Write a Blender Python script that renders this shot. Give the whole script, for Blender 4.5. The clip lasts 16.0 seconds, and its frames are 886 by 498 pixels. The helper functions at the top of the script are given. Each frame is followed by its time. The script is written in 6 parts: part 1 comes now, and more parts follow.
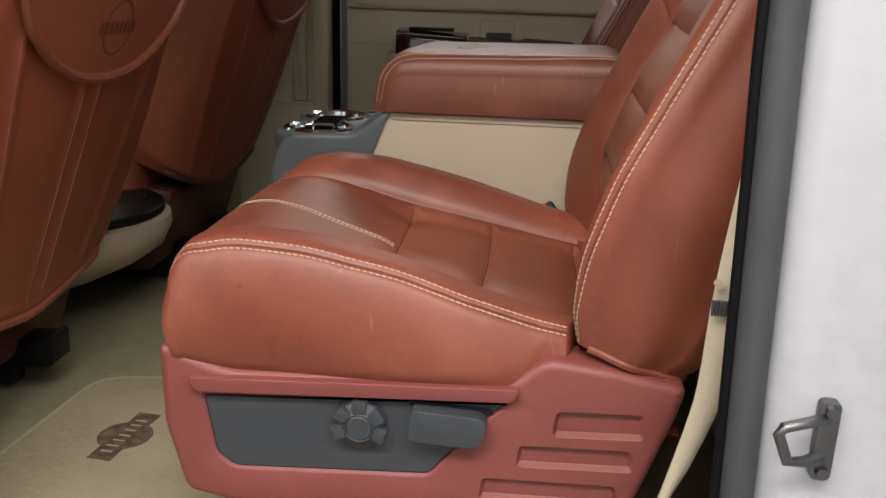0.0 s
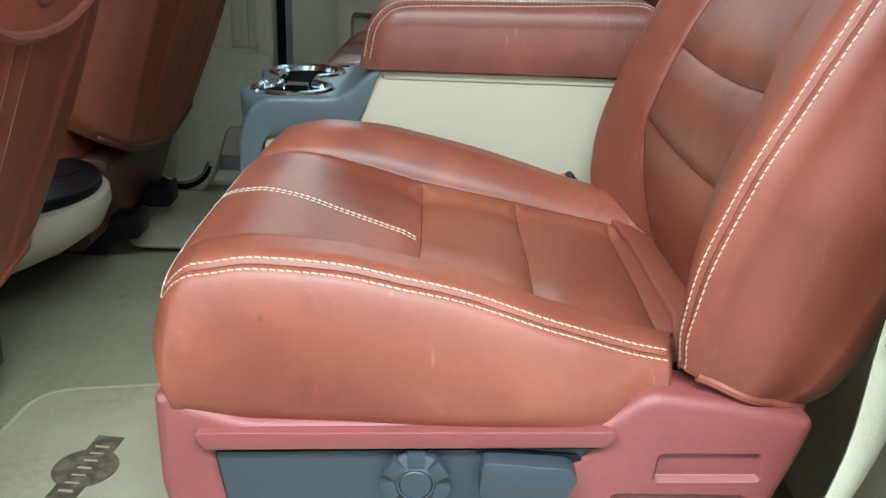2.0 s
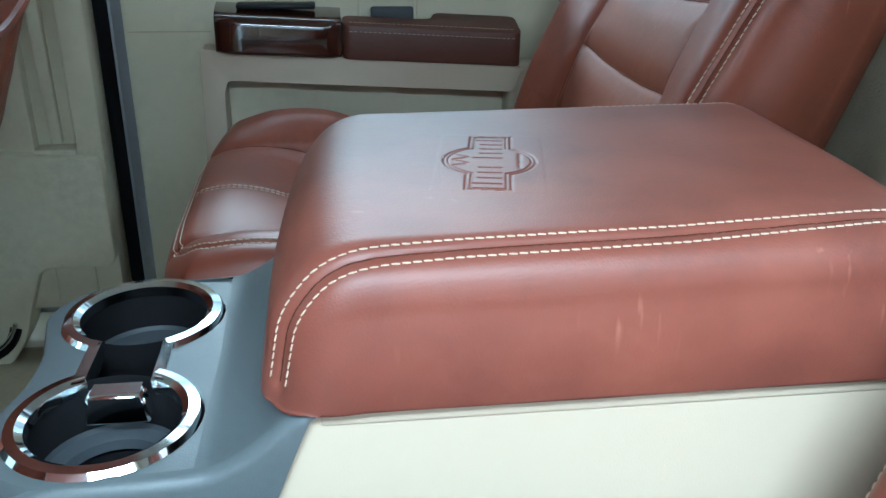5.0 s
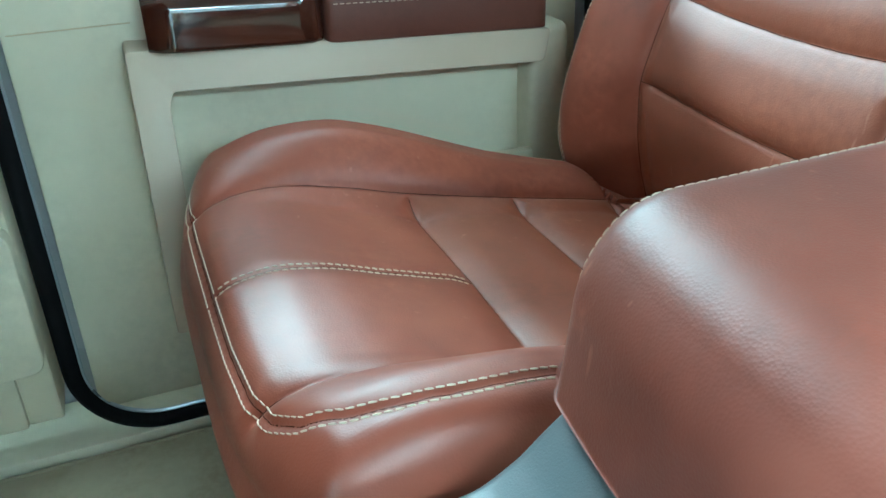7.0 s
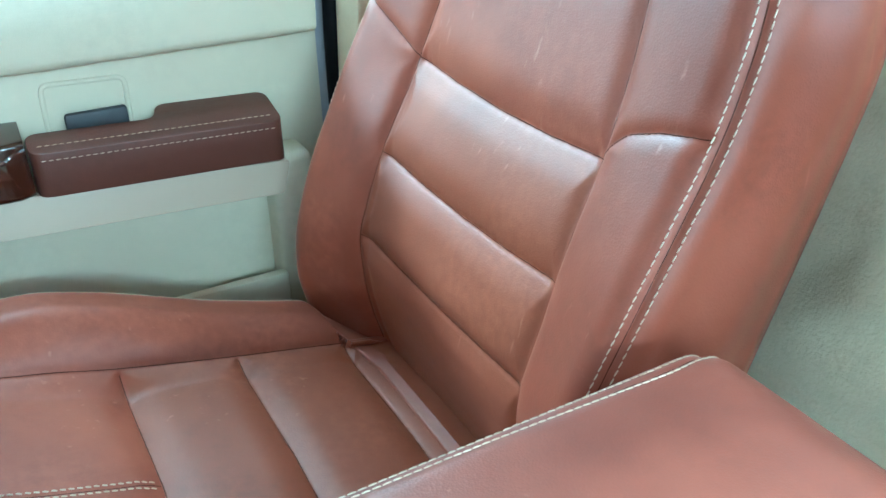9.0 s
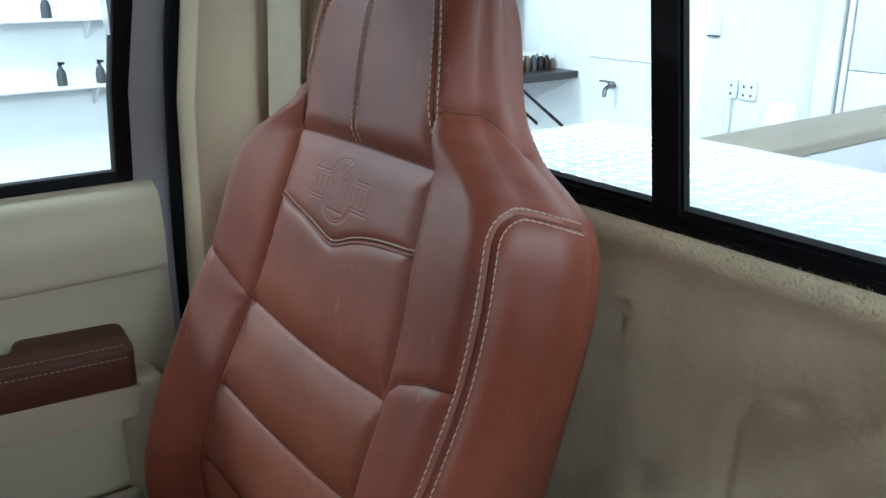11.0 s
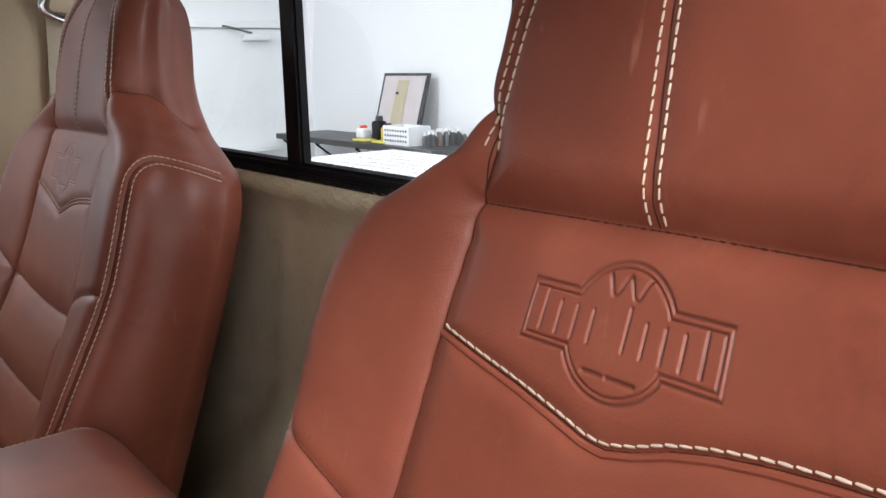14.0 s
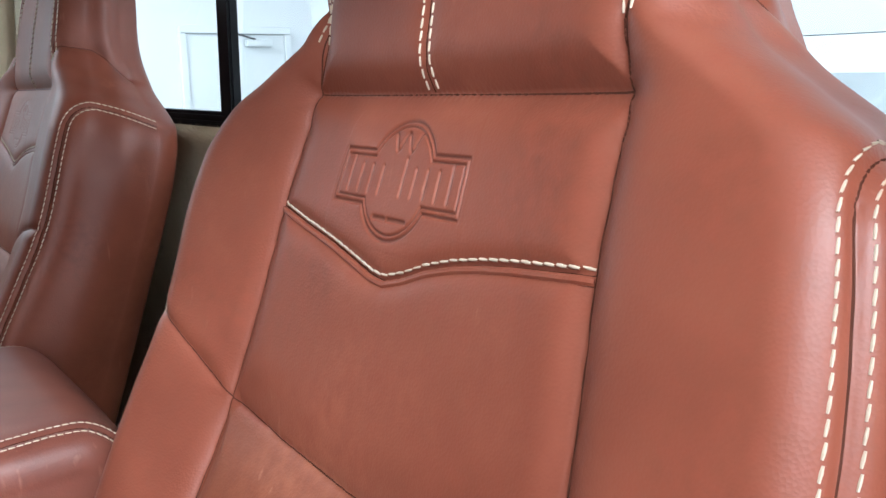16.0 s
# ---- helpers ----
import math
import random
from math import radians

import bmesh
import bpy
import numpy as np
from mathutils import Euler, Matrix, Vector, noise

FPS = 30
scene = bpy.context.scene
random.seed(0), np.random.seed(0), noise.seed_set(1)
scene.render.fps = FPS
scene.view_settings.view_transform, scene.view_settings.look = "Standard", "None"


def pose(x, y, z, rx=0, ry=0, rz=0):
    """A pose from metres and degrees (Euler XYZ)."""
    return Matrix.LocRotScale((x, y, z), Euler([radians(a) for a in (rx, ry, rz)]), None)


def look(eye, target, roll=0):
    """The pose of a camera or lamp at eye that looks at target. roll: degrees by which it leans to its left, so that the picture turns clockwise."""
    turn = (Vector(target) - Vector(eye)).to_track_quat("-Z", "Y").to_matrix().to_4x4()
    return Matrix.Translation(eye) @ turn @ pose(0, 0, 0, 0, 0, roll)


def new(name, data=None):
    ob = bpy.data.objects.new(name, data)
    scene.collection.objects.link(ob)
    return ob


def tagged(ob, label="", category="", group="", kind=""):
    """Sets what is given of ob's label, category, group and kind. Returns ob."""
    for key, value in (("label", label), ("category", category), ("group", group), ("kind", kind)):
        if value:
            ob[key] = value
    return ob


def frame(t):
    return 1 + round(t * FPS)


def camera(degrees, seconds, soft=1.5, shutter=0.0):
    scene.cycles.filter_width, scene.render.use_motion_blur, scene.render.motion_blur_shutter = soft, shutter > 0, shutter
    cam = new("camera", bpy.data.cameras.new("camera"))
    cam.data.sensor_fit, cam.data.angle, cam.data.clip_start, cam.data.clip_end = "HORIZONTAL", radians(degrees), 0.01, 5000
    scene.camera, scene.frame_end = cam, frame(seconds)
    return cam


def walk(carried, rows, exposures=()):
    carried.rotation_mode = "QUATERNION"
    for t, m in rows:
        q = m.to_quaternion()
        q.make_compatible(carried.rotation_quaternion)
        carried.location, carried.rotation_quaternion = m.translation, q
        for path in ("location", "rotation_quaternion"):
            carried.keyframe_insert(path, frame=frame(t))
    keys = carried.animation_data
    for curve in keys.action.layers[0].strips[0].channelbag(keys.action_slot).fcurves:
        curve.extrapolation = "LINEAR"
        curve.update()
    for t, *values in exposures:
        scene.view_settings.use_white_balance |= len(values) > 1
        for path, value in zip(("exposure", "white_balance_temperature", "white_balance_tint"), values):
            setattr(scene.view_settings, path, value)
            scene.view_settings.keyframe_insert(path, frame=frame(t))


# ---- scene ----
cam = camera(54.8, 16.0)
PATH = [
    (0, (0.18, -1.512, 0.663), (-0.024, 0.389, 0.076), 1.7),
    (0.5, (0.116, -1.514, 0.653), (-0.064, 0.384, 0.051), 1.7),
    (1, (0.075, -1.487, 0.644), (-0.059, 0.406, 0.012), 2.0),
    (1.5, (0.049, -1.418, 0.626), (-0.002, 0.464, -0.049), 2.3),
    (2, (0.025, -1.326, 0.665), (0.037, 0.538, -0.058), 2.1),
    (2.5, (0.036, -1.237, 0.698), (0.087, 0.612, -0.062), 2.0),
    (3, (0.035, -1.115, 0.74), (0.103, 0.733, -0.022), 1.9),
    (3.5, (0.03, -0.957, 0.754), (0.128, 0.878, -0.035), 1.8),
    (4, (-0.002, -0.825, 0.755), (0.13, 1.004, -0.042), 1.1),
    (4.5, (-0.019, -0.673, 0.746), (0.158, 1.152, -0.053), 0.7),
    (5, (-0.049, -0.545, 0.745), (0.208, 1.267, -0.062), 1.0),
    (5.2, (-0.063, -0.493, 0.739), (0.243, 1.311, -0.069), 1.4),
    (7.3, (-0.253, -0.142, 0.726), (0.386, 1.472, -0.267), -1.6),
    (7.5, (-0.223, -0.144, 0.76), (0.426, 1.452, -0.257), -1.1),
    (8, (-0.135, -0.129, 0.793), (0.554, 1.453, -0.219), -0.9),
    (8.5, (-0.072, -0.128, 0.825), (0.654, 1.444, -0.176), -0.8),
    (9, (-0.042, -0.15, 0.88), (0.798, 1.377, -0.099), -0.8),
    (9.5, (-0.029, -0.182, 0.936), (0.908, 1.322, 0.009), -0.3),
    (10, (-0.015, -0.214, 0.969), (1.008, 1.313, 0.18), -0.0),
    (10.2, (-0.015, -0.23, 0.974), (1.031, 1.303, 0.228), -0.0),
    (12.3, (0.018, -0.372, 1.019), (1.207, 1.156, 0.519), -0.5),
    (12.5, (0.029, -0.396, 1.014), (1.229, 1.132, 0.538), -0.5),
    (13, (0.042, -0.45, 0.975), (1.255, 1.076, 0.525), -0.6),
    (13.5, (0.089, -0.547, 0.936), (1.301, 0.98, 0.492), -0.9),
    (14, (0.101, -0.673, 0.901), (1.31, 0.862, 0.474), -1.0),
    (14.5, (0.1, -0.769, 0.894), (1.298, 0.778, 0.482), -1.0),
    (15, (0.111, -0.788, 0.885), (1.294, 0.773, 0.479), -1.1),
    (15.5, (0.123, -0.783, 0.883), (1.308, 0.777, 0.479), -1.1),
    (16, (0.137, -0.804, 0.833), (1.328, 0.753, 0.436), -0.9),
]
EXPOSURE = [
    (0, -1.10, 6900, 16),
    (0.5, -0.58, 6500, 10),
    (1, -0.45, 6300, 5),
    (2, -0.25, 5350, -7),
    (3, 0.0, 4700, -15),
    (4, -0.06, 4400, -25),
    (5, 0.34, 4850, -6),
    (7.5, 1.75, 4550, -22),
    (8.5, 1.90, 4350, -22),
    (9, 1.86, 4350, -20),
    (10, 0.85, 4600, -13),
    (12.5, -0.6, 6350, 21),
    (13.5, -0.95, 6300, 19),
    (14, -0.27, 6400, 20),
    (14.5, 0.0, 5700, 10),
    (15.5, 0.0, 5350, 6),
    (16, 0.0, 5650, 9),
]
walk(cam, [(t, look(eye, target, roll)) for t, eye, target, roll in PATH], exposures=EXPOSURE)


# ---------------------------------------------------------------- light
world = bpy.data.worlds.new("shop_air")
scene.world = world
world.use_nodes = True
wn = world.node_tree.nodes["Background"]
wn.inputs[0].default_value = (0.85, 0.93, 1.0, 1)
wn.inputs[1].default_value = 0.25
GROUND = -0.85
CEIL = 3.4


def ceiling_lamp(x, y, sx, sy, watts):
    d = bpy.data.lights.new("ceiling_lamp", "AREA")
    d.shape, d.size, d.size_y, d.energy, d.color = "RECTANGLE", sx, sy, watts, (0.97, 1.0, 0.98)
    o = new("ceiling_lamp", d)
    o.matrix_world = look((x, y, CEIL - 0.06), (x, y, 0))
    return tagged(o, "unseen area light added under the shop ceiling", "ceiling light", kind="structure")


# unseen assumed lamps; the y 2.5 row is added to brighten the far cushion
for lx, a in ((-6.4, 0.75), (-3.2, 1.1), (-0.2, 1.45)):
    for ly, b in ((-6.6, 1.2), (-2.95, 2.5), (0.6, 0.4), (2.5, 0.33), (4.4, 1.25)):
        ceiling_lamp(lx, ly, 2.6, 2.0 if ly == 2.5 else 0.8, 120 * a * b * (2.6 if lx < -6 and ly < -6 else 1))
# the row over the truck's bed, unseen; -2.95 is raised to light front seat backs
for ly, watts in ((-6.6, 70), (-2.95, 216), (0.6, 3), (4.4, 10)):
    ceiling_lamp(2.6, ly, 2.6, 0.8, watts)


def material(name, color, rough=0.6, metal=0.0, dark=None, light=None, scale=8.0, mottle=0.5, bump=0.0, bump_scale=300.0, grain=None, coat=0.0, wear=None, spec=0.5, marks=None):
    """A Principled surface with mottling at two scales and a fine bump, in metres."""
    m = bpy.data.materials.new(name)
    m.use_nodes = True
    nt = m.node_tree
    b = nt.nodes["Principled BSDF"]
    b.inputs["Roughness"].default_value, b.inputs["Metallic"].default_value = rough, metal
    b.inputs["Specular IOR Level"].default_value = spec
    b.inputs["Coat Weight"].default_value = coat
    b.inputs["Coat Roughness"].default_value = 0.08
    tc = nt.nodes.new("ShaderNodeTexCoord")

    def noise_of(sc, detail=4.0, rgh=0.55):
        n = nt.nodes.new("ShaderNodeTexNoise")
        n.inputs["Scale"].default_value, n.inputs["Detail"].default_value, n.inputs["Roughness"].default_value = sc, detail, rgh
        nt.links.new(tc.outputs["Object"], n.inputs["Vector"])
        return n

    def mix(fac, a, c):
        x = nt.nodes.new("ShaderNodeMix")
        x.data_type = "RGBA"
        for sock, v in ((0, fac), (6, a), (7, c)):
            if hasattr(v, "is_linked"):
                nt.links.new(v, x.inputs[sock])
            else:
                x.inputs[sock].default_value = v
        return x.outputs[2]

    def ramp(src, lo, hi):
        r = nt.nodes.new("ShaderNodeMapRange")
        r.inputs[1].default_value, r.inputs[2].default_value = lo, hi
        nt.links.new(src, r.inputs[0])
        return r.outputs[0]

    base = (*color, 1)
    dk = (*(dark or tuple(c * 0.72 for c in color)), 1)
    lt = (*(light or tuple(min(1, c * 1.18) for c in color)), 1)
    big, fine = noise_of(scale, 5), noise_of(scale * 14, 3)
    out = mix(ramp(big.outputs[0], 0.5 - 0.5 * (1.1 - mottle), 0.5 + 0.5 * (1.1 - mottle)), dk, lt)
    out = mix(ramp(fine.outputs[0], 0.3, 0.7), out, base)
    if marks:
        out = mix(ramp(noise_of(3.1, 4, 0.6).outputs[0], 0.50, 0.30), out, dk)
        out = mix(ramp(noise_of(4.3, 3, 0.6).outputs[0], 0.54, 0.74), out, lt)
    if wear:
        w = noise_of(scale * 2.3, 6, 0.7)
        out = mix(ramp(w.outputs[0], 0.66, 0.90), out, (*wear, 1))
    if marks:
        # fine pale scratches and a few dark specks
        def times(p, q):
            m2 = nt.nodes.new("ShaderNodeMath")
            m2.operation = "MULTIPLY"
            nt.links.new(p, m2.inputs[0])
            if hasattr(q, "is_linked"):
                nt.links.new(q, m2.inputs[1])
            else:
                m2.inputs[1].default_value = q
            return m2.outputs[0]

        for turn, long in (((0.5, 0.7, 0.3), 9), ((1.4, 0.2, 0.9), 14)):
            mp = nt.nodes.new("ShaderNodeMapping")
            mp.inputs["Rotation"].default_value, mp.inputs["Scale"].default_value = turn, (130, 130, long)
            nt.links.new(tc.outputs["Object"], mp.inputs["Vector"])
            streak = noise_of(1.0, 2, 0.4)
            nt.links.new(mp.outputs[0], streak.inputs["Vector"])
            where = ramp(noise_of(8, 2).outputs[0], 0.52, 0.62)
            out = mix(times(times(ramp(streak.outputs[0], 0.70, 0.80), where), 0.36), out, (*marks[0], 1))
        v = nt.nodes.new("ShaderNodeTexVoronoi")
        v.inputs["Scale"].default_value = 30
        nt.links.new(tc.outputs["Object"], v.inputs["Vector"])
        some = ramp(noise_of(9, 2).outputs[0], 0.67, 0.70)
        out = mix(times(times(ramp(v.outputs[0], 0.13, 0.06), some), 0.7), out, (*marks[1], 1))
    nt.links.new(out, b.inputs["Base Color"])
    rr = nt.nodes.new("ShaderNodeMapRange")
    rr.inputs[3].default_value, rr.inputs[4].default_value = max(0.02, rough - 0.08), min(1, rough + 0.08)
    nt.links.new(big.outputs[0], rr.inputs[0])
    nt.links.new(rr.outputs[0], b.inputs["Roughness"])
    if bump:
        bp = nt.nodes.new("ShaderNodeBump")
        bp.inputs["Strength"].default_value, bp.inputs["Distance"].default_value = bump, 0.001
        if grain == "leather":
            v = nt.nodes.new("ShaderNodeTexVoronoi")
            v.inputs["Scale"].default_value = bump_scale
            nt.links.new(tc.outputs["Object"], v.inputs["Vector"])
            mx = nt.nodes.new("ShaderNodeMath")
            mx.operation = "ADD"
            n2 = noise_of(bump_scale * 0.25, 4)
            nt.links.new(v.outputs[0], mx.inputs[0])
            nt.links.new(n2.outputs[0], mx.inputs[1])
            n3, m3 = noise_of(95, 5, 0.6), nt.nodes.new("ShaderNodeMath")
            m3.operation = "MULTIPLY_ADD"
            m3.inputs[1].default_value = 0.2
            nt.links.new(n3.outputs[0], m3.inputs[0])
            nt.links.new(mx.outputs[0], m3.inputs[2])
            # a net of shallow wrinkles in patches
            n4, n5 = noise_of(34, 3, 0.55), noise_of(6, 2)
            dist = nt.nodes.new("ShaderNodeMath")
            dist.operation = "SUBTRACT"
            dist.inputs[1].default_value = 0.5
            nt.links.new(n4.outputs[0], dist.inputs[0])
            size = nt.nodes.new("ShaderNodeMath")
            size.operation = "ABSOLUTE"
            nt.links.new(dist.outputs[0], size.inputs[0])
            fold, patch_of = ramp(size.outputs[0], 0.07, 0.0), ramp(n5.outputs[0], 0.48, 0.62)
            both, m5 = nt.nodes.new("ShaderNodeMath"), nt.nodes.new("ShaderNodeMath")
            both.operation = "MULTIPLY"
            nt.links.new(fold, both.inputs[0])
            nt.links.new(patch_of, both.inputs[1])
            m5.operation = "MULTIPLY_ADD"
            m5.inputs[1].default_value = -0.4
            nt.links.new(both.outputs[0], m5.inputs[0])
            nt.links.new(m3.outputs[0], m5.inputs[2])
            nt.links.new(m5.outputs[0], bp.inputs["Height"])
        else:
            n2 = noise_of(bump_scale, 3)
            nt.links.new(n2.outputs[0], bp.inputs["Height"])
        nt.links.new(bp.outputs[0], b.inputs["Normal"])
    return m


LEATHER = material("saddle_leather", (0.198, 0.0495, 0.0265), 0.455, dark=(0.132, 0.031, 0.016), light=(0.272, 0.080, 0.043), scale=7, mottle=0.6, bump=0.10, bump_scale=620, grain="leather", wear=(0.30, 0.105, 0.056), spec=0.42, marks=((0.42, 0.20, 0.13), (0.06, 0.02, 0.012)))
LEATHER_INSERT = material("worn_insert_leather", (0.188, 0.050, 0.024), 0.46, dark=(0.124, 0.031, 0.015), light=(0.260, 0.081, 0.039), scale=7, mottle=0.6, bump=0.10, bump_scale=620, grain="leather", wear=(0.30, 0.105, 0.056), spec=0.42, marks=((0.42, 0.20, 0.13), (0.06, 0.02, 0.012)))
LEATHER_LID = material("armrest_leather", (0.172, 0.050, 0.032), 0.43, dark=(0.105, 0.032, 0.022), light=(0.225, 0.072, 0.046), scale=7, mottle=0.6, bump=0.10, bump_scale=620, grain="leather", wear=(0.30, 0.105, 0.056), spec=0.34, marks=((0.42, 0.20, 0.13), (0.06, 0.02, 0.012)))
LEATHER_DARK = material("dark_trim_leather", (0.090, 0.030, 0.019), 0.42, scale=9, bump=0.2, bump_scale=520, grain="leather")
# dark brown that puts the shade of the seam creases into colour
SEAM_SHADE = material("painted_seam_shade", (0.06, 0.019, 0.011), 0.8, scale=40, spec=0.1)
# darker leather for pressed lines: burnish plus groove shade put into the colour
LEATHER_EMBOSS_SHADE = material("burnished_groove_shade", (0.135, 0.037, 0.021), 0.5, scale=30, bump=0.1, bump_scale=500, grain="leather")
LEATHER_FRONT = material("worn_front_leather", (0.29, 0.074, 0.038), 0.46, dark=(0.18, 0.045, 0.024), scale=6, mottle=0.6, bump=0.2, bump_scale=480, grain="leather", wear=(0.24, 0.085, 0.05))
THREAD = material("cream_thread", (0.47, 0.37, 0.275), 0.7, scale=60)
VALANCE = material("maroon_plastic", (0.205, 0.050, 0.044), 0.48, scale=12, mottle=0.25, bump=0.35, bump_scale=700)
GREY_PLASTIC = material("slate_grey_plastic", (0.037, 0.042, 0.049), 0.5, scale=15, mottle=0.2, bump=0.25, bump_scale=900)
CUP_GREY = material("blue_grey_plastic", (0.080, 0.092, 0.097), 0.42, scale=12, mottle=0.2, bump=0.2, bump_scale=900)
BLACK = material("black_plastic", (0.006, 0.006, 0.007), 0.45, scale=20, bump=0.15, bump_scale=700, spec=0.25)
RUBBER = material("black_rubber", (0.005, 0.005, 0.006), 0.65, scale=20, bump=0.2, bump_scale=500, spec=0.1)
WELL = material("black_cup_liner", (0.006, 0.006, 0.007), 0.7, scale=20, bump=0.2, bump_scale=500, spec=0.12)
SEAL_GREY = material("worn_rubber_seal", (0.045, 0.048, 0.053), 0.55, scale=18, bump=0.3, bump_scale=300)
BEIGE = material("beige_plastic", (0.44, 0.365, 0.272), 0.5, dark=(0.415, 0.344, 0.256), light=(0.46, 0.382, 0.285), scale=6, mottle=0.2, bump=0.2, bump_scale=800)
TRIM = material("tan_door_plastic", (0.62, 0.57, 0.425), 0.5, scale=5, mottle=0.25, bump=0.25, bump_scale=800)
PILLAR = material("tan_pillar_cloth", (0.53, 0.43, 0.285), 0.75, scale=5, mottle=0.25, bump=0.3, bump_scale=600)
CARPET = material("khaki_carpet", (0.30, 0.27, 0.175), 0.95, dark=(0.18, 0.155, 0.095), light=(0.37, 0.335, 0.225), scale=5, mottle=0.6, bump=1.0, bump_scale=900, spec=0.1)
MATCARPET = material("tan_carpet_mat", (0.42, 0.36, 0.25), 0.95, dark=(0.29, 0.24, 0.16), light=(0.48, 0.42, 0.30), scale=7, mottle=0.55, bump=1.0, bump_scale=1100, spec=0.1)
WALL_CARPET = material("tan_cloth_panel", (0.60, 0.51, 0.355), 0.95, dark=(0.48, 0.40, 0.27), light=(0.68, 0.59, 0.42), scale=11, mottle=0.8, bump=1.0, bump_scale=300, spec=0.1)
PATCH = material("brown_mat_patch", (0.085, 0.060, 0.038), 0.9, light=(0.22, 0.17, 0.11), dark=(0.05, 0.035, 0.022), scale=60, mottle=0.9, bump=0.6, bump_scale=900)
CHROME = material("chrome", (0.80, 0.83, 0.85), 0.07, 1.0, scale=10, mottle=0.1)
SEAL_EDGE = material("silver_edge_strip", (0.42, 0.47, 0.52), 0.3, 0.6, scale=10, mottle=0.1)
DULL_METAL = material("dark_steel", (0.16, 0.16, 0.16), 0.38, 1.0, scale=40)
PAINT = material("white_car_paint", (0.43, 0.43, 0.46), 0.25, scale=3, mottle=0.1, coat=1.0)
WOOD = material("dark_burl_wood", (0.036, 0.011, 0.006), 0.12, dark=(0.010, 0.004, 0.003), light=(0.040, 0.012, 0.006), scale=35, mottle=0.9, coat=1.0)
WEB = material("tan_belt_webbing", (0.46, 0.40, 0.29), 0.8, scale=40, mottle=0.2, bump=0.6, bump_scale=900)
BUCKLE_RED = material("red_release_button", (0.75, 0.07, 0.035), 0.4, scale=30)
ALU = material("diamond_plate_aluminium", (0.60, 0.62, 0.64), 0.42, 0.25, scale=6, mottle=0.15)
ALU_BRIGHT = material("polished_tread_bar", (0.90, 0.91, 0.92), 0.24, 0.5, scale=30)
RAIL_TAN = material("tan_bed_rail", (0.20, 0.175, 0.135), 0.5, scale=6)
SHOP_WHITE = material("white_shop_paint", (0.68, 0.70, 0.715), 0.6, dark=(0.655, 0.675, 0.69), light=(0.70, 0.72, 0.735), scale=1.2, mottle=0.15, bump=0.1, bump_scale=80)
SHOP_DOOR = material("pale_grey_door_paint", (0.68, 0.71, 0.72), 0.45, scale=2, mottle=0.15)
CONCRETE = material("sealed_concrete", (0.22, 0.22, 0.215), 0.35, scale=1.5, mottle=0.5, bump=0.2, bump_scale=60)
DESK_BLACK = material("black_bench_laminate", (0.02, 0.02, 0.022), 0.4, scale=10)
HEADLINER = material("grey_headliner_cloth", (0.45, 0.43, 0.38), 0.9, scale=5, bump=0.3, bump_scale=600)


def glass(name, tint=(0.93, 0.97, 0.96)):
    m = bpy.data.materials.new(name)
    m.use_nodes = True
    nt = m.node_tree
    nt.nodes.remove(nt.nodes["Principled BSDF"])
    tr, gl, mx = nt.nodes.new("ShaderNodeBsdfTransparent"), nt.nodes.new("ShaderNodeBsdfGlossy"), nt.nodes.new("ShaderNodeMixShader")
    tr.inputs[0].default_value = (*tint, 1)
    gl.inputs["Roughness"].default_value = 0.02
    mx.inputs[0].default_value = 0.06
    nt.links.new(tr.outputs[0], mx.inputs[1])
    nt.links.new(gl.outputs[0], mx.inputs[2])
    nt.links.new(mx.outputs[0], nt.nodes["Material Output"].inputs[0])
    return m


GLASS = glass("window_glass")
TINTED = glass("tinted_glass", (0.50, 0.54, 0.52))
SCREEN = glass("windscreen_glass", (0.90, 0.94, 0.92))


# ---------------------------------------------------------------- building helpers
def thing(name, loc, label, category, group="", kind=""):
    e = new(name)
    e.location = loc
    e["base"] = list(loc)
    e.empty_display_size = 0.05
    return tagged(e, label, category, group, kind)


def attach(ob, parent):
    if parent is not None:
        ob.parent = parent
        if parent.type == "EMPTY":
            ob.matrix_parent_inverse = Matrix.Translation(parent.location).inverted()
    return ob


def mesh_object(name, me, mat, parent=None, label="", smooth=True, kind=""):
    if mat is not None:
        me.materials.append(mat)
    if smooth:
        me.polygons.foreach_set("use_smooth", [True] * len(me.polygons))
    ob = new(name, me)
    attach(ob, parent)
    if label or kind:
        tagged(ob, label, kind=kind)
    return ob


def part(name, bm, mat, parent=None, label="", smooth=True, kind=""):
    """Links a bmesh, in world metres, as one mesh object under a thing or a part."""
    bmesh.ops.recalc_face_normals(bm, faces=bm.faces)
    me = bpy.data.meshes.new(name)
    bm.to_mesh(me)
    bm.free()
    ob = mesh_object(name, me, mat, parent, label, smooth, kind)
    if smooth:
        sharp_by_angle(me)
    return ob


def sharp_by_angle(me, degrees=38):
    b2 = bmesh.new()
    b2.from_mesh(me)
    lim = radians(degrees)
    for e in b2.edges:
        if len(e.link_faces) == 2 and e.calc_face_angle(0) > lim:
            e.smooth = False
    b2.to_mesh(me)
    b2.free()


def raw(name, verts, faces, mat, parent=None, label="", smooth=True, kind=""):
    me = bpy.data.meshes.new(name)
    me.from_pydata([tuple(map(float, v)) for v in verts], [], faces)
    me.update()
    return mesh_object(name, me, mat, parent, label, smooth, kind)


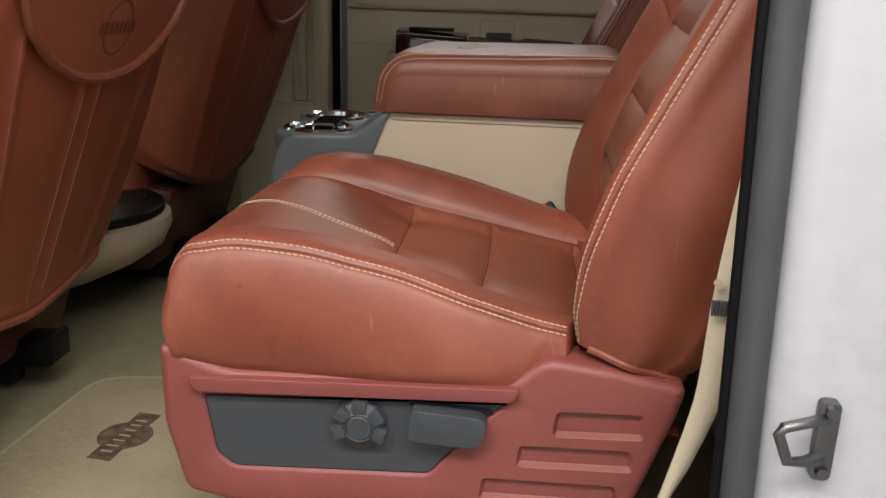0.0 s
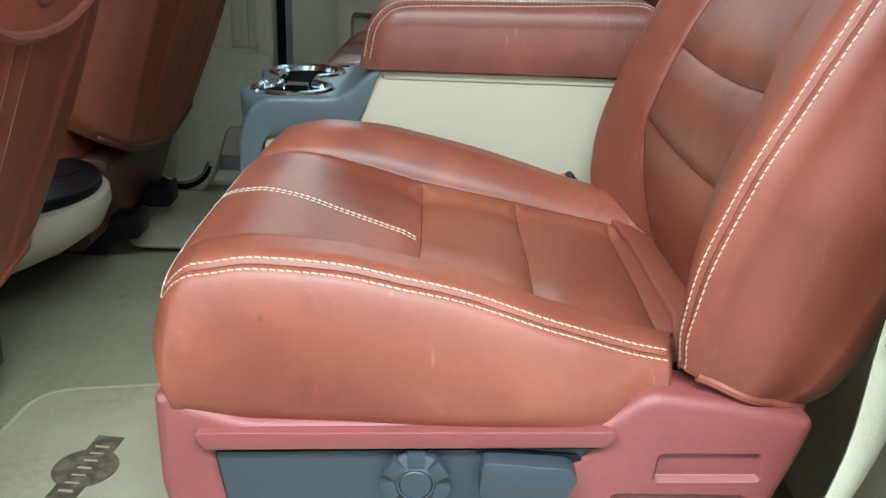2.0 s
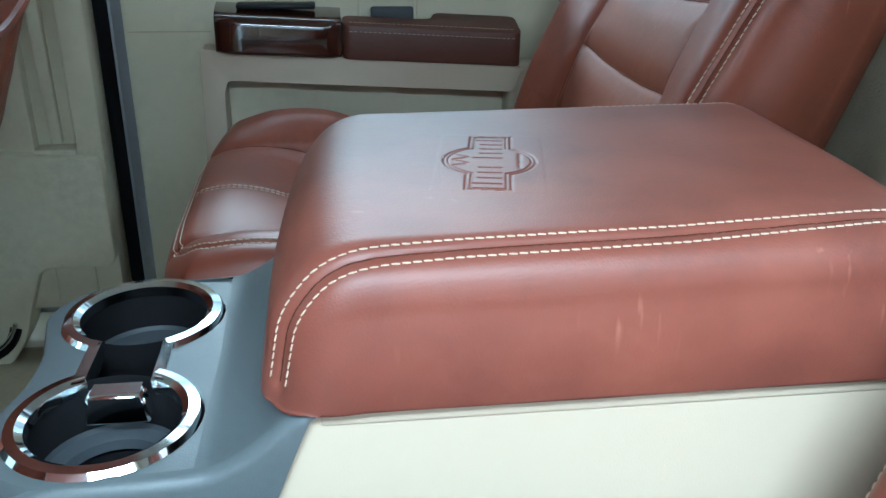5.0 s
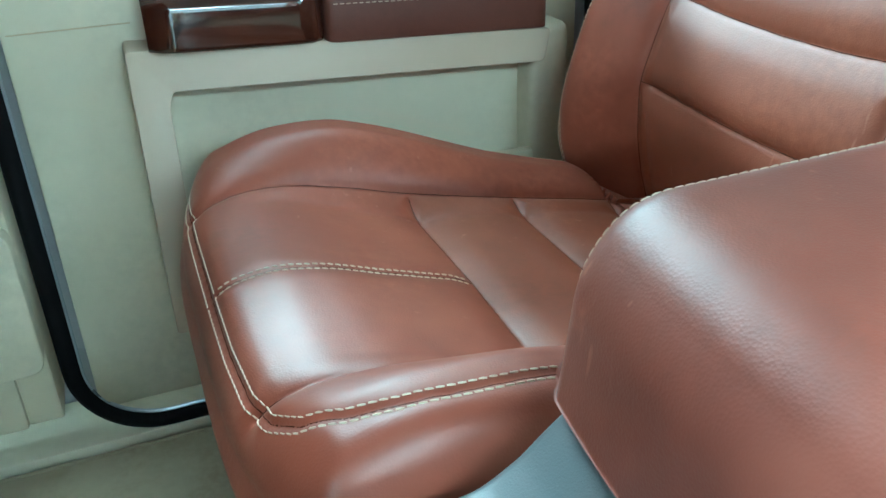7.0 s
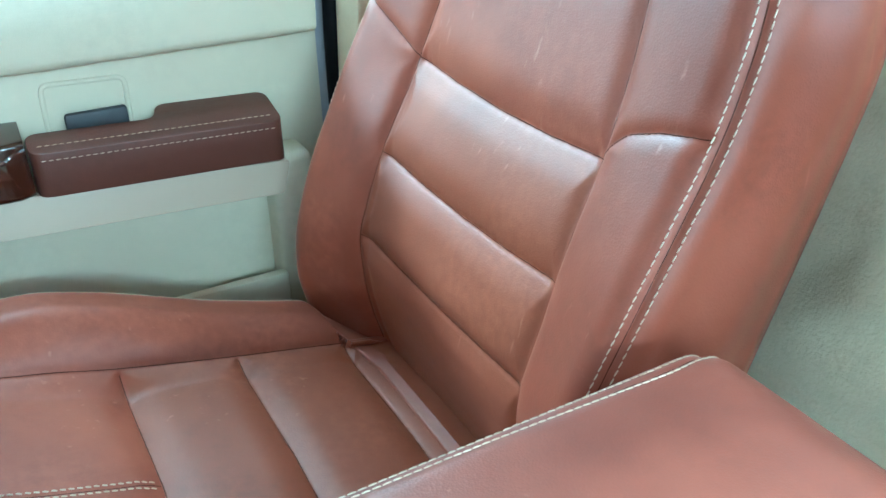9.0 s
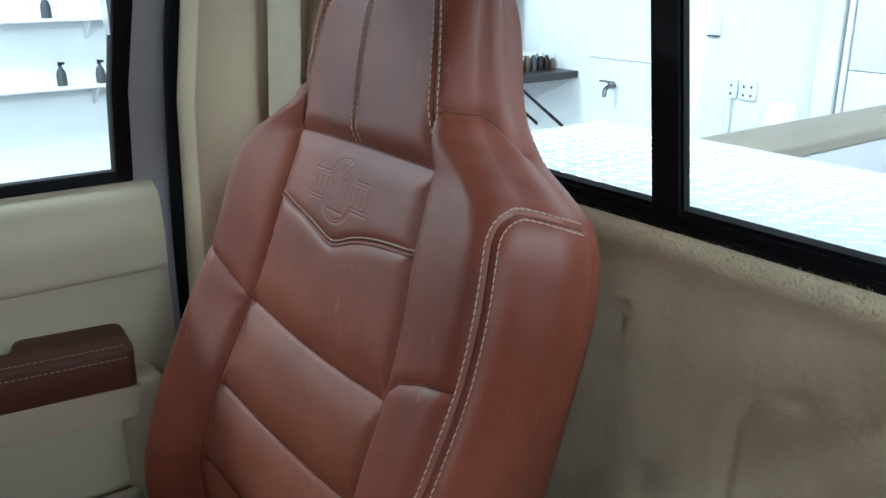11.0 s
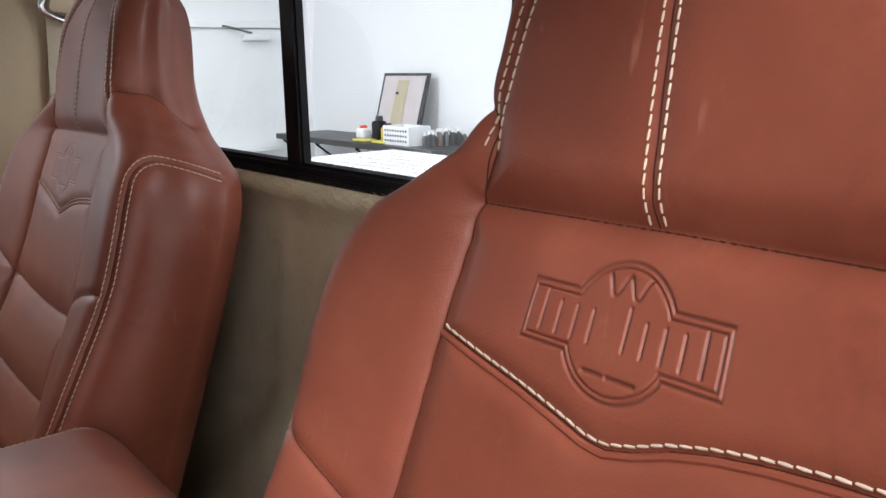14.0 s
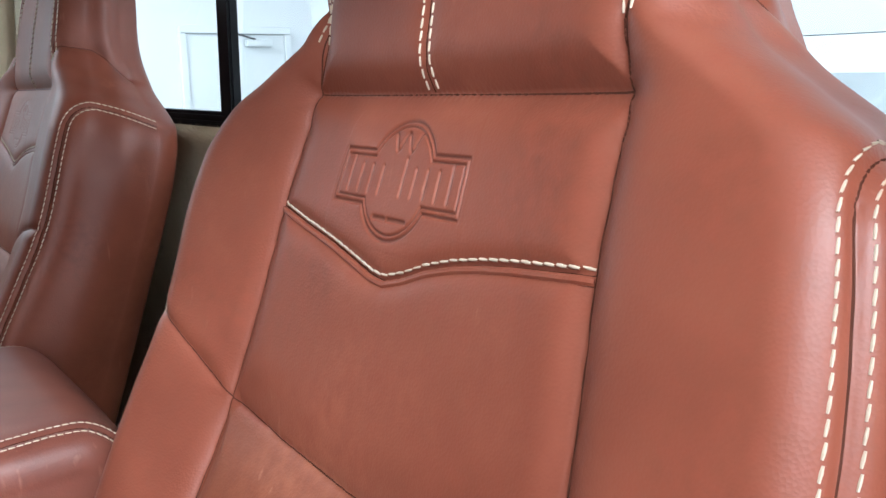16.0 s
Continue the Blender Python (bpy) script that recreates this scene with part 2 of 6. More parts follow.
def rbox(x0, x1, y0, y1, z0, z1, r=0.004, seg=2):
    bm = bmesh.new()
    bmesh.ops.create_cube(bm, size=1)
    for v in bm.verts:
        v.co = Vector(((x0 + x1) / 2 + v.co.x * (x1 - x0), (y0 + y1) / 2 + v.co.y * (y1 - y0), (z0 + z1) / 2 + v.co.z * (z1 - z0)))
    if r:
        bmesh.ops.bevel(bm, geom=bm.edges[:], offset=r, segments=seg, affect="EDGES", profile=0.5)
    return bm


def prism(poly, lo, hi, axis="y", r=0.0, seg=2, bm=None):
    """A polygon in the two other axes (xz for y, xy for z, yz for x), drawn out from lo to hi."""
    own = bm is None
    bm = bm or bmesh.new()

    def at(a, b, c):
        return {"y": (a, c, b), "z": (a, b, c), "x": (c, a, b)}[axis]

    lower = [bm.verts.new(at(a, b, lo)) for a, b in poly]
    upper = [bm.verts.new(at(a, b, hi)) for a, b in poly]
    n = len(poly)
    fs = [bm.faces.new(lower), bm.faces.new(upper[::-1])]
    fs += [bm.faces.new((lower[i], upper[i], upper[(i + 1) % n], lower[(i + 1) % n])) for i in range(n)]
    if r and own:
        bmesh.ops.recalc_face_normals(bm, faces=bm.faces)
        bmesh.ops.bevel(bm, geom=bm.edges[:], offset=r, segments=seg, affect="EDGES", profile=0.5, clamp_overlap=True)
    return bm


def rounded(poly, r, seg=5):
    """A polygon with its corners rounded by r."""
    out = []
    n = len(poly)
    for i in range(n):
        p, a, b = Vector(poly[i]), Vector(poly[i - 1]), Vector(poly[(i + 1) % n])
        da, db = (a - p), (b - p)
        k = min(r, da.length * 0.45, db.length * 0.45)
        p0, p2 = p + da.normalized() * k, p + db.normalized() * k
        for s in range(seg + 1):
            t = s / seg
            out.append(tuple((1 - t) ** 2 * p0 + 2 * t * (1 - t) * p + t * t * p2))
    return out


def cylinder(p, q, r, seg=20, bm=None, r2=None):
    bm = bm or bmesh.new()
    p, q = Vector(p), Vector(q)
    m = Matrix.Translation((p + q) / 2) @ (q - p).to_track_quat("Z", "Y").to_matrix().to_4x4()
    bmesh.ops.create_cone(bm, cap_ends=True, segments=seg, radius1=r, radius2=r if r2 is None else r2, depth=(q - p).length, matrix=m)
    return bm


def tube(points, r, seg=8, closed=False, flat=None):
    """A tube along a polyline; flat: (half width, half thickness, up vector) gives a strap."""
    bm = bmesh.new()
    pts = [Vector(p) for p in points]
    n = len(pts)
    rings = []
    for i, p in enumerate(pts):
        a, b = pts[i - 1] if (i or closed) else p, pts[(i + 1) % n] if (i + 1 < n or closed) else p
        d = (b - a).normalized()
        if flat:
            s = d.cross(Vector(flat[2])).normalized()
            u = s.cross(d)
            ring = [bm.verts.new(p + s * (flat[0] * x) + u * (flat[1] * y)) for x, y in ((-1, -1), (1, -1), (1, 1), (-1, 1))]
        else:
            s = d.orthogonal().normalized() if not rings else (last - d * last.dot(d)).normalized()
            last = s
            u = d.cross(s)
            ring = [bm.verts.new(p + (s * math.cos(2 * math.pi * k / seg) + u * math.sin(2 * math.pi * k / seg)) * r) for k in range(seg)]
        rings.append(ring)
    m = len(rings[0])
    for i in range(n if closed else n - 1):
        a, b = rings[i], rings[(i + 1) % n]
        for k in range(m):
            bm.faces.new((a[k], a[(k + 1) % m], b[(k + 1) % m], b[k]))
    if not closed:
        bm.faces.new(rings[0][::-1])
        bm.faces.new(rings[-1])
    return bm


def lathe(profile, origin, axis="z", seg=40, squash=1.0):
    """A surface of revolution from (radius, height) pairs."""
    bm = bmesh.new()
    rings = []
    for r, h in profile:
        ring = []
        for k in range(seg):
            a = 2 * math.pi * k / seg
            x, y = r * math.cos(a), r * math.sin(a) * squash
            co = {"z": (x, y, h), "y": (x, h, y), "x": (h, x, y)}[axis]
            ring.append(bm.verts.new(Vector(origin) + Vector(co)))
        rings.append(ring)
    for a, b in zip(rings, rings[1:]):
        for k in range(seg):
            bm.faces.new((a[k], a[(k + 1) % seg], b[(k + 1) % seg], b[k]))
    return bm


def smooth_interp(x, xs, ys):
    """Interpolation through points with eased slopes (monotone Hermite)."""
    xs, ys, x = np.asarray(xs, float), np.asarray(ys, float), np.clip(np.asarray(x, float), xs[0], xs[-1])
    h, d = np.diff(xs), np.diff(ys) / np.diff(xs)
    m = np.zeros_like(ys)
    m[0], m[-1] = d[0], d[-1]
    same = d[:-1] * d[1:] > 0
    m[1:-1] = np.where(same, 2 * d[:-1] * d[1:] / np.where(same, d[:-1] + d[1:], 1), 0)
    k = np.clip(np.searchsorted(xs, x) - 1, 0, len(h) - 1)
    t = (x - xs[k]) / h[k]
    return (1 + 2 * t) * (1 - t) ** 2 * ys[k] + t * (1 - t) ** 2 * h[k] * m[k] + t * t * (3 - 2 * t) * ys[k + 1] + t * t * (t - 1) * h[k] * m[k + 1]


def ease(t):
    t = np.clip(t, 0, 1)
    return t * t * (3 - 2 * t)


class Skin:
    """An upholstered surface: a grid of points P[j, i] over parameters a[j], b[i], into which seams are pressed and on which thread is laid."""

    def __init__(self, fn, a, b, closed=False):
        self.a, self.b, self.closed = np.asarray(a), np.asarray(b), closed
        A, B = np.meshgrid(self.a, self.b, indexing="ij")
        self.P = fn(A, B)
        self.N = self.normals(self.P)

    def normals(self, P):
        if self.closed:
            db = np.roll(P, -1, 1) - np.roll(P, 1, 1)
        else:
            db = np.gradient(P, axis=1)
        n = np.cross(np.gradient(P, axis=0), db)
        return n / np.maximum(np.linalg.norm(n, axis=2, keepdims=True), 1e-9)

    def at(self, a, b, which=None):
        G = self.P if which is None else which
        fa = np.interp(a, self.a, np.arange(len(self.a)))
        fb = np.interp(b, self.b, np.arange(len(self.b)))
        i0, j0 = np.minimum(fa.astype(int), len(self.a) - 2), np.minimum(fb.astype(int), len(self.b) - 2)
        u, v = (fa - i0)[:, None], (fb - j0)[:, None]
        return (G[i0, j0] * (1 - u) + G[i0 + 1, j0] * u) * (1 - v) + (G[i0, j0 + 1] * (1 - u) + G[i0 + 1, j0 + 1] * u) * v

    def curve(self, ab, step=0.002):
        """A line through parameter pairs, sampled evenly along its length: its a, b, places and normals."""
        ab = np.asarray(ab, float)
        t = np.linspace(0, len(ab) - 1, 60 * len(ab))
        a, b = np.interp(t, np.arange(len(ab)), ab[:, 0]), np.interp(t, np.arange(len(ab)), ab[:, 1])
        p = self.at(a, b)
        s = np.r_[0, np.cumsum(np.linalg.norm(np.diff(p, axis=0), axis=1))]
        k = np.linspace(0, s[-1], max(3, int(s[-1] / step)))
        a, b = np.interp(k, s, a), np.interp(k, s, b)
        n = self.at(a, b, self.N)
        return a, b, self.at(a, b), n / np.linalg.norm(n, axis=1, keepdims=True)

    def press(self, ab, depth=0.0042, width=0.0036, soft=0.003, soft_width=0.012, sewn=True):
        c = self.curve(ab, 0.002)[2]
        lo, hi = c.min(0) - 0.05, c.max(0) + 0.05
        hit = np.all((self.P > lo) & (self.P < hi), axis=2)
        pts = self.P[hit]
        d = np.full(len(pts), 9.0)
        for k in range(0, len(c), 40):
            d = np.minimum(d, np.linalg.norm(pts[:, None] - c[None, k : k + 40], axis=2).min(1))
        fall = depth * np.exp(-d / width) + soft * np.exp(-((d / soft_width) ** 2))
        self.push = self.push if hasattr(self, "push") else np.zeros(self.P.shape[:2])
        self.push[hit] = np.maximum(self.push[hit], fall)
        if sewn:
            self.seams = self.seams + [ab] if hasattr(self, "seams") else [ab]

    def done(self):
        self.P0 = self.P
        if hasattr(self, "push"):
            self.P = self.P - self.N * self.push[..., None]
            self.N = self.normals(self.P)

    def mesh(self, name, mat, parent, label="", cap=True, second=None, zone=None):
        J, I = self.P.shape[:2]
        k = np.arange(J * I).reshape(J, I)
        nxt = np.roll(k, -1, 1) if self.closed else None
        if self.closed:
            q = np.stack([k[:-1], nxt[:-1], nxt[1:], k[1:]], -1).reshape(-1, 4)
        else:
            q = np.stack([k[:-1, :-1], k[:-1, 1:], k[1:, 1:], k[1:, :-1]], -1).reshape(-1, 4)
        if hasattr(self, "hole"):
            q = q[~self.hole.ravel()[q].all(1)]
        faces = q.tolist()
        if cap and self.closed:
            faces += [k[0, ::-1].tolist(), k[-1].tolist()]
        me = bpy.data.meshes.new(name)
        me.from_pydata(self.P.reshape(-1, 3).tolist(), [], faces)
        me.update()
        ob = mesh_object(name, me, mat, parent, label)
        if second is not None:
            me.materials.append(second)
            inside = zone.ravel()[q].all(1).astype(int).tolist()
            me.polygons.foreach_set("material_index", inside + [0] * (len(faces) - len(q)))
        return ob

    def beside(self, a, b, side):
        """Parameters of the line that runs beside a line at a distance along the surface."""
        p, n = self.at(a, b, self.P0), self.at(a, b, self.N)
        t = np.gradient(p, axis=0)
        s = np.cross(t, n)
        s = s / np.maximum(np.linalg.norm(s, axis=1, keepdims=True), 1e-9) * side
        ha, hb = 0.006 * np.ptp(self.a), 0.006 * np.ptp(self.b)
        pa = (self.at(a + ha, b, self.P0) - self.at(a - ha, b, self.P0)) / (2 * ha)
        pb = (self.at(a, b + hb, self.P0) - self.at(a, b - hb, self.P0)) / (2 * hb)
        aa, bb, ab = (pa * pa).sum(1), (pb * pb).sum(1), (pa * pb).sum(1)
        sa, sb = (s * pa).sum(1), (s * pb).sum(1)
        det = np.maximum(aa * bb - ab * ab, 1e-12)
        da, db = (sa * bb - sb * ab) / det, (sb * aa - sa * ab) / det
        if len(a) > 40:
            k = np.ones(17) / 17
            da, db = (np.convolve(np.pad(v, 8, mode="edge"), k, "valid") for v in (da, db))
        return a + da, b + db

    def stitches(self, lines, length=0.0052, gap=0.0015, width=0.00064, lift=0.0005, side=0.0):
        """Thread along lines of parameter pairs; side shifts it across the line."""
        out = []
        for ab in lines:
            a, b, p, n = self.curve(ab, 0.0008)
            if side:
                a, b = self.beside(a, b, side)
                p, n = self.at(a, b), self.at(a, b, self.N)
            s = np.r_[0, np.cumsum(np.linalg.norm(np.diff(p, axis=0), axis=1))]
            k0 = np.arange(0.002, s[-1] - length, length + gap)

            def spot(d, g):
                return np.stack([np.interp(d, s, g[:, c]) for c in range(3)], 1)

            p0, p1, nn = spot(k0, p), spot(k0 + length, p), spot(k0 + length / 2, n)
            nn = nn / np.maximum(np.linalg.norm(nn, axis=1, keepdims=True), 1e-9)
            slant = np.cross(p1 - p0, nn)
            slant = slant / np.maximum(np.linalg.norm(slant, axis=1, keepdims=True), 1e-9) * width * 0.45
            out += [(x, y, m, 0.0, width, lift) for x, y, m in zip(p0 - slant, p1 + slant, nn)]
        return out

    def seam_lines(self, parent, mat, r=0.00055, name="seam"):
        """One fine dark cord at the bottom of every pressed line; its colour stands in for the shade in the closed
        seam.
        """
        verts, faces = [], []
        for ab in self.seams:
            p, n = self.curve(ab, 0.003)[2:]
            t = np.gradient(p, axis=0)
            q = np.cross(t, n)
            q = q / np.maximum(np.linalg.norm(q, axis=1, keepdims=True), 1e-9)
            base = len(verts)
            for k in range(len(p)):
                verts += [p[k] - q[k] * r, p[k] + n[k] * r * 0.8, p[k] + q[k] * r]
                if k:
                    i = base + 3 * k
                    faces += [(i - 3, i - 2, i + 1, i), (i - 2, i - 1, i + 2, i + 1)]
        return raw(name, verts, faces, mat, parent, "fine dark cord along the seams, painted crease shade", kind="stuff")


def thread(name, rows, parent, label="cream contrast stitching", mat=None):
    """Short thread lengths as one joined mesh of small ridged bars."""
    verts, faces = [], []
    for p0, p1, n, side, w, lift in rows:
        d = p1 - p0
        ln = np.linalg.norm(d)
        if ln < 1e-5:
            continue
        d = d / ln
        s = np.cross(d, n)
        s = s / max(np.linalg.norm(s), 1e-6)
        o = s * side + n * lift
        base = len(verts)
        mid = (p0 + p1) / 2
        for q, ww, hh in ((p0, 0.7, 0.25), (mid, 1.0, 1.0), (p1, 0.7, 0.25)):
            c = q + o
            verts += [c - s * w * ww - n * 0.0008, c - s * w * ww * 0.6 + n * w * (0.35 + 0.5 * hh), c + s * w * ww * 0.6 + n * w * (0.35 + 0.5 * hh), c + s * w * ww - n * 0.0008]
        for r in (0, 4):
            for k in range(3):
                faces.append((base + r + k, base + r + k + 1, base + r + k + 5, base + r + k + 4))
    return raw(name, verts, faces, mat or THREAD, parent, label, smooth=True, kind="stuff")


# ---------------------------------------------------------------- rear seats
SEAT_Y = 0.446
LEAN_X, LEAN_Z = 0.3065, 0.952


def edge_fold(e, r):
    """Out and down for a distance e past the start of a rounded edge of radius r."""
    arc = math.pi * r / 2
    t = np.clip(e, 0, arc) / r
    return np.where(e < 0, e, r * np.sin(t)), np.where(e < 0, 0, r * (1 - np.cos(t)) + np.maximum(e - arc, 0))


def side_fold(e, r, first=62, last=103, run=0.105):
    """Out and down past a rounded edge that turns on slowly into a full, bulging side."""
    d = np.linspace(0, 0.2, 801)
    arc = radians(first) * r
    ang = np.where(d < arc, d / r, radians(first) + radians(last - first) * np.clip((d - arc) / run, 0, 1))
    step = d[1] - d[0]
    out = np.r_[0, np.cumsum((np.cos(ang[1:]) + np.cos(ang[:-1])) / 2) * step]
    down = np.r_[0, np.cumsum((np.sin(ang[1:]) + np.sin(ang[:-1])) / 2) * step]
    return np.where(e < 0, e, np.interp(e, d, out)), np.where(e < 0, 0, np.interp(e, d, down))


def cushion_top(x, w):
    z = smooth_interp(x, [-0.24, -0.205, -0.165, -0.131, -0.07, 0.008, 0.126, 0.246, 0.38], [0.366, 0.381, 0.387, 0.382, 0.362, 0.338, 0.319, 0.299, 0.278])
    crest = smooth_interp(x, [-0.24, -0.205, -0.17, -0.12, -0.06, 0.0, 0.077, 0.15, 0.20, 0.25, 0.38], [0.366, 0.384, 0.402, 0.411, 0.408, 0.397, 0.379, 0.358, 0.344, 0.332, 0.308])
    a = np.abs(w)
    return z + (crest - z) * ease((a - 0.130) / 0.080)


def cushion_skin(yc):
    r, front = 0.030, -0.228
    lift = 0.011 if yc > 0 else 0.0

    def fn(A, B):
        # A runs from the front edge to the back, B across; both run on down over the rounded edges
        outer_side = B * yc > 0
        half = 0.262 - 0.006 * ease((A - 0.13) / 0.07) - 0.075 * ease((A - np.where(outer_side, 0.222, 0.240)) / np.where(outer_side, 0.024, 0.05))
        flat = half - r
        eb = np.abs(B) - flat
        ob, db = side_fold(eb, r)
        out = flat + ob
        nose = front + 0.034 * np.clip(np.minimum(out, half) / half, 0, 1) ** 4
        ea = -(A - (nose + 0.035))
        oa, da = edge_fold(ea, 0.035)
        x = nose + 0.035 - oa
        x = x - 0.010 * np.sin(np.clip((da - 0.035) / 0.08, 0, 1) * math.pi)
        across = np.sign(B) * np.minimum(out, half)
        crown = cushion_top(np.maximum(x, front), across)
        outer = ease((across * (1 if yc > 0 else -1) - 0.135) / 0.075)
        if yc > 0:
            crown = crown + outer * (0.010 * np.exp(-(((x + 0.07) / 0.08) ** 2)) - 0.014 * ease((x + 0.01) / 0.15))
        else:
            crown = crown - outer * 0.007 * ease((x - 0.03) / 0.10)
        crown = crown - 0.10 * ease((x - 0.318) / 0.028)
        z = crown - np.sqrt(da**2 + db**2)
        bottom = smooth_interp(A, [-0.24, -0.195, -0.141, -0.041, 0.094, 0.171, 0.208, 0.25, 0.38], [0.250, 0.246, 0.236, 0.233, 0.242, 0.256, 0.288, 0.300, 0.30])
        bottom = np.minimum(bottom, crown - 0.012)
        tuck = ease((bottom + 0.045 - z) / 0.045) * (1 - 0.6 * ease((A - 0.10) / 0.08))
        w = np.sign(B) * np.where(db > 0, out - 0.014 * tuck, out)
        x = x + 0.014 * ease((0.322 - z) / 0.045) * ease(da / 0.03)
        return np.stack([x, yc + w, np.maximum(z, bottom - 0.004) + lift * ease((z - 0.27) / 0.05)], -1)

    a = np.r_[np.linspace(-0.36, -0.20, 80), np.linspace(-0.199, 0.36, 310)]
    b = np.r_[np.linspace(-0.43, -0.262, 56), np.linspace(-0.26, 0.26, 300), np.linspace(0.262, 0.43, 56)]
    return Skin(fn, a, b)


def back_profiles(u):
    """Half width, thickness, rise of the bolster over the insert, the insert's half width, and how far the insert stands forward."""
    half = smooth_interp(u, [0, 0.03, 0.1, 0.3, 0.46, 0.52, 0.556, 0.58, 0.605, 0.64, 0.69, 0.735, 0.762, 0.776], [0.250, 0.254, 0.258, 0.259, 0.256, 0.247, 0.229, 0.195, 0.160, 0.141, 0.131, 0.119, 0.090, 0.055])
    thick = smooth_interp(u, [0, 0.04, 0.3, 0.5, 0.556, 0.60, 0.66, 0.72, 0.76, 0.776], [0.108, 0.122, 0.130, 0.132, 0.130, 0.114, 0.088, 0.072, 0.052, 0.032])
    peak = smooth_interp(u, [0, 0.05, 0.14, 0.2, 0.28, 0.35, 0.395, 0.43, 0.49, 0.52, 0.55, 0.575, 0.6], [0.030, 0.046, 0.053, 0.052, 0.042, 0.031, 0.024, 0.0215, 0.0225, 0.0215, 0.017, 0.012, 0.011])
    inner = smooth_interp(u, [0, 0.15, 0.25, 0.36, 0.41, 0.454, 0.497, 0.571, 0.62, 0.69, 0.776], [0.148, 0.148, 0.149, 0.151, 0.148, 0.144, 0.139, 0.132, 0.125, 0.111, 0.068])
    lead = smooth_interp(u, [0, 0.08, 0.16, 0.26, 0.36, 0.43, 0.5, 0.565, 0.6, 0.7, 0.755, 0.776], [0.004, 0.012, 0.019, 0.018, 0.007, 0.005, 0.006, 0.004, 0.011, 0.019, 0.007, -0.019])
    rise = np.where(np.asarray(u) < 0.6, np.maximum(peak - lead, 0), 0.0)
    return half, thick, rise, inner, lead


def back_edges(u):
    """The half width, its flat part, the radius of the front edge, and the length of the rounded front from the middle to the side."""
    half, thick = back_profiles(np.asarray(u, float))[:2]
    r = np.minimum(0.034, 0.3 * thick)
    return half, half - r, r, half - r + r * math.pi / 2


def back_skin(yc):
    n_front, n_side, n_rear = 320, 46, 30

    def fn(U, S):
        half, thick, rise, inner, lead = back_profiles(np.maximum(U, 0))
        sgn = np.where(S <= 1, np.sign(S), np.where(S <= 3, 1.0, -1.0)) * (1 if yc > 0 else -1)
        fuller = smooth_interp(U, [0, 0.08, 0.2, 0.35, 0.5, 0.776], [0.006, 0.012, 0.013, 0.008, 0.0, 0.0])
        half = half + np.where(sgn > 0, fuller, -0.3 * fuller * np.abs(sgn))
        r = np.minimum(0.034, 0.3 * thick)
        rb = np.minimum(0.030, 0.3 * thick)
        # S: -1..1 front, 1..2 one side, 2..4 rear, 4..5 other side
        t = np.clip(S, -1, 1)
        flat = half - r
        q = np.abs(t) * (flat + r * math.pi / 2)
        turned = np.clip((q - flat) / r, 0, math.pi / 2)
        a = np.where(q < flat, q, flat + r * np.sin(turned))
        w = np.sign(t) * a
        round_off = r * (1 - np.cos(turned))
        span = np.maximum(half - inner, 0.02)
        t = np.clip((a - inner + 0.004) / span, 0, 1)
        sink = smooth_interp(U, [0, 0.04, 0.08, 0.12, 0.18, 0.776], [0.080, 0.066, 0.040, 0.019, 0.0, 0.0])
        turn = smooth_interp(U, [0, 0.06, 0.12, 0.2, 0.776], [1.0, 1.1, 1.3, 1.4, 1.3])
        puff = (rise + sink) * (1 - (1 - t) ** turn) - sink
        dish = 0.004 * (1 - np.clip(a / inner, 0, 1) ** 2)
        f_front = lead + puff - dish - round_off
        edge = lead + rise - r
        # sides
        s1 = np.clip(S - 1, 0, 1)
        s2 = np.clip(S - 4, 0, 1)
        back_f = np.minimum(lead, 0.004) - thick
        f_side1 = edge + (back_f + rb - edge) * s1
        f_side2 = (back_f + rb) + (edge - back_f - rb) * s2
        bulge1, bulge2 = 0.009 * np.sin(math.pi * s1) ** 2, 0.009 * np.sin(math.pi * s2) ** 2
        # rear
        q = np.clip(S - 3, -1, 1)
        wr = -(half * np.sin(q * math.pi / 2) * 0.5 + half * q * 0.5)
        wr = wr * (1 - 0.10 * ease((U - 0.60) / 0.13))
        kr = np.clip((np.abs(wr) - (half - rb)) / rb, 0, 1)
        f_rear = back_f + rb * (1 - np.sqrt(np.maximum(1 - kr * kr, 0)))
        W = np.where(S <= 1, w, np.where(S <= 2, half * (1 - 0.10 * ease((U - 0.60) / 0.13) * s1) + bulge1, np.where(S <= 4, wr, -half * (1 - 0.10 * ease((U - 0.60) / 0.13) * (1 - s2)) - bulge2)))
        F = np.where(S <= 1, f_front, np.where(S <= 2, f_side1, np.where(S <= 4, f_rear, f_side2)))
        # the bottom edge: higher at the sides than in the middle, tucked in underneath
        full = np.where(S <= 1, ease((a - inner) / span), 1.0)
        low = np.clip(1 - U / 0.15, 0, 1)
        V = np.where(U < 0, 0.2 * U, U) + (0.037 * full - 0.022 * (1 - full)) * low
        k = np.clip(-U / 0.03, 0, 1) ** 2
        W = W * (1 - 0.55 * k)
        F = F + (-0.05 - F) * 0.5 * k
        # the upper back is turned a little across the cab
        twist = ease((U - 0.22) / 0.14)
        F = F + twist * np.where(S <= 1, -0.042 * W * (1 - full) + np.where(W > 0, 0.005 * full, 0), np.where(W > 0, 0.004, 0.0))
        W = W + 0.005 * twist * (1 - np.clip(np.abs(W) / half, 0, 1) ** 2)
        x = 0.235 + LEAN_X * V - LEAN_Z * F
        z = 0.28 + LEAN_Z * V + LEAN_X * F
        return np.stack([x, yc + W, z], -1)

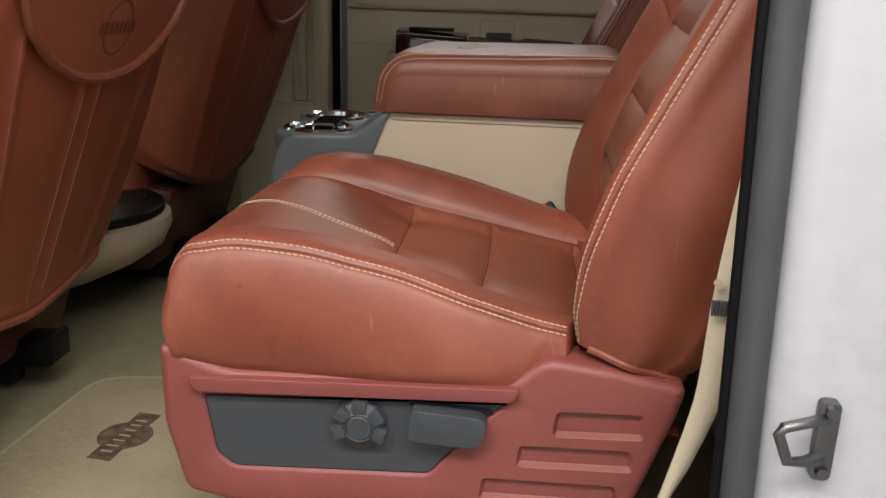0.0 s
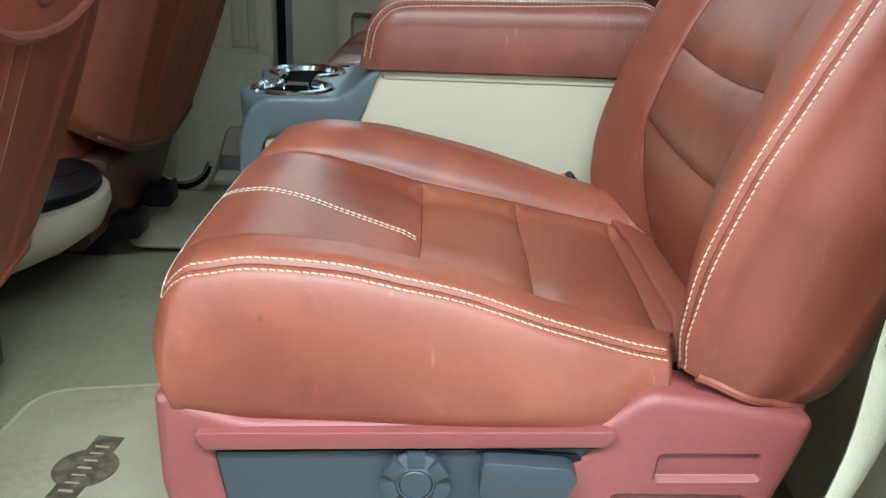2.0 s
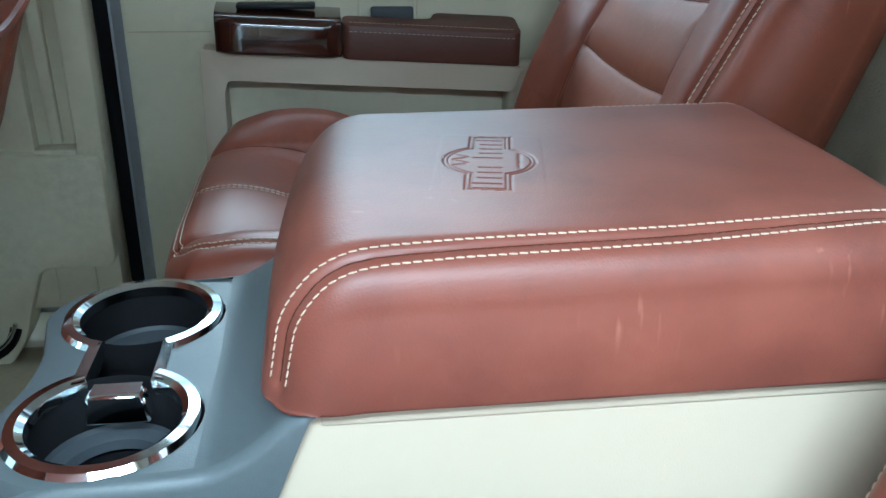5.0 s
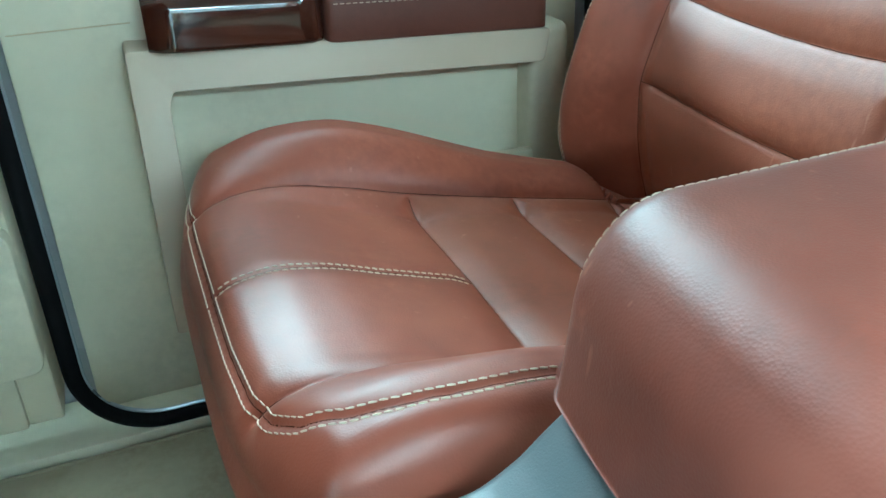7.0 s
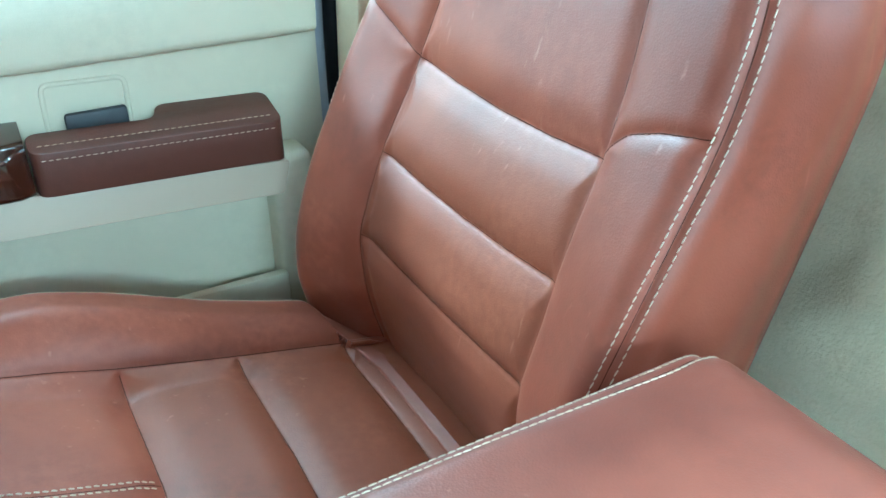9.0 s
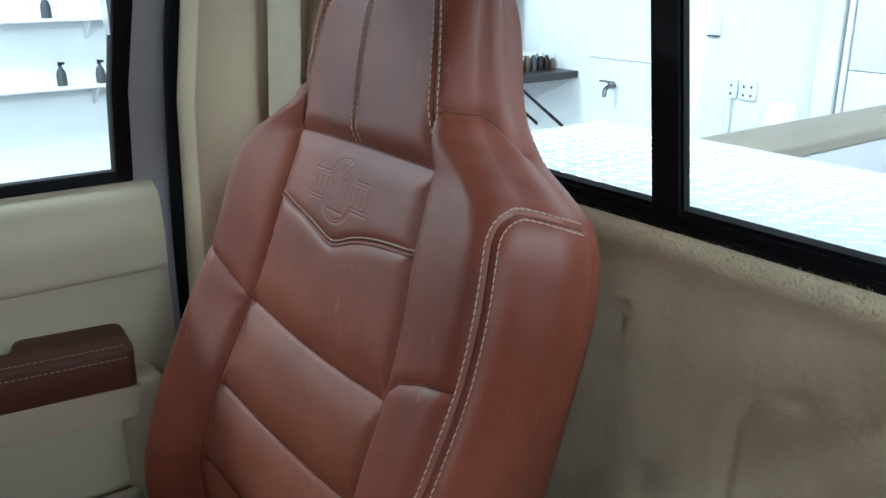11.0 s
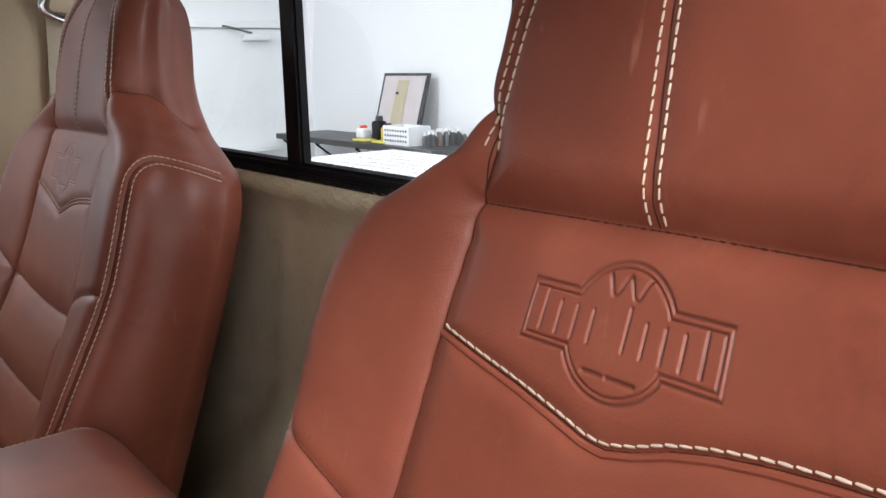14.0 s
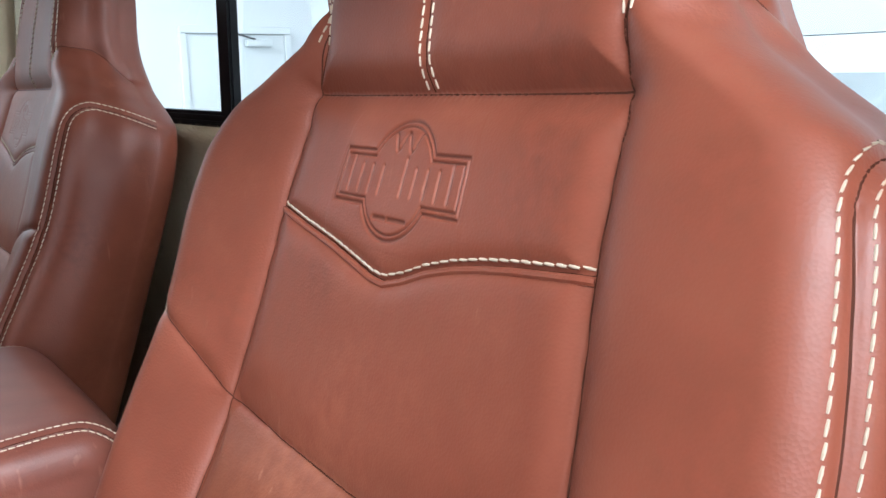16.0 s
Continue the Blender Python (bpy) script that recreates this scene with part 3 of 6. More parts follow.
    u = np.r_[-0.03, -0.022, -0.014, -0.007, np.linspace(0.0, 0.776, 362)]
    s = np.r_[np.linspace(-3, -2, n_rear // 2), np.linspace(-1.97, -1.03, n_side), np.linspace(-1, 1, n_front), np.linspace(1.03, 1.97, n_side), np.linspace(2, 2.95, n_rear // 2)]
    return Skin(lambda U, S: fn(U, np.where(S < -1, S + 6, S)), u, s, closed=True)


def front_s(u, w):
    """The parameter across the front of the back for an offset w from its middle."""
    half, flat, r, full = back_edges(u)
    a = np.abs(np.asarray(w, float))
    q = np.where(a < flat, a, flat + r * np.arcsin(np.clip((a - flat) / r, 0, 1)))
    return np.sign(w) * q / full


def back_line(uw):
    uw = np.asarray(uw, float)
    return np.stack([uw[:, 0], front_s(uw[:, 0], uw[:, 1])], 1)


def shoulder_line(s, round_by=0.80):
    """The piped seam up the front edge of one side, turning in a quarter round to run rearward over the shoulder."""
    bend, top = 0.032, 0.559
    ud = [(u, 0.0) for u in np.linspace(0.004, top - bend, 26)]
    ud += [(top - bend + bend * math.sin(p), bend * (1 - math.cos(p))) for p in np.linspace(0.08, math.pi / 2, 14)]
    ud += [(top - 0.07 * max(0, d - 0.05), d) for d in np.linspace(bend + 0.005, 0.155, 12)]
    out = []
    for u, d in ud:
        half, flat, r, full = (float(v) for v in back_edges(u))
        rise, lead, thick = (float(back_profiles(np.array(u))[k]) for k in (2, 4, 1))
        q = flat + round_by * r + d
        side = max(0.03, rise + thick - r - 0.030 + max(lead - 0.004, 0))
        S = q / full if q < full else 1 + (q - full) / side
        if S < 1.99:
            out.append((u, s * S))
    return out


def emblem_lines(size):
    """Strokes of the pressed mark: a ring joined with a plaque, drawn double, plain bars on it, a wave over and short bars under them."""
    def outline(r, hw, hh):
        t0 = math.asin(hh / r)
        pts = [(r * math.cos(a), r * math.sin(a)) for a in np.linspace(t0, math.pi - t0, 22)] + [(-hw, hh), (-hw, -hh)]
        pts += [(r * math.cos(a), r * math.sin(a)) for a in np.linspace(math.pi + t0, 2 * math.pi - t0, 22)] + [(hw, -hh), (hw, hh)]
        return pts + pts[:1]

    lines = [(outline(0.55, 1.0, 0.255), 0.0009), (outline(0.50, 0.945, 0.200), 0.0006)]
    for k in range(10):
        if k != 4:
            x = -0.80 + k * 0.178
            tall = 0.17 if k in (0, 5, 9) else 0.13
            lines.append(([(x, -0.14), (x, -0.14 + 2 * tall)], 0.0008))
    lines.append(([(-0.22 + 0.44 * k, 0.35 + 0.085 * math.cos(4 * math.pi * k)) for k in np.linspace(0, 1, 25)], 0.0009))
    for x0, x1 in ((-0.24, -0.06), (0.0, 0.26)):
        lines.append(([(x0, -0.36), (x1, -0.36)], 0.0012))
    return [(np.array(p) * size, w) for p, w in lines]


def emblem_hole(skin, place, size):
    """Marks the part of the grid that the finely meshed mark replaces; call it before mesh()."""
    a0, b0 = (np.array(v) for v in place(0.0, 0.0))
    c = skin.at(np.array([a0]), np.array([b0]))[0]
    ga, gb = np.meshgrid(skin.a, skin.b, indexing="ij")
    p1, p2 = np.array(place(0.001, 0.0)) - (a0, b0), np.array(place(0.0, 0.001)) - (a0, b0)
    back = np.linalg.inv(np.stack([p1, p2], 1)) * 0.001
    pq = np.stack([ga - a0, gb - b0], -1) @ back.T
    d = np.minimum(size * 1.14 - np.abs(pq[..., 0]), size * 0.72 - np.abs(pq[..., 1]))
    skin.hole = (d > 0.007) & (np.linalg.norm(skin.P - c, axis=2) < size * 1.6)


def emblem(skin, place, size, parent, mat, depth, dark_lines=True, name="emblem"):
    """A finely meshed piece of leather with a mark pressed into it, let into an upholstered surface; place maps (p, q) in metres to its parameters."""
    hw, hh, step = size * 1.14, size * 0.72, 0.00055
    P, Q = np.meshgrid(np.arange(-hw, hw + step, step), np.arange(-hh, hh + step, step), indexing="ij")
    groove = np.zeros(P.shape)
    for line, width in emblem_lines(size):
        for a, b in zip(line, line[1:]):
            ab = b - a
            t = np.clip(((P - a[0]) * ab[0] + (Q - a[1]) * ab[1]) / max(ab @ ab, 1e-12), 0, 1)
            d = np.hypot(P - a[0] - t * ab[0], Q - a[1] - t * ab[1])
            groove = np.maximum(groove, 1 / (1 + (d / width) ** 4))
    a0, b0 = place(0.0, 0.0)
    k = 0.004
    pa, pb = (np.array(place(k, 0.0)) - (a0, b0)) / k, (np.array(place(0.0, k)) - (a0, b0)) / k
    A, B = a0 + P * pa[0] + Q * pb[0], b0 + P * pa[1] + Q * pb[1]
    pts = skin.at(A.ravel(), B.ravel())
    nrm = skin.at(A.ravel(), B.ravel(), skin.N)
    nrm = nrm / np.linalg.norm(nrm, axis=1, keepdims=True)
    rim = np.minimum(hw - np.abs(P), hh - np.abs(Q)).ravel()
    pts = pts + nrm * (0.00012 - 0.0003 * (1 - ease(rim / 0.007)) - depth * groove.ravel())[:, None]
    I, J = P.shape
    n = np.arange(I * J).reshape(I, J)
    quads = np.stack([n[:-1, :-1], n[1:, :-1], n[1:, 1:], n[:-1, 1:]], -1).reshape(-1, 4)
    e1, e2 = pts[quads[0, 1]] - pts[quads[0, 0]], pts[quads[0, 3]] - pts[quads[0, 0]]
    if np.dot(np.cross(e1, e2), nrm[quads[0, 0]]) < 0:
        quads = quads[:, ::-1]
    ob = raw(name, pts, quads.tolist(), mat, parent, "leather piece with a pressed emblem of plain bars in a ring")
    ob.data.materials.append(LEATHER_EMBOSS_SHADE)
    # groove floors get the darker leather, part burnish, part painted occlusion
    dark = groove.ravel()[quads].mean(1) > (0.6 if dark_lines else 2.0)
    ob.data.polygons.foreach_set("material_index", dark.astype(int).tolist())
    return ob


def grown(poly, d):
    """A polygon moved outward by d (inward: minus)."""
    area = sum(p[0] * q[1] - q[0] * p[1] for p, q in zip(poly, poly[1:] + poly[:1]))
    sign = 1 if area > 0 else -1
    out = []
    for i, p in enumerate(poly):
        a, b = Vector(poly[i - 1]), Vector(poly[(i + 1) % len(poly)])
        t = (b - a).normalized()
        out.append((p[0] + t.y * d * sign, p[1] - t.x * d * sign))
    return out


def moulded_plate(outer, holes, y, side, depth, lip=0.006):
    """A plate in xz at height y, outward on the given side, with rounded rim and bevelled recesses: holes are (polygon, sink, lip)."""
    bm = bmesh.new()

    def loop(poly, yy):
        return [bm.verts.new((p[0], yy, p[1])) for p in poly]

    def skirt(a, b):
        for i in range(len(a)):
            j = (i + 1) % len(a)
            bm.faces.new((a[i], a[j], b[j], b[i]))

    def ring_edges(vs):
        return [bm.edges.new((vs[i], vs[(i + 1) % len(vs)])) for i in range(len(vs))]

    top = loop(grown(outer, -lip), y)
    edges = ring_edges(top)
    prev = top
    for k in (0.35, 0.7, 1.0):
        ang = k * math.pi / 2
        ring = loop(grown(outer, -lip + lip * math.sin(ang)), y - side * lip * (1 - math.cos(ang)))
        skirt(prev, ring)
        prev = ring
    low = loop(outer, y - side * depth)
    skirt(prev, low)
    bm.faces.new(low)
    for poly, sink, hl in holes:
        rim = loop(poly, y)
        edges += ring_edges(rim)
        prev = rim
        for k in (0.3, 0.7, 1.0):
            ring = loop(grown(poly, -hl * k), y - side * sink * (k * k * (3 - 2 * k)))
            skirt(prev, ring)
            prev = ring
        bm.faces.new(prev)
    bmesh.ops.triangle_fill(bm, edges=edges, use_beauty=True)
    return bm


YOKE = [(0.4968, 0.138), (0.4895, 0.106), (0.4828, 0.072), (0.4755, 0.041), (0.4705, 0.021), (0.4695, 0.008), (0.474, -0.009), (0.481, -0.027), (0.4865, -0.048), (0.4905, -0.071), (0.4932, -0.094), (0.4970, -0.139)]


def rear_seat(side, label):
    """side -1: beside the open door, 1: across the cab. The yoke and emblem are not mirrored."""
    yc = side * SEAT_Y
    seat = thing("captain_chair", (0.08, yc, 0.0), label, "car seat", "rear bucket seats")
    # cushion
    sk = cushion_skin(yc)
    L, R = -0.158, 0.158
    for w in (L, R):
        sk.press([(-0.215, w * 0.98), (-0.1, w), (0.27, w)])
    for x in (0.008, 0.126, 0.246):
        sk.press([(x - 0.004, L * 0.97), (x, 0.0), (x - 0.004, R * 0.97)], 0.0038, 0.0036, 0.0030, 0.012)
        sk.press([(x - 0.002, L * 0.80), (x, 0.0), (x - 0.002, R * 0.80)], 0.0034, 0.0040, 0.0050, 0.019, sewn=False)
    sk.press([(-0.212, 0.0), (0.006, 0.0)], 0.0016, 0.002, 0.001, 0.010)
    rim = 0.2525
    rims = [[(0.224, s * 0.240), (0.19, s * 0.243), (0.15, s * 0.246), (0.08, s * 0.2495), (0.0, s * rim), (-0.1, s * rim), (-0.155, s * rim), (-0.185, s * (rim - 0.004)), (-0.200, s * (rim - 0.016)), (-0.209, s * (rim - 0.036)), (-0.211, s * 0.19), (-0.212, s * 0.1), (-0.212, 0.0)] for s in (-1, 1)]
    if side > 0:
        rims[0] = [(0.20, -0.245), (0.15, -0.240), (0.08, -0.234), (0.0, -0.230), (-0.10, -0.229), (-0.135, -0.226), (-0.165, -0.217), (-0.190, -0.200), (-0.205, -0.175), (-0.213, -0.14), (-0.217, -0.08), (-0.218, 0.0)]
        rims[1] = [(p - 0.006 if p < -0.19 else p, q) for p, q in rims[1]]
    else:
        rims = [[(p - 0.007 if p < -0.19 else p, q) for p, q in line] for line in rims]
    for line in rims:
        sk.press(line, 0.0030, 0.0026, 0.001, 0.010)
    sk.done()
    zone = (np.abs(sk.b)[None, :] < 0.157) & (sk.a[:, None] > 0.007)
    cushion = sk.mesh("cushion", LEATHER, seat, "tan leather seat cushion with pleated insert", second=LEATHER_INSERT, zone=zone)
    sk.seam_lines(cushion, SEAM_SHADE)
    rows = []
    for line in rims:
        rows += sk.stitches([line], side=0.0056) + sk.stitches([line], side=-0.0056)
    for d in (-0.0042, 0.0042):
        rows += sk.stitches([[(-0.211, 0.0), (0.002, 0.0)]], side=d, length=0.0045, gap=0.0020, width=0.00075)
    thread("cushion_stitching", rows, cushion)

    # back with its head part
    bk = back_skin(yc)

    def inner_line(s, u0, u1):
        us = np.linspace(u0, u1, 30)
        return back_line([(u, s * back_profiles(np.array(u))[3]) for u in us])

    for s in (-1, 1):
        bk.press(inner_line(s, 0.01, 0.57))
        bk.press(inner_line(s, 0.57, 0.755), 0.003, 0.0028, 0.001, 0.01)
    for u in (0.167, 0.263, 0.365):
        i = float(back_profiles(np.array(u))[3])
        bk.press(back_line([(u, -i), (u - 0.006, -i / 2), (u - 0.008, 0), (u - 0.006, i / 2), (u, i)]), 0.0038, 0.0036, 0.0035, 0.014)
        bk.press(back_line([(u - 0.001, -i * 0.95), (u - 0.006, -i / 2), (u - 0.008, 0), (u - 0.006, i / 2), (u - 0.001, i * 0.95)]), 0.0034, 0.0040, 0.0055, 0.021, sewn=False)
    bk.press(back_line([(0.571, -0.132), (0.5715, -0.06), (0.572, 0), (0.5715, 0.06), (0.571, 0.132)]), 0.005, 0.004, 0.005, 0.014)
    yoke = back_line(YOKE)
    bk.press(yoke, 0.0036, 0.003, 0.002, 0.008)
    for s in (-1, 1):
        wing = [(0.366, 0.151), (0.379, 0.161), (0.391, 0.175), (0.402, 0.205), (0.408, 0.232), (0.410, 0.243)] if s < 0 else [(0.366, 0.151), (0.378, 0.178), (0.390, 0.205), (0.402, 0.232), (0.406, 0.243)]
        wing = back_line([(u, s * w) for u, w in wing])
        bk.press(wing, 0.0030, 0.0030, 0.0012, 0.009)
        base = back_line([(0.571, s * 0.132), (0.590, s * 0.127), (0.605, s * 0.125), (0.616, s * 0.128), (0.624, s * 0.133)])
        bk.press(np.vstack([base, [[0.629, s * 1.0], [0.630, s * 1.12], [0.622, s * 1.5], [0.608, s * 1.95]]]))
    head_mid = back_line([(0.573, 0.0095), (0.65, 0.014), (0.765, 0.014)])
    bk.press(head_mid, 0.0018, 0.0024, 0.001, 0.01)
    # piping seam between bolster and side panel, turning over the shoulder
    sides = []
    for s in (-1, 1):
        line = shoulder_line(s, 1.0 if side < 0 and s > 0 else 0.80)
        sides.append(line)
        bk.press(line, 0.0030, 0.0026, 0.001, 0.009)

    def mark(p, q):
        return tuple(back_line([(0.5235 + q, 0.0135 - p)])[0])

    bk.done()
    emblem_hole(bk, mark, 0.0605)
    reach = front_s(np.clip(bk.a, 0, 1), back_profiles(np.clip(bk.a, 0, 1))[3])
    zone = (np.abs(bk.b)[None, :] < reach[:, None]) & (bk.a[:, None] < 0.36)
    back = bk.mesh("backrest", LEATHER, seat, "tan leather backrest and fixed head part", second=LEATHER_INSERT, zone=zone)
    bk.seam_lines(back, SEAM_SHADE)
    rows = []
    for line in sides:
        rows += bk.stitches([line], side=0.0056) + bk.stitches([line], side=-0.0056)
    rows += bk.stitches([yoke], side=-0.0030, length=0.006, width=0.0008)
    rows += bk.stitches([head_mid], side=0.0045) + bk.stitches([head_mid], side=-0.0045)
    for s in (-1, 1):
        hl = inner_line(s, 0.60, 0.755)
        rows += bk.stitches([hl], side=0.005) + bk.stitches([hl], side=-0.005)
    thread("back_stitching", rows, back)
    # rolled welts: along the yoke's lower edge and round the bottom of the back
    a, b, p, n = bk.curve(yoke, 0.004)
    a2, b2 = bk.beside(a, b, 0.0022)
    part("yoke_welt", tube([tuple(v) for v in bk.at(a2, b2) + bk.at(a2, b2, bk.N) * 0.0002], 0.0021, 8), LEATHER, back)
    for e0, e1 in ((0.98, 2.15), (-2.15, -0.98)):
        pts = bk.at(np.full(40, 0.001), np.linspace(e0, e1, 40))
        part("bottom_welt", tube([tuple(v) for v in pts], 0.0042, 8), LEATHER, back)
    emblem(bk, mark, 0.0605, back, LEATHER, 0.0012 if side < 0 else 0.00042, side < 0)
    # plastic valance round the base
    out = side * (SEAT_Y + 0.272)
    inn = side * (SEAT_Y - 0.262)
    shell = rounded([(-0.206, 0.290), (-0.206, 0.20), (-0.185, 0.118), (-0.12, 0.106), (0.285, 0.112), (0.306, 0.16), (0.336, 0.25), (0.345, 0.287), (0.270, 0.300), (0.209, 0.307), (0.196, 0.302), (0.176, 0.284), (0.165, 0.277), (-0.13, 0.268), (-0.175, 0.282), (-0.195, 0.292)], 0.012)
    panel = rounded([(-0.164, 0.243), (0.176, 0.260), (0.137, 0.222), (0.089, 0.161), (-0.130, 0.150), (-0.152, 0.168)], 0.010)
    holes = [(panel, 0.0055, 0.007)]
    for x0, x1, z0, z1 in ((0.216, 0.304, 0.222, 0.252), (0.180, 0.296, 0.184, 0.210), (0.143, 0.283, 0.142, 0.168)):
        holes.append((rounded([(x0, z1), (x1, z1 + 0.003), (x1 + 0.003, z0 + 0.004), (x0 - 0.003, z0)], 0.007), 0.0065, 0.0042))
    val = part("valance", moulded_plate(shell, holes, out, side, 0.05, 0.010), VALANCE, seat, "maroon plastic seat base valance")
    part("valance_ledge", prism(rounded([(-0.172, 0.262), (0.178, 0.276), (0.171, 0.261), (-0.164, 0.246)], 0.006), min(out - side * 0.006, out + side * 0.008), max(out - side * 0.006, out + side * 0.008), "y", 0.004, 3), VALANCE, val)
    face = out - side * 0.0053
    inset = grown(panel, -0.0062)
    board = part("control_panel", prism(inset, min(face, face + side * 0.003), max(face, face + side * 0.003), "y"), GREY_PLASTIC, seat, "slate grey switch panel")
    part("panel_gap", tube([(p[0], face + side * 0.0022, p[1]) for p in inset], 0.0009, 6, closed=True), BLACK, board)
    # knob: hub with five grips in a fan, and a tick under it
    kx, ky, kz = 0.013, face + side * 0.003, 0.220
    d = side
    base = part("lumbar_knob", lathe([(0.0, d * 0.014), (0.0125, d * 0.014), (0.0135, d * 0.0132), (0.014, d * 0.0118), (0.0145, d * 0.0132), (0.0155, d * 0.0138), (0.020, d * 0.010), (0.0255, d * 0.0075), (0.0265, d * 0.006), (0.027, 0.0)], (kx, ky, kz), "y", 44), GREY_PLASTIC, seat, "round grey seat knob with five grips")
    for k in range(5):
        a = math.radians(90 - 54 * (k - 2))
        bm = prism(rounded([(-0.0068, 0.0), (-0.0082, 0.0125), (0.0082, 0.0125), (0.0068, 0.0)], 0.0015, 3), -0.0055, 0.0055, "y", 0.0016, 2)
        bmesh.ops.transform(bm, matrix=Matrix.Translation((kx + math.cos(a) * 0.0165, ky + side * 0.0085, kz + math.sin(a) * 0.0165)) @ Matrix.Rotation(-(a - math.pi / 2), 4, "Y"), verts=bm.verts)
        part("knob_grip", bm, GREY_PLASTIC, base)
    part("knob_tick", rbox(kx - 0.006, kx + 0.006, min(ky - 0.001, ky + side * 0.003), max(ky - 0.001, ky + side * 0.003), 0.190, 0.201, 0.001, 1), GREY_PLASTIC, base)
    lev = prism(rounded([(0.068, 0.249), (0.140, 0.245), (0.148, 0.236), (0.140, 0.215), (0.128, 0.211), (0.066, 0.214)], 0.006), min(ky, out + side * 0.018), max(ky, out + side * 0.018), "y", 0.005, 3)
    lever = part("recline_lever", lev, GREY_PLASTIC, seat, "grey rectangular recline lever")
    part("lever_slot", prism(rounded([(0.063, 0.2515), (0.150, 0.2475), (0.153, 0.242), (0.062, 0.246)], 0.003), min(ky, ky + side * 0.002), max(ky, ky + side * 0.002), "y"), BLACK, lever)
    # under-structure and inner side
    part("riser", rbox(-0.14, 0.31, yc - 0.21, yc + 0.21, 0.006, 0.25, 0.01, 2), BLACK, seat, "black steel seat riser")
    part("inner_shield", rbox(-0.19, 0.33, min(inn, inn + side * 0.04), max(inn, inn + side * 0.04), 0.11, 0.262, 0.012, 3), VALANCE, seat)
    part("front_shield", prism(rounded([(-0.203, 0.262), (-0.188, 0.115), (-0.12, 0.108), (-0.12, 0.262)], 0.01), min(inn, out - side * 0.02), max(inn, out - side * 0.02), "y", 0.004, 2), VALANCE, seat)
    part("recliner_cover", rbox(0.19, 0.33, yc - 0.232, yc + 0.232, 0.245, 0.288, 0.008, 2), BLACK, seat)
    return seat


rear_seat(-1, "tan leather rear seat with cream stitching, beside the open door")
rear_seat(1, "tan leather rear seat with cream stitching, beside the closed door")


# ---------------------------------------------------------------- centre console between the rear seats
def rear_console():
    c = thing("rear_console", (0.08, 0, 0), "cream plastic console with tan leather armrest lid and blue-grey cup holders", "console")
    h = 0.134
    sidep = [(-0.236, 0.0), (-0.232, 0.30), (-0.226, 0.371), (-0.133, 0.374), (-0.112, 0.386), (-0.077, 0.462), (0.35, 0.4705), (0.35, 0.0)]
    core = [(-0.230, 0.0), (-0.226, 0.30), (-0.13, 0.30), (-0.10, 0.38), (-0.077, 0.458), (0.345, 0.4665), (0.345, 0.0)]
    body = part("body", prism(rounded(core, 0.010), -h + 0.013, h - 0.013, "y"), BEIGE, c, "cream plastic console body")
    for s in (-1, 1):
        part("side_panel", prism(rounded(sidep, 0.010), min(s * (h - 0.0125), s * (h - 0.004)), max(s * (h - 0.0125), s * (h - 0.004)), "y"), BEIGE, body)
        part("panel_ledge", rbox(-0.060, 0.346, min(s * (h - 0.006), s * (h - 0.0015)), max(s * (h - 0.006), s * (h - 0.0015)), 0.4525, 0.4645, 0.002, 2), BEIGE, body)
    # cup holder unit: outline round two cups, hollowed by two wells and a slot
    top = 0.424
    cups = [(-0.196, -0.069), (-0.196, 0.071)]
    R, rr = 0.0625, 0.050
    nose = part("cup_unit", cup_unit_mesh(cups, R, rr, top, h), CUP_GREY, c, "blue-grey moulded cup holder unit")
    for cx, cy in cups:
        gate = math.copysign(1, -cy)
        a0 = math.atan2(gate, 0)
        span = [a0 + math.radians(26) + (2 * math.pi - math.radians(52)) * k / 60 for k in range(61)]
        prof = [(rr - 0.0035, -0.006), (rr - 0.0025, 0.0015), (rr + 0.002, 0.0046), (rr + 0.0085, 0.0038), (rr + 0.0115, 0.0002)]
        bm = bmesh.new()
        rings = [[bm.verts.new((cx + math.cos(a) * r, cy + math.sin(a) * r, top + z)) for r, z in prof] for a in span]
        for p, q in zip(rings, rings[1:]):
            for k in range(len(prof) - 1):
                bm.faces.new((p[k], p[k + 1], q[k + 1], q[k]))
        part("chrome_rim", bm, CHROME, nose, "bright chrome cup rim")
        well = part("cup_well", lathe([(rr - 0.0005, 0.002), (rr - 0.003, -0.03), (rr - 0.006, -0.040), (rr - 0.009, -0.042), (rr - 0.012, -0.096), (0.03, -0.097), (0.0, -0.097)], (cx, cy, top), "z", 44), WELL, nose, "black rubber-lined well")
        part("well_step", lathe([(rr - 0.0045, -0.034), (rr - 0.006, -0.0375), (rr - 0.012, -0.0395), (rr - 0.0145, -0.041), (rr - 0.016, -0.048)], (cx, cy, top), "z", 44), GREY_PLASTIC, well, "grey ledge inside the cup")
    for sx in (-1, 1):
        bar = prism([(-0.196 + sx * 0.022, -0.026), (-0.196 + sx * 0.030, -0.030), (-0.196 + sx * 0.030, 0.030), (-0.196 + sx * 0.022, 0.026)], top - 0.012, top + 0.0038, "z")
        part("slot_edge", bar, CHROME, nose, "bright chrome slot edge")
    part("shoulder", cup_shoulder(0.1375), CUP_GREY, nose, "smooth blue-grey shoulder rising to the lid")
    bm = prism([(-0.178, top + 0.001), (-0.174, top - 0.022), (-0.218, top - 0.022), (-0.214, top + 0.001)], -0.044, -0.026, "y", 0.002, 1)
    part("chrome_catch", bm, CHROME, nose, "chrome clip at the slot")
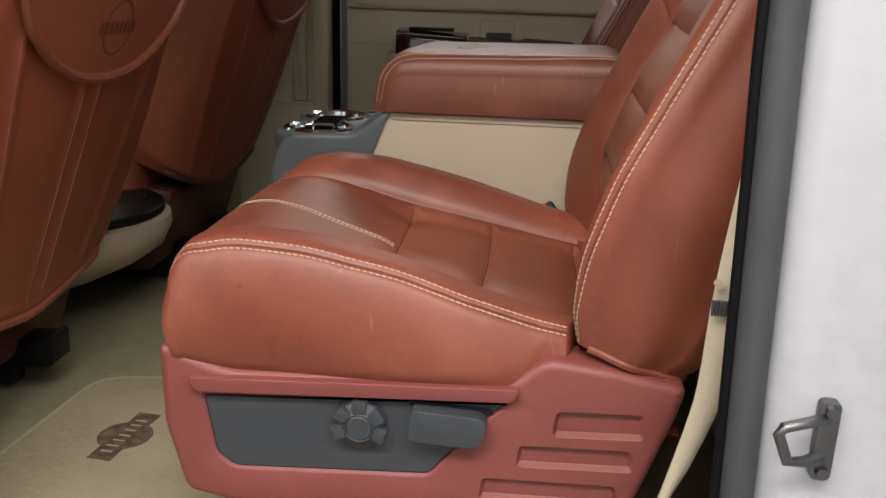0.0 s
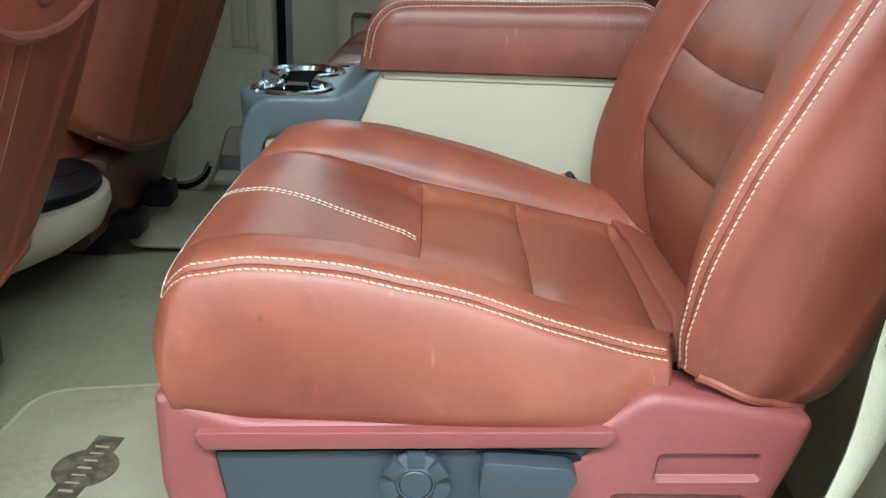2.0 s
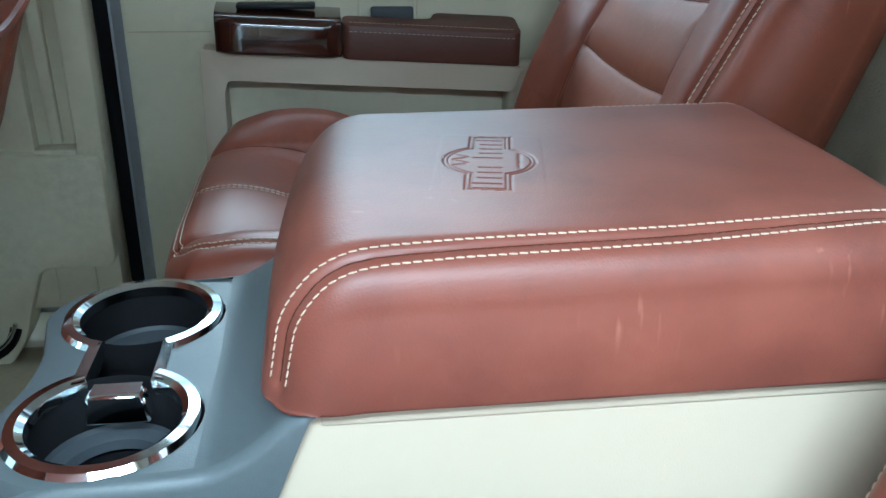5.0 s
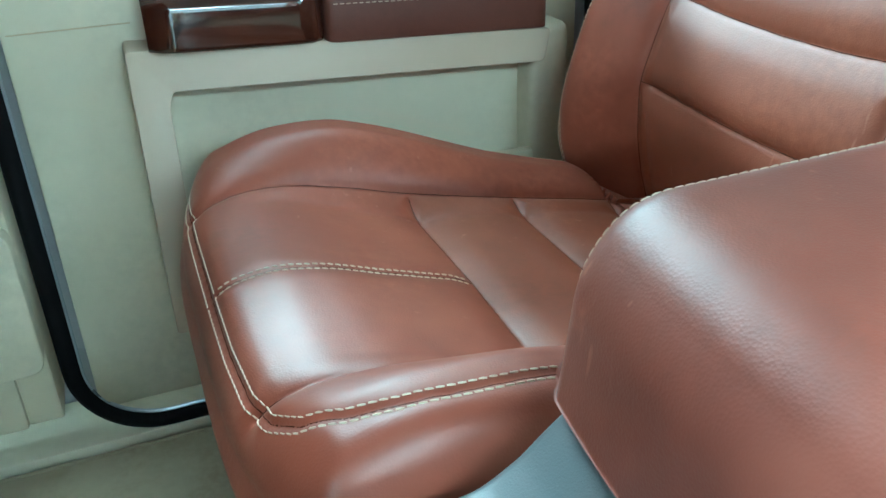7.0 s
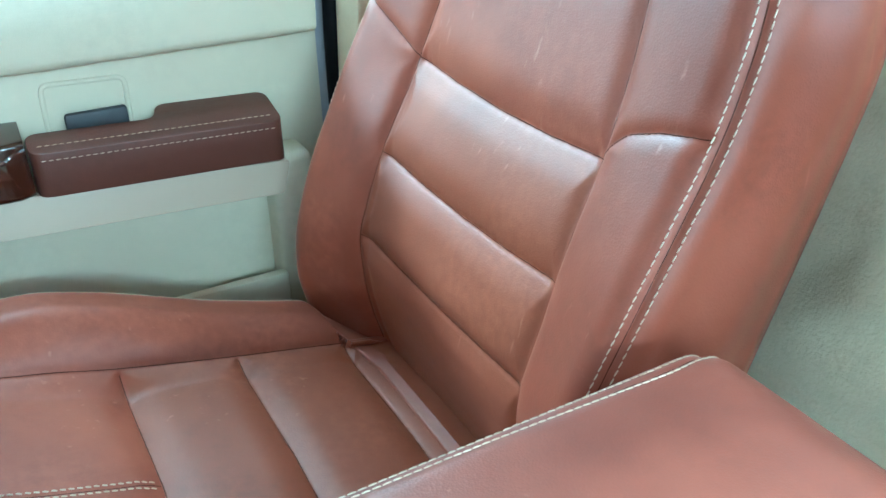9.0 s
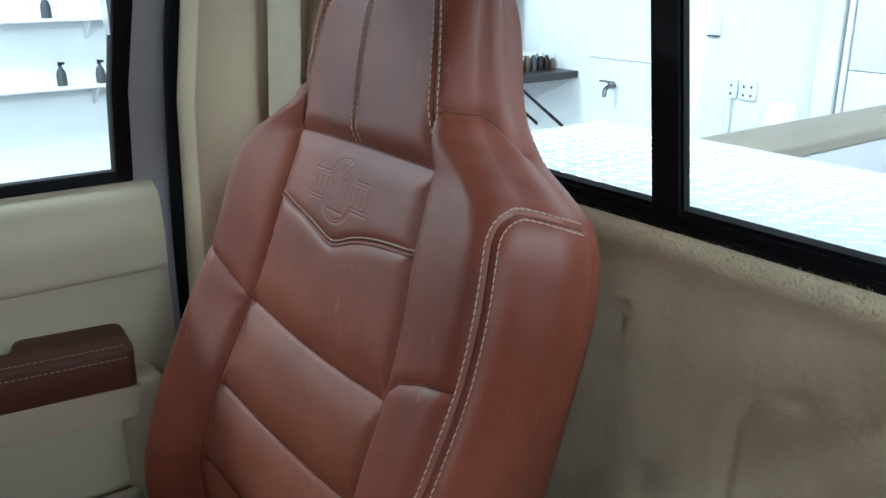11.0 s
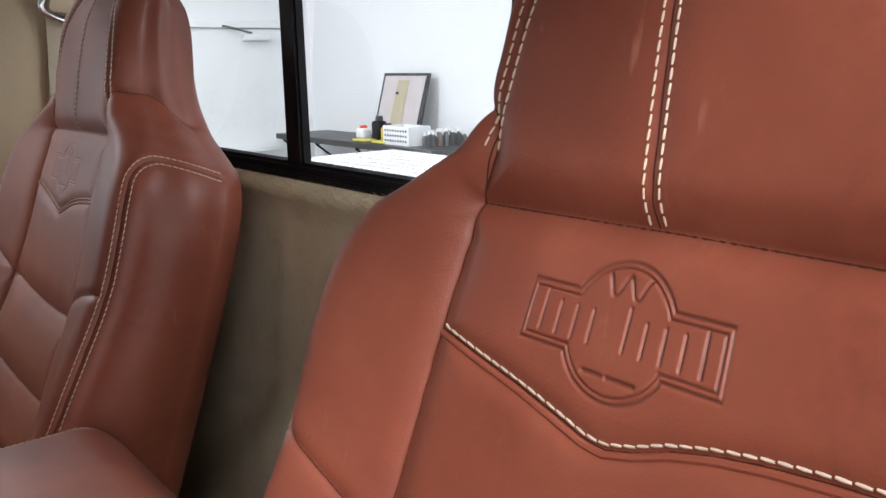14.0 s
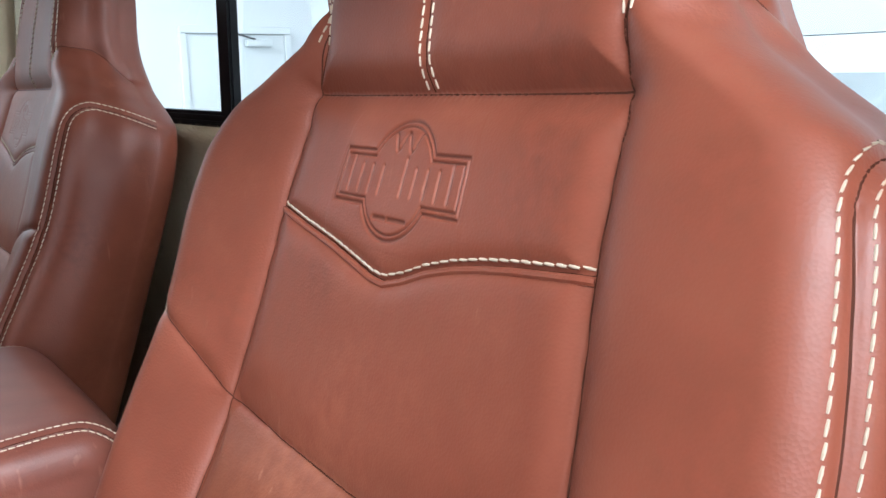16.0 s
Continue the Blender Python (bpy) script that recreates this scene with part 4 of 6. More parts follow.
    part("slot_floor", rbox(-0.222, -0.170, -0.03, 0.04, top - 0.05, top - 0.044, 0.001, 1), BLACK, nose)
    # lid
    lid_skin(c)
    return c


def cup_unit_mesh(cups, R, rr, top, h):
    """Top plate with two round holes joined by a slot, skirts, and the shoulder that runs down beside the lid."""
    bm = bmesh.new()
    # plan outline: front lobes round each cup, straight back to the lid
    pts = []
    (x, y0), (_, y1) = cups
    for a in np.linspace(-math.pi / 2, -math.pi, 16):
        pts.append((x + R * 1.12 * math.cos(a), y0 + R * math.sin(a)))
    for a in np.linspace(math.pi, math.pi / 2, 16):
        pts.append((x + R * 1.12 * math.cos(a), y1 + R * math.sin(a)))
    waist = []
    for p in pts:
        waist.append(p)
        if len(waist) == 16:
            waist += [(x - R * 0.92, -0.022), (x - R * 0.90, 0.0), (x - R * 0.92, 0.022)]
    outer = waist + [(-0.05, 0.127), (-0.05, -0.127)]
    # hole: keyhole pair as one loop
    hole = []
    g = math.radians(27)
    for a in np.linspace(math.pi / 2 + g, math.pi / 2 + 2 * math.pi - g, 40):
        hole.append((x + rr * math.cos(a), y0 + rr * math.sin(a)))
    for a in np.linspace(-math.pi / 2 + g, -math.pi / 2 + 2 * math.pi - g, 40):
        hole.append((x + rr * math.cos(a), y1 + rr * math.sin(a)))
    vo = [bm.verts.new((*p, top)) for p in outer]
    vh = [bm.verts.new((*p, top)) for p in hole]
    eo = [bm.edges.new((vo[i], vo[(i + 1) % len(vo)])) for i in range(len(vo))]
    eh = [bm.edges.new((vh[i], vh[(i + 1) % len(vh)])) for i in range(len(vh))]
    bmesh.ops.triangle_fill(bm, edges=eo + eh, use_beauty=True)
    # rounded shoulder and skirt
    cx = -0.15
    prev = vo
    for out, z in ((0.004, top - 0.0015), (0.0065, top - 0.006), (0.0075, top - 0.016), (0.005, top - 0.05), (0.0, top - 0.10), (-0.004, 0.24), (-0.02, 0.0)):
        ring = []
        for p in outer:
            dx, dy = p[0] - cx, p[1]
            l = math.hypot(dx, dy)
            q = (p[0] + dx / l * out, p[1] + dy / l * out)
            if p[0] > -0.205 or z < 0.39:
                q = (min(q[0], -0.05), math.copysign(min(abs(q[1]), 0.1275 if z > 0.39 else 0.1255), q[1]))
            ring.append(bm.verts.new((*q, z)))
        for i in range(len(ring)):
            j = (i + 1) % len(ring)
            bm.faces.new((prev[i], prev[j], ring[j], ring[i]))
        prev = ring
    return bm


def cup_shoulder(h, r=0.0095):
    """The moulded top edge, side and leg round the cups, one smooth skin that rises to the lid at the back."""
    xs = np.r_[np.linspace(-0.263, -0.238, 16), np.linspace(-0.2365, -0.222, 20), np.linspace(-0.219, -0.118, 40), np.linspace(-0.116, -0.062, 40)]
    top = smooth_interp(xs, [-0.263, -0.260, -0.252, -0.238, -0.215, -0.15, -0.128, -0.105, -0.085, -0.070, -0.062], [0.345, 0.372, 0.395, 0.414, 0.4240, 0.4256, 0.4275, 0.4385, 0.455, 0.4665, 0.4715])
    low = smooth_interp(xs, [-0.263, -0.2375, -0.2355, -0.232, -0.226, -0.218, -0.118, -0.106, -0.098, -0.091, -0.066, -0.062], [0.02, 0.021, 0.20, 0.345, 0.361, 0.367, 0.369, 0.374, 0.383, 0.396, 0.458, 0.466])
    bm = bmesh.new()
    for s in (-1, 1):
        rows = []
        for x, t, b in zip(xs, top, low):
            inner = 0.0 if x > -0.133 else 0.128
            row = [(y, t) for y in np.linspace(inner, h - r, 5)]
            row += [(h - r + r * math.sin(a), t - r * (1 - math.cos(a))) for a in np.linspace(0.3, math.pi / 2, 5)]
            z0 = t - r
            row += [(h, z0 + (min(b, z0) - z0) * k) for k in (0.3, 0.65, 0.96)] + [(h - 0.002, min(b, z0) - 0.001), (h - 0.010, min(b, z0))]
            rows.append([bm.verts.new((x, s * y, z)) for y, z in row])
        for p, q in zip(rows, rows[1:]):
            for k in range(len(p) - 1):
                bm.faces.new((p[k], p[k + 1], q[k + 1], q[k]))
    bmesh.ops.remove_doubles(bm, verts=bm.verts, dist=0.00001)
    return bm


def lid_mark(p, q):
    return 0.060 + 0.195 * p - 0.98 * q, -0.009 + 0.98 * p + 0.195 * q


def lid_skin(parent):
    h, x1, mid = 0.152, 0.345, 0.013

    def fn(A, B):
        rx, ry = 0.05, 0.03
        x0 = -0.080 + 0.008 * np.clip(B / h, -1, 1)
        flat = h - ry
        eb, ef, er = np.abs(B) - flat, (x0 + 0.058) - A, A - (x1 - 0.058)
        ex = np.maximum(np.maximum(ef, er), 0)
        e = np.hypot(ex, np.maximum(eb, 0))
        share = ex / np.maximum(e, 1e-6)
        o, d = edge_fold(e, ry + (rx - ry) * share**2)
        ox, oy = o * share, o * np.maximum(eb, 0) / np.maximum(e, 1e-6)
        dy = d * np.maximum(eb, 0) / np.maximum(e, 1e-6)
        y = mid + np.sign(B) * (np.minimum(np.abs(B), flat) + oy + 0.004 * np.sin(np.clip((dy - ry) / 0.07, 0, 1) * math.pi))
        bow = 0.008 * (1 - np.clip((np.abs(B) - 0.02) / (h - 0.01), 0, 1) ** 2) * ease((ef + 0.02) / 0.06)
        x = np.where(ef > 0, x0 + 0.058 - ox - 0.16 * np.maximum(d - 0.02, 0) * share**2, np.where(er > 0, x1 - 0.058 + ox + 0.2 * np.maximum(d - 0.02, 0) * share**2, A)) - bow
        crown = 0.566 + 0.014 * (A - 0.1) - np.where(B < 0, 0.006, 0.001) * (np.abs(B) / h) ** 2
        return np.stack([x, y, np.maximum(crown - d, 0.466)], -1)

    a = np.r_[np.linspace(-0.1485, -0.02, 60), np.linspace(-0.018, 0.29, 110), np.linspace(0.292, 0.4155, 50)]
    b = np.r_[np.linspace(-0.239, -0.13, 60), np.linspace(-0.128, 0.128, 130), np.linspace(0.13, 0.239, 60)]
    sk = Skin(fn, a, b)
    rim = 0.145
    lines = []
    for s in (-1, 1):
        rim = 0.138 if s < 0 else 0.145
        line = [(-0.128, s * (rim + 0.020)), (-0.09, s * (rim + 0.011)), (-0.055, s * (rim + 0.004)), (-0.02, s * (rim - 0.001)), (0.02, s * (rim - 0.003)), (0.15, s * (rim - 0.005)), (0.27, s * (rim - 0.012)), (0.30, s * (rim - 0.010)), (0.345, s * (rim + 0.004)), (0.375, s * (rim + 0.016))]
        lines.append(line)
        sk.press(line, 0.0030, 0.0026, 0.001, 0.009)
    sk.done()
    emblem_hole(sk, lid_mark, 0.057)
    lid = sk.mesh("armrest_lid", LEATHER_LID, parent, "tan leather armrest lid with pressed emblem")
    sk.seam_lines(lid, SEAM_SHADE)
    rows = []
    for line in lines:
        rows += sk.stitches([line], side=0.0065, length=0.0046, gap=0.0013, width=0.0005) + sk.stitches([line], side=-0.0065, length=0.0046, gap=0.0013, width=0.0005)
    thread("lid_stitching", rows, lid)
    emblem(sk, lid_mark, 0.057, lid, LEATHER_LID, 0.0008, False)
    return lid


rear_console()


# ---------------------------------------------------------------- cab shell
def structure(name, bm, mat, label, smooth=True):
    return tagged(part(name, bm, mat, None, label, smooth), label, kind="structure")


def floor_carpet():
    nx, ny = 120, 90
    xs, ys = np.linspace(-1.9, 0.62, nx), np.linspace(-0.80, 0.80, ny)
    verts = [(x, y, -0.012 + 0.010 * noise.noise((x * 3, y * 3, 0.3))) for x in xs for y in ys]
    faces = [(i * ny + j, (i + 1) * ny + j, (i + 1) * ny + j + 1, i * ny + j + 1) for i in range(nx - 1) for j in range(ny - 1)]
    ob = raw("floor", verts, faces, CARPET, None, "stained khaki cab carpet")
    return tagged(ob, "stained khaki loop carpet on the cab floor", kind="structure")


floor_carpet()
structure("floor_pan", rbox(-1.9, 0.66, -0.86, 0.86, -0.09, -0.03, 0.004, 1), PAINT, "white painted steel floor pan")


def floor_mat(name_label, poly, z):
    m = thing("floor_mat", (poly[0][0], poly[0][1], z), name_label, "floor mat", "carpet mats")
    body = part("mat", prism(rounded(poly, 0.05, 8), z, z + 0.009, "z", 0.003, 2), MATCARPET, m)
    ring = rounded(poly, 0.05, 8)
    part("binding", tube([(x, y, z + 0.006) for x, y in ring], 0.0045, 6, closed=True), MATCARPET, m)
    return m


near_mat = floor_mat("tan carpet floor mat with a brown emblem patch, before the seat", [(-0.575, -0.77), (-0.545, -0.245), (-0.16, -0.175), (-0.16, -0.77)], -0.006)
floor_mat("tan carpet floor mat beside the far seat", [(-0.63, 0.345), (-0.62, 0.775), (-0.16, 0.775), (-0.16, 0.345)], -0.004)


def patch():
    bm = bmesh.new()
    c, ax = Vector((-0.409, -0.425)), Vector((0.10, 0.995)).normalized()
    pr = Vector((ax.y, -ax.x))

    def p(a, b):
        q = c + ax * a + pr * b
        return (q.x, q.y)

    oval = [p(0.040 * math.cos(t), 0.040 * math.sin(t)) for t in np.linspace(0, 2 * math.pi, 40, endpoint=False)]
    prism(oval, 0.0025, 0.0046, "z", bm=bm)
    prism([p(-0.070, -0.018), p(-0.070, 0.018), p(0.070, 0.018), p(0.070, -0.018)], 0.0025, 0.0042, "z", bm=bm)
    o = part("mat_patch", bm, PATCH, near_mat, "worn brown woven emblem patch", smooth=False)
    for k in range(7):
        b2 = bmesh.new()
        a = -0.050 + k * 0.0155
        prism([p(a, -0.009), p(a + 0.001 * (k % 3), 0.009), p(a + 0.004, 0.008), p(a + 0.0035, -0.009)], 0.004, 0.0050, "z", bm=b2)
        part("patch_bar", b2, MATCARPET, o, smooth=False)


patch()

# rear wall: cloth panel below the window, glass and frame above
def back_wall():
    ny, nz = 360, 190
    ys, zs = np.linspace(-0.80, 0.80, ny), np.linspace(-0.03, 0.786, nz)

    # pressed folds in the cloth, as lines over (y, z)
    creases = [
        ([(0.03, 0.673), (0.06, 0.668), (0.080, 0.658), (0.095, 0.622), (0.094, 0.50)], 0.0065, 0.007),
        ([(-0.040, 0.78), (-0.031, 0.741), (-0.021, 0.671)], 0.0045, 0.009),
        ([(0.30, 0.48), (0.265, 0.491), (0.22, 0.530), (0.179, 0.539)], 0.006, 0.016),
        ([(0.215, 0.690), (0.227, 0.697), (0.239, 0.690)], 0.0035, 0.003),
    ]

    def off(line, y, z):
        best = 9.0
        for (y0, z0), (y1, z1) in zip(line, line[1:]):
            dy, dz = y1 - y0, z1 - z0
            t = min(1, max(0, ((y - y0) * dy + (z - z0) * dz) / (dy * dy + dz * dz)))
            best = min(best, math.hypot(y - y0 - t * dy, z - z0 - t * dz))
        return best

    def px(y, z):
        base = 0.497 + 0.085 * z
        bump = 0.009 * noise.noise((y * 4, z * 4, 1.7)) + 0.004 * noise.noise((y * 9, z * 9, 4.0)) + 0.0025 * noise.noise((y * 22, z * 22, 2.0))
        dents = -0.012 * math.exp(-(((y - 0.02) / 0.10) ** 2 + ((z - 0.60) / 0.05) ** 2))
        dents -= 0.0045 * math.exp(-(((y - 0.227) / 0.005) ** 2 + ((z - 0.676) / 0.010) ** 2))
        for line, deep, wide in creases:
            dents -= deep * math.exp(-((off(line, y, z) / wide) ** 2))
        fade = 1 - float(ease(np.array((z - 0.69) / 0.09)))
        return base + (bump - dents) * fade - 0.003 * (1 - fade) - 0.013 * math.exp(-(((z - 0.760) / 0.017) ** 2)) + 0.026 * float(ease(np.array((z - 0.762) / 0.026))) ** 2

    verts = [(px(y, z), y, z) for y in ys for z in zs]
    faces = [(i * nz + j, i * nz + j + 1, (i + 1) * nz + j + 1, (i + 1) * nz + j) for i in range(ny - 1) for j in range(nz - 1)]
    w = raw("wall_rear", verts, faces, WALL_CARPET, None, "rear wall cloth")
    tagged(w, "tan napped cloth panel behind the rear seats", kind="structure")
    # fuzzy top edge of fibres
    fv, ff = [], []
    rnd = random.Random(5)
    for k in range(16000):
        y = rnd.uniform(-0.78, 0.78)
        z = 0.786 - 0.032 * rnd.random() ** 1.3
        x = px(y, min(z, 0.786)) + rnd.uniform(-0.001, 0.001)
        dx, dy, hgt = rnd.uniform(-0.006, 0.000), rnd.uniform(-0.003, 0.003), rnd.uniform(0.0004, 0.0034)
        b = len(fv)
        fv += [(x, y - 0.0006, z - 0.002), (x, y + 0.0006, z - 0.002), (x + dx, y + dy, z + hgt)]
        ff.append((b, b + 1, b + 2))
    f = raw("cloth_fibre", fv, ff, WALL_CARPET, w, "frayed fibres along the top of the cloth", smooth=False, kind="stuff")
    # body panel behind
    structure("panel_rear_outer", rbox(0.60, 0.64, -0.90, 0.90, -0.09, 0.745, 0.004, 1), PAINT, "white painted steel cab back panel")


back_wall()


def rear_window():
    win = thing("window_1", (0.59, 0, 0.76), "black-framed sliding rear cab window", "window", kind="structure")

    def xz(z):
        return 0.578 + 0.10 * (z - 0.78)

    def frame_bar(name, y0, y1, z0, z1, d0=-0.012, d1=0.022, r=0.004, lean=0.0):
        bm = rbox(0, 1, y0, y1, z0, z1, 0)
        for v in bm.verts:
            v.co.y += lean * (v.co.z - 0.785)
            v.co.x = xz(v.co.z) + (d0 if v.co.x < 0.5 else d1)
        bmesh.ops.bevel(bm, geom=bm.edges[:], offset=r, segments=2, affect="EDGES")
        return part(name, bm, RUBBER, win)

    frame_bar("window_frame", -0.745, 0.745, 0.755, 0.793, -0.010, 0.014)
    frame_bar("sill_track", -0.60, 0.60, 0.768, 0.782, -0.016, -0.008, 0.002)
    frame_bar("window_frame", -0.745, 0.745, 1.130, 1.175)
    frame_bar("window_frame", 0.715, 0.75, 0.75, 1.16)
    frame_bar("window_frame", -0.75, -0.715, 0.75, 1.16)
    frame_bar("mullion", 0.176, 0.212, 0.765, 1.15, -0.008, 0.006, 0.003, 0.19)
    frame_bar("mullion", -0.195, -0.148, 0.765, 1.15, -0.008, 0.006, 0.003)
    frame_bar("latch", 0.238, 0.252, 0.985, 1.004, -0.012, -0.005, 0.002)
    
    for y0, y1 in ((0.21, 0.72), (-0.17, 0.190), (-0.72, -0.20)):
        bm = bmesh.new()
        vs = [bm.verts.new((xz(z) + 0.008, y, z)) for y, z in ((y0, 0.77), (y1, 0.77), (y1, 1.14), (y0, 1.14))]
        bm.faces.new(vs)
        g = part("pane", bm, GLASS, win, smooth=False)
        g.visible_shadow = False


rear_window()
structure("wall_rear_header", prism([(0.60, 1.168), (0.645, 1.168), (0.60, 1.33), (0.56, 1.33)], -0.86, 0.86, "y"), HEADLINER, "grey cloth header above the rear window")
structure("ceiling", rbox(-1.6, 0.62, -0.80, 0.80, 1.30, 1.325, 0.01, 2), HEADLINER, "grey cloth headliner")
structure("roof", rbox(-1.65, 0.66, -0.84, 0.84, 1.335, 1.36, 0.01, 2), PAINT, "white painted cab roof")


def pillars():
    # far C pillar trim
    for s in (1, -1):
        poly = [(0.352, 0.0), (0.352, 0.53), (0.363, 0.83), (0.396, 1.07), (0.43, 1.30), (0.60, 1.30), (0.59, 0.77), (0.53, 0.30), (0.50, 0.0)]
        if s < 0:
            poly = [(0.425, 0.0), (0.425, 0.53), (0.425, 0.83), (0.435, 1.07), (0.455, 1.30), (0.60, 1.30), (0.59, 0.77), (0.53, 0.30), (0.50, 0.0)]
        bm = prism(poly, s * 0.772, s * 0.85, "y", 0.006, 2)
        structure("pillar_c_trim", bm, PILLAR, "tan trimmed rear roof pillar")
        bm = prism([(0.50, 0.70), (0.53, 0.30), (0.60, 0.30), (0.60, 1.30), (0.575, 1.30)], s * 0.735, s * 0.78, "y", 0.006, 2)
        structure("pillar_c_corner", bm, PILLAR, "tan trimmed pillar corner beside the rear window")
    # far door weatherstrip on the body
    line = [(0.362, -0.02), (0.352, 0.3), (0.3515, 0.53), (0.362, 0.83), (0.395, 1.07), (0.43, 1.27)]
    z = np.linspace(-0.02, 1.27, 50)
    pts = [(float(smooth_interp(zz, [p[1] for p in line], [p[0] for p in line])), 0.845, float(zz)) for zz in z]
    structure("weatherstrip", tube(pts, 0.011, 10), RUBBER, "black rubber door seal along the rear pillar")
    # body jamb strip seen between door and seal
    bm = prism([(0.30, -0.05), (0.30, 1.30), (0.46, 1.30), (0.425, 1.07), (0.39, 0.83), (0.378, 0.53), (0.378, -0.05)], 0.875, 0.90, "y")
    structure("jamb_rear", bm, PAINT, "white painted door jamb")
    for s in (1, -1):
        structure("body_corner", rbox(0.33 if s > 0 else 0.60, 0.68, min(s * 0.904, s * 0.94), max(s * 0.904, s * 0.94), -0.3, 1.34, 0.01, 2), PAINT, "white painted cab corner panel")
    structure("body_pillar_far", rbox(-0.64, -0.33, 0.904, 0.94, -0.3, 1.34, 0.01, 2), PAINT, "white painted body pillar between the far doors")
    # front seal of the far rear door: straight, then curving under
    pts = [(-0.372, 0.80, z) for z in np.linspace(1.25, 0.12, 40)]
    pts += [(-0.372 + 0.10 * (1 - math.cos(t)), 0.80, 0.12 - 0.10 * math.sin(t)) for t in np.linspace(0.1, math.pi / 2, 14)]
    pts += [(x, 0.80, 0.02) for x in np.linspace(-0.26, 0.33, 14)]
    structure("weatherstrip_front", tube(pts, 0.011, 10), RUBBER, "black rubber door seal curving along the sill")
    pts2 = [(x + 0.011 if z > 0.05 else x + 0.004, 0.800, z if z > 0.05 else z + 0.012) for x, _, z in pts]
    structure("seal_bright_edge", tube(pts2, 0.0026, 8), SEAL_EDGE, "bright edge strip beside the door seal")


pillars()


def far_b_pillar():
    p = thing("pillar_b_trim", (-0.48, 0.80, 0.0), "tan plastic belt pillar with a slotted niche", "pillar", kind="structure")
    outer = [(-0.61, 0.0), (-0.385, 0.0), (-0.385, 0.10), (-0.386, 1.28), (-0.60, 1.28), (-0.61, 0.5)]
    bm = bmesh.new()
    nx0, nx1, nz0, nz1 = -0.484, -0.424, 0.357, 0.72
    frames = [(-0.62, nx0, 0.09, 1.28), (nx1, -0.386, 0.09, 1.28), (nx0, nx1, 0.09, nz0), (nx0, nx1, nz1, 1.28)]
    for a, b, c, d in frames:
        part("pillar_panel", rbox(a - 0.0005, b + 0.0005, 0.745 if c < 0.3 and a > -0.5 and b < -0.42 else 0.752, 0.83, c, d, 0.004, 2), TRIM, p)
    part("niche_back", rbox(nx0 - 0.004, nx1 + 0.004, 0.775, 0.80, nz0 - 0.004, nz1 + 0.004, 0.002, 1), TRIM, p)
    part("niche_rib", prism([(-0.462, 0.36), (-0.446, 0.36), (-0.450, 0.70), (-0.470, 0.70)], 0.762, 0.78, "y", 0.003, 2), TRIM, p)
    part("pillar_foot", prism(rounded([(-0.64, 0.0), (-0.57, 0.0), (-0.54, 0.05), (-0.50, 0.17), (-0.386, 0.17), (-0.386, 0.345), (-0.60, 0.36)], 0.02), 0.728, 0.80, "y", 0.01, 3), TRIM, p)
    pts = [(-0.625 + 0.075 * math.cos(a), 0.727, 0.088 + 0.074 * math.sin(a)) for a in np.linspace(-2.3, -0.25, 18)]
    part("foot_edge", tube(pts, 0.009, 8), RUBBER, p)
    part("foot_bright_edge", tube([(x + 0.003, y - 0.006, z + 0.012) for x, y, z in pts], 0.004, 8), CHROME, p)


far_b_pillar()


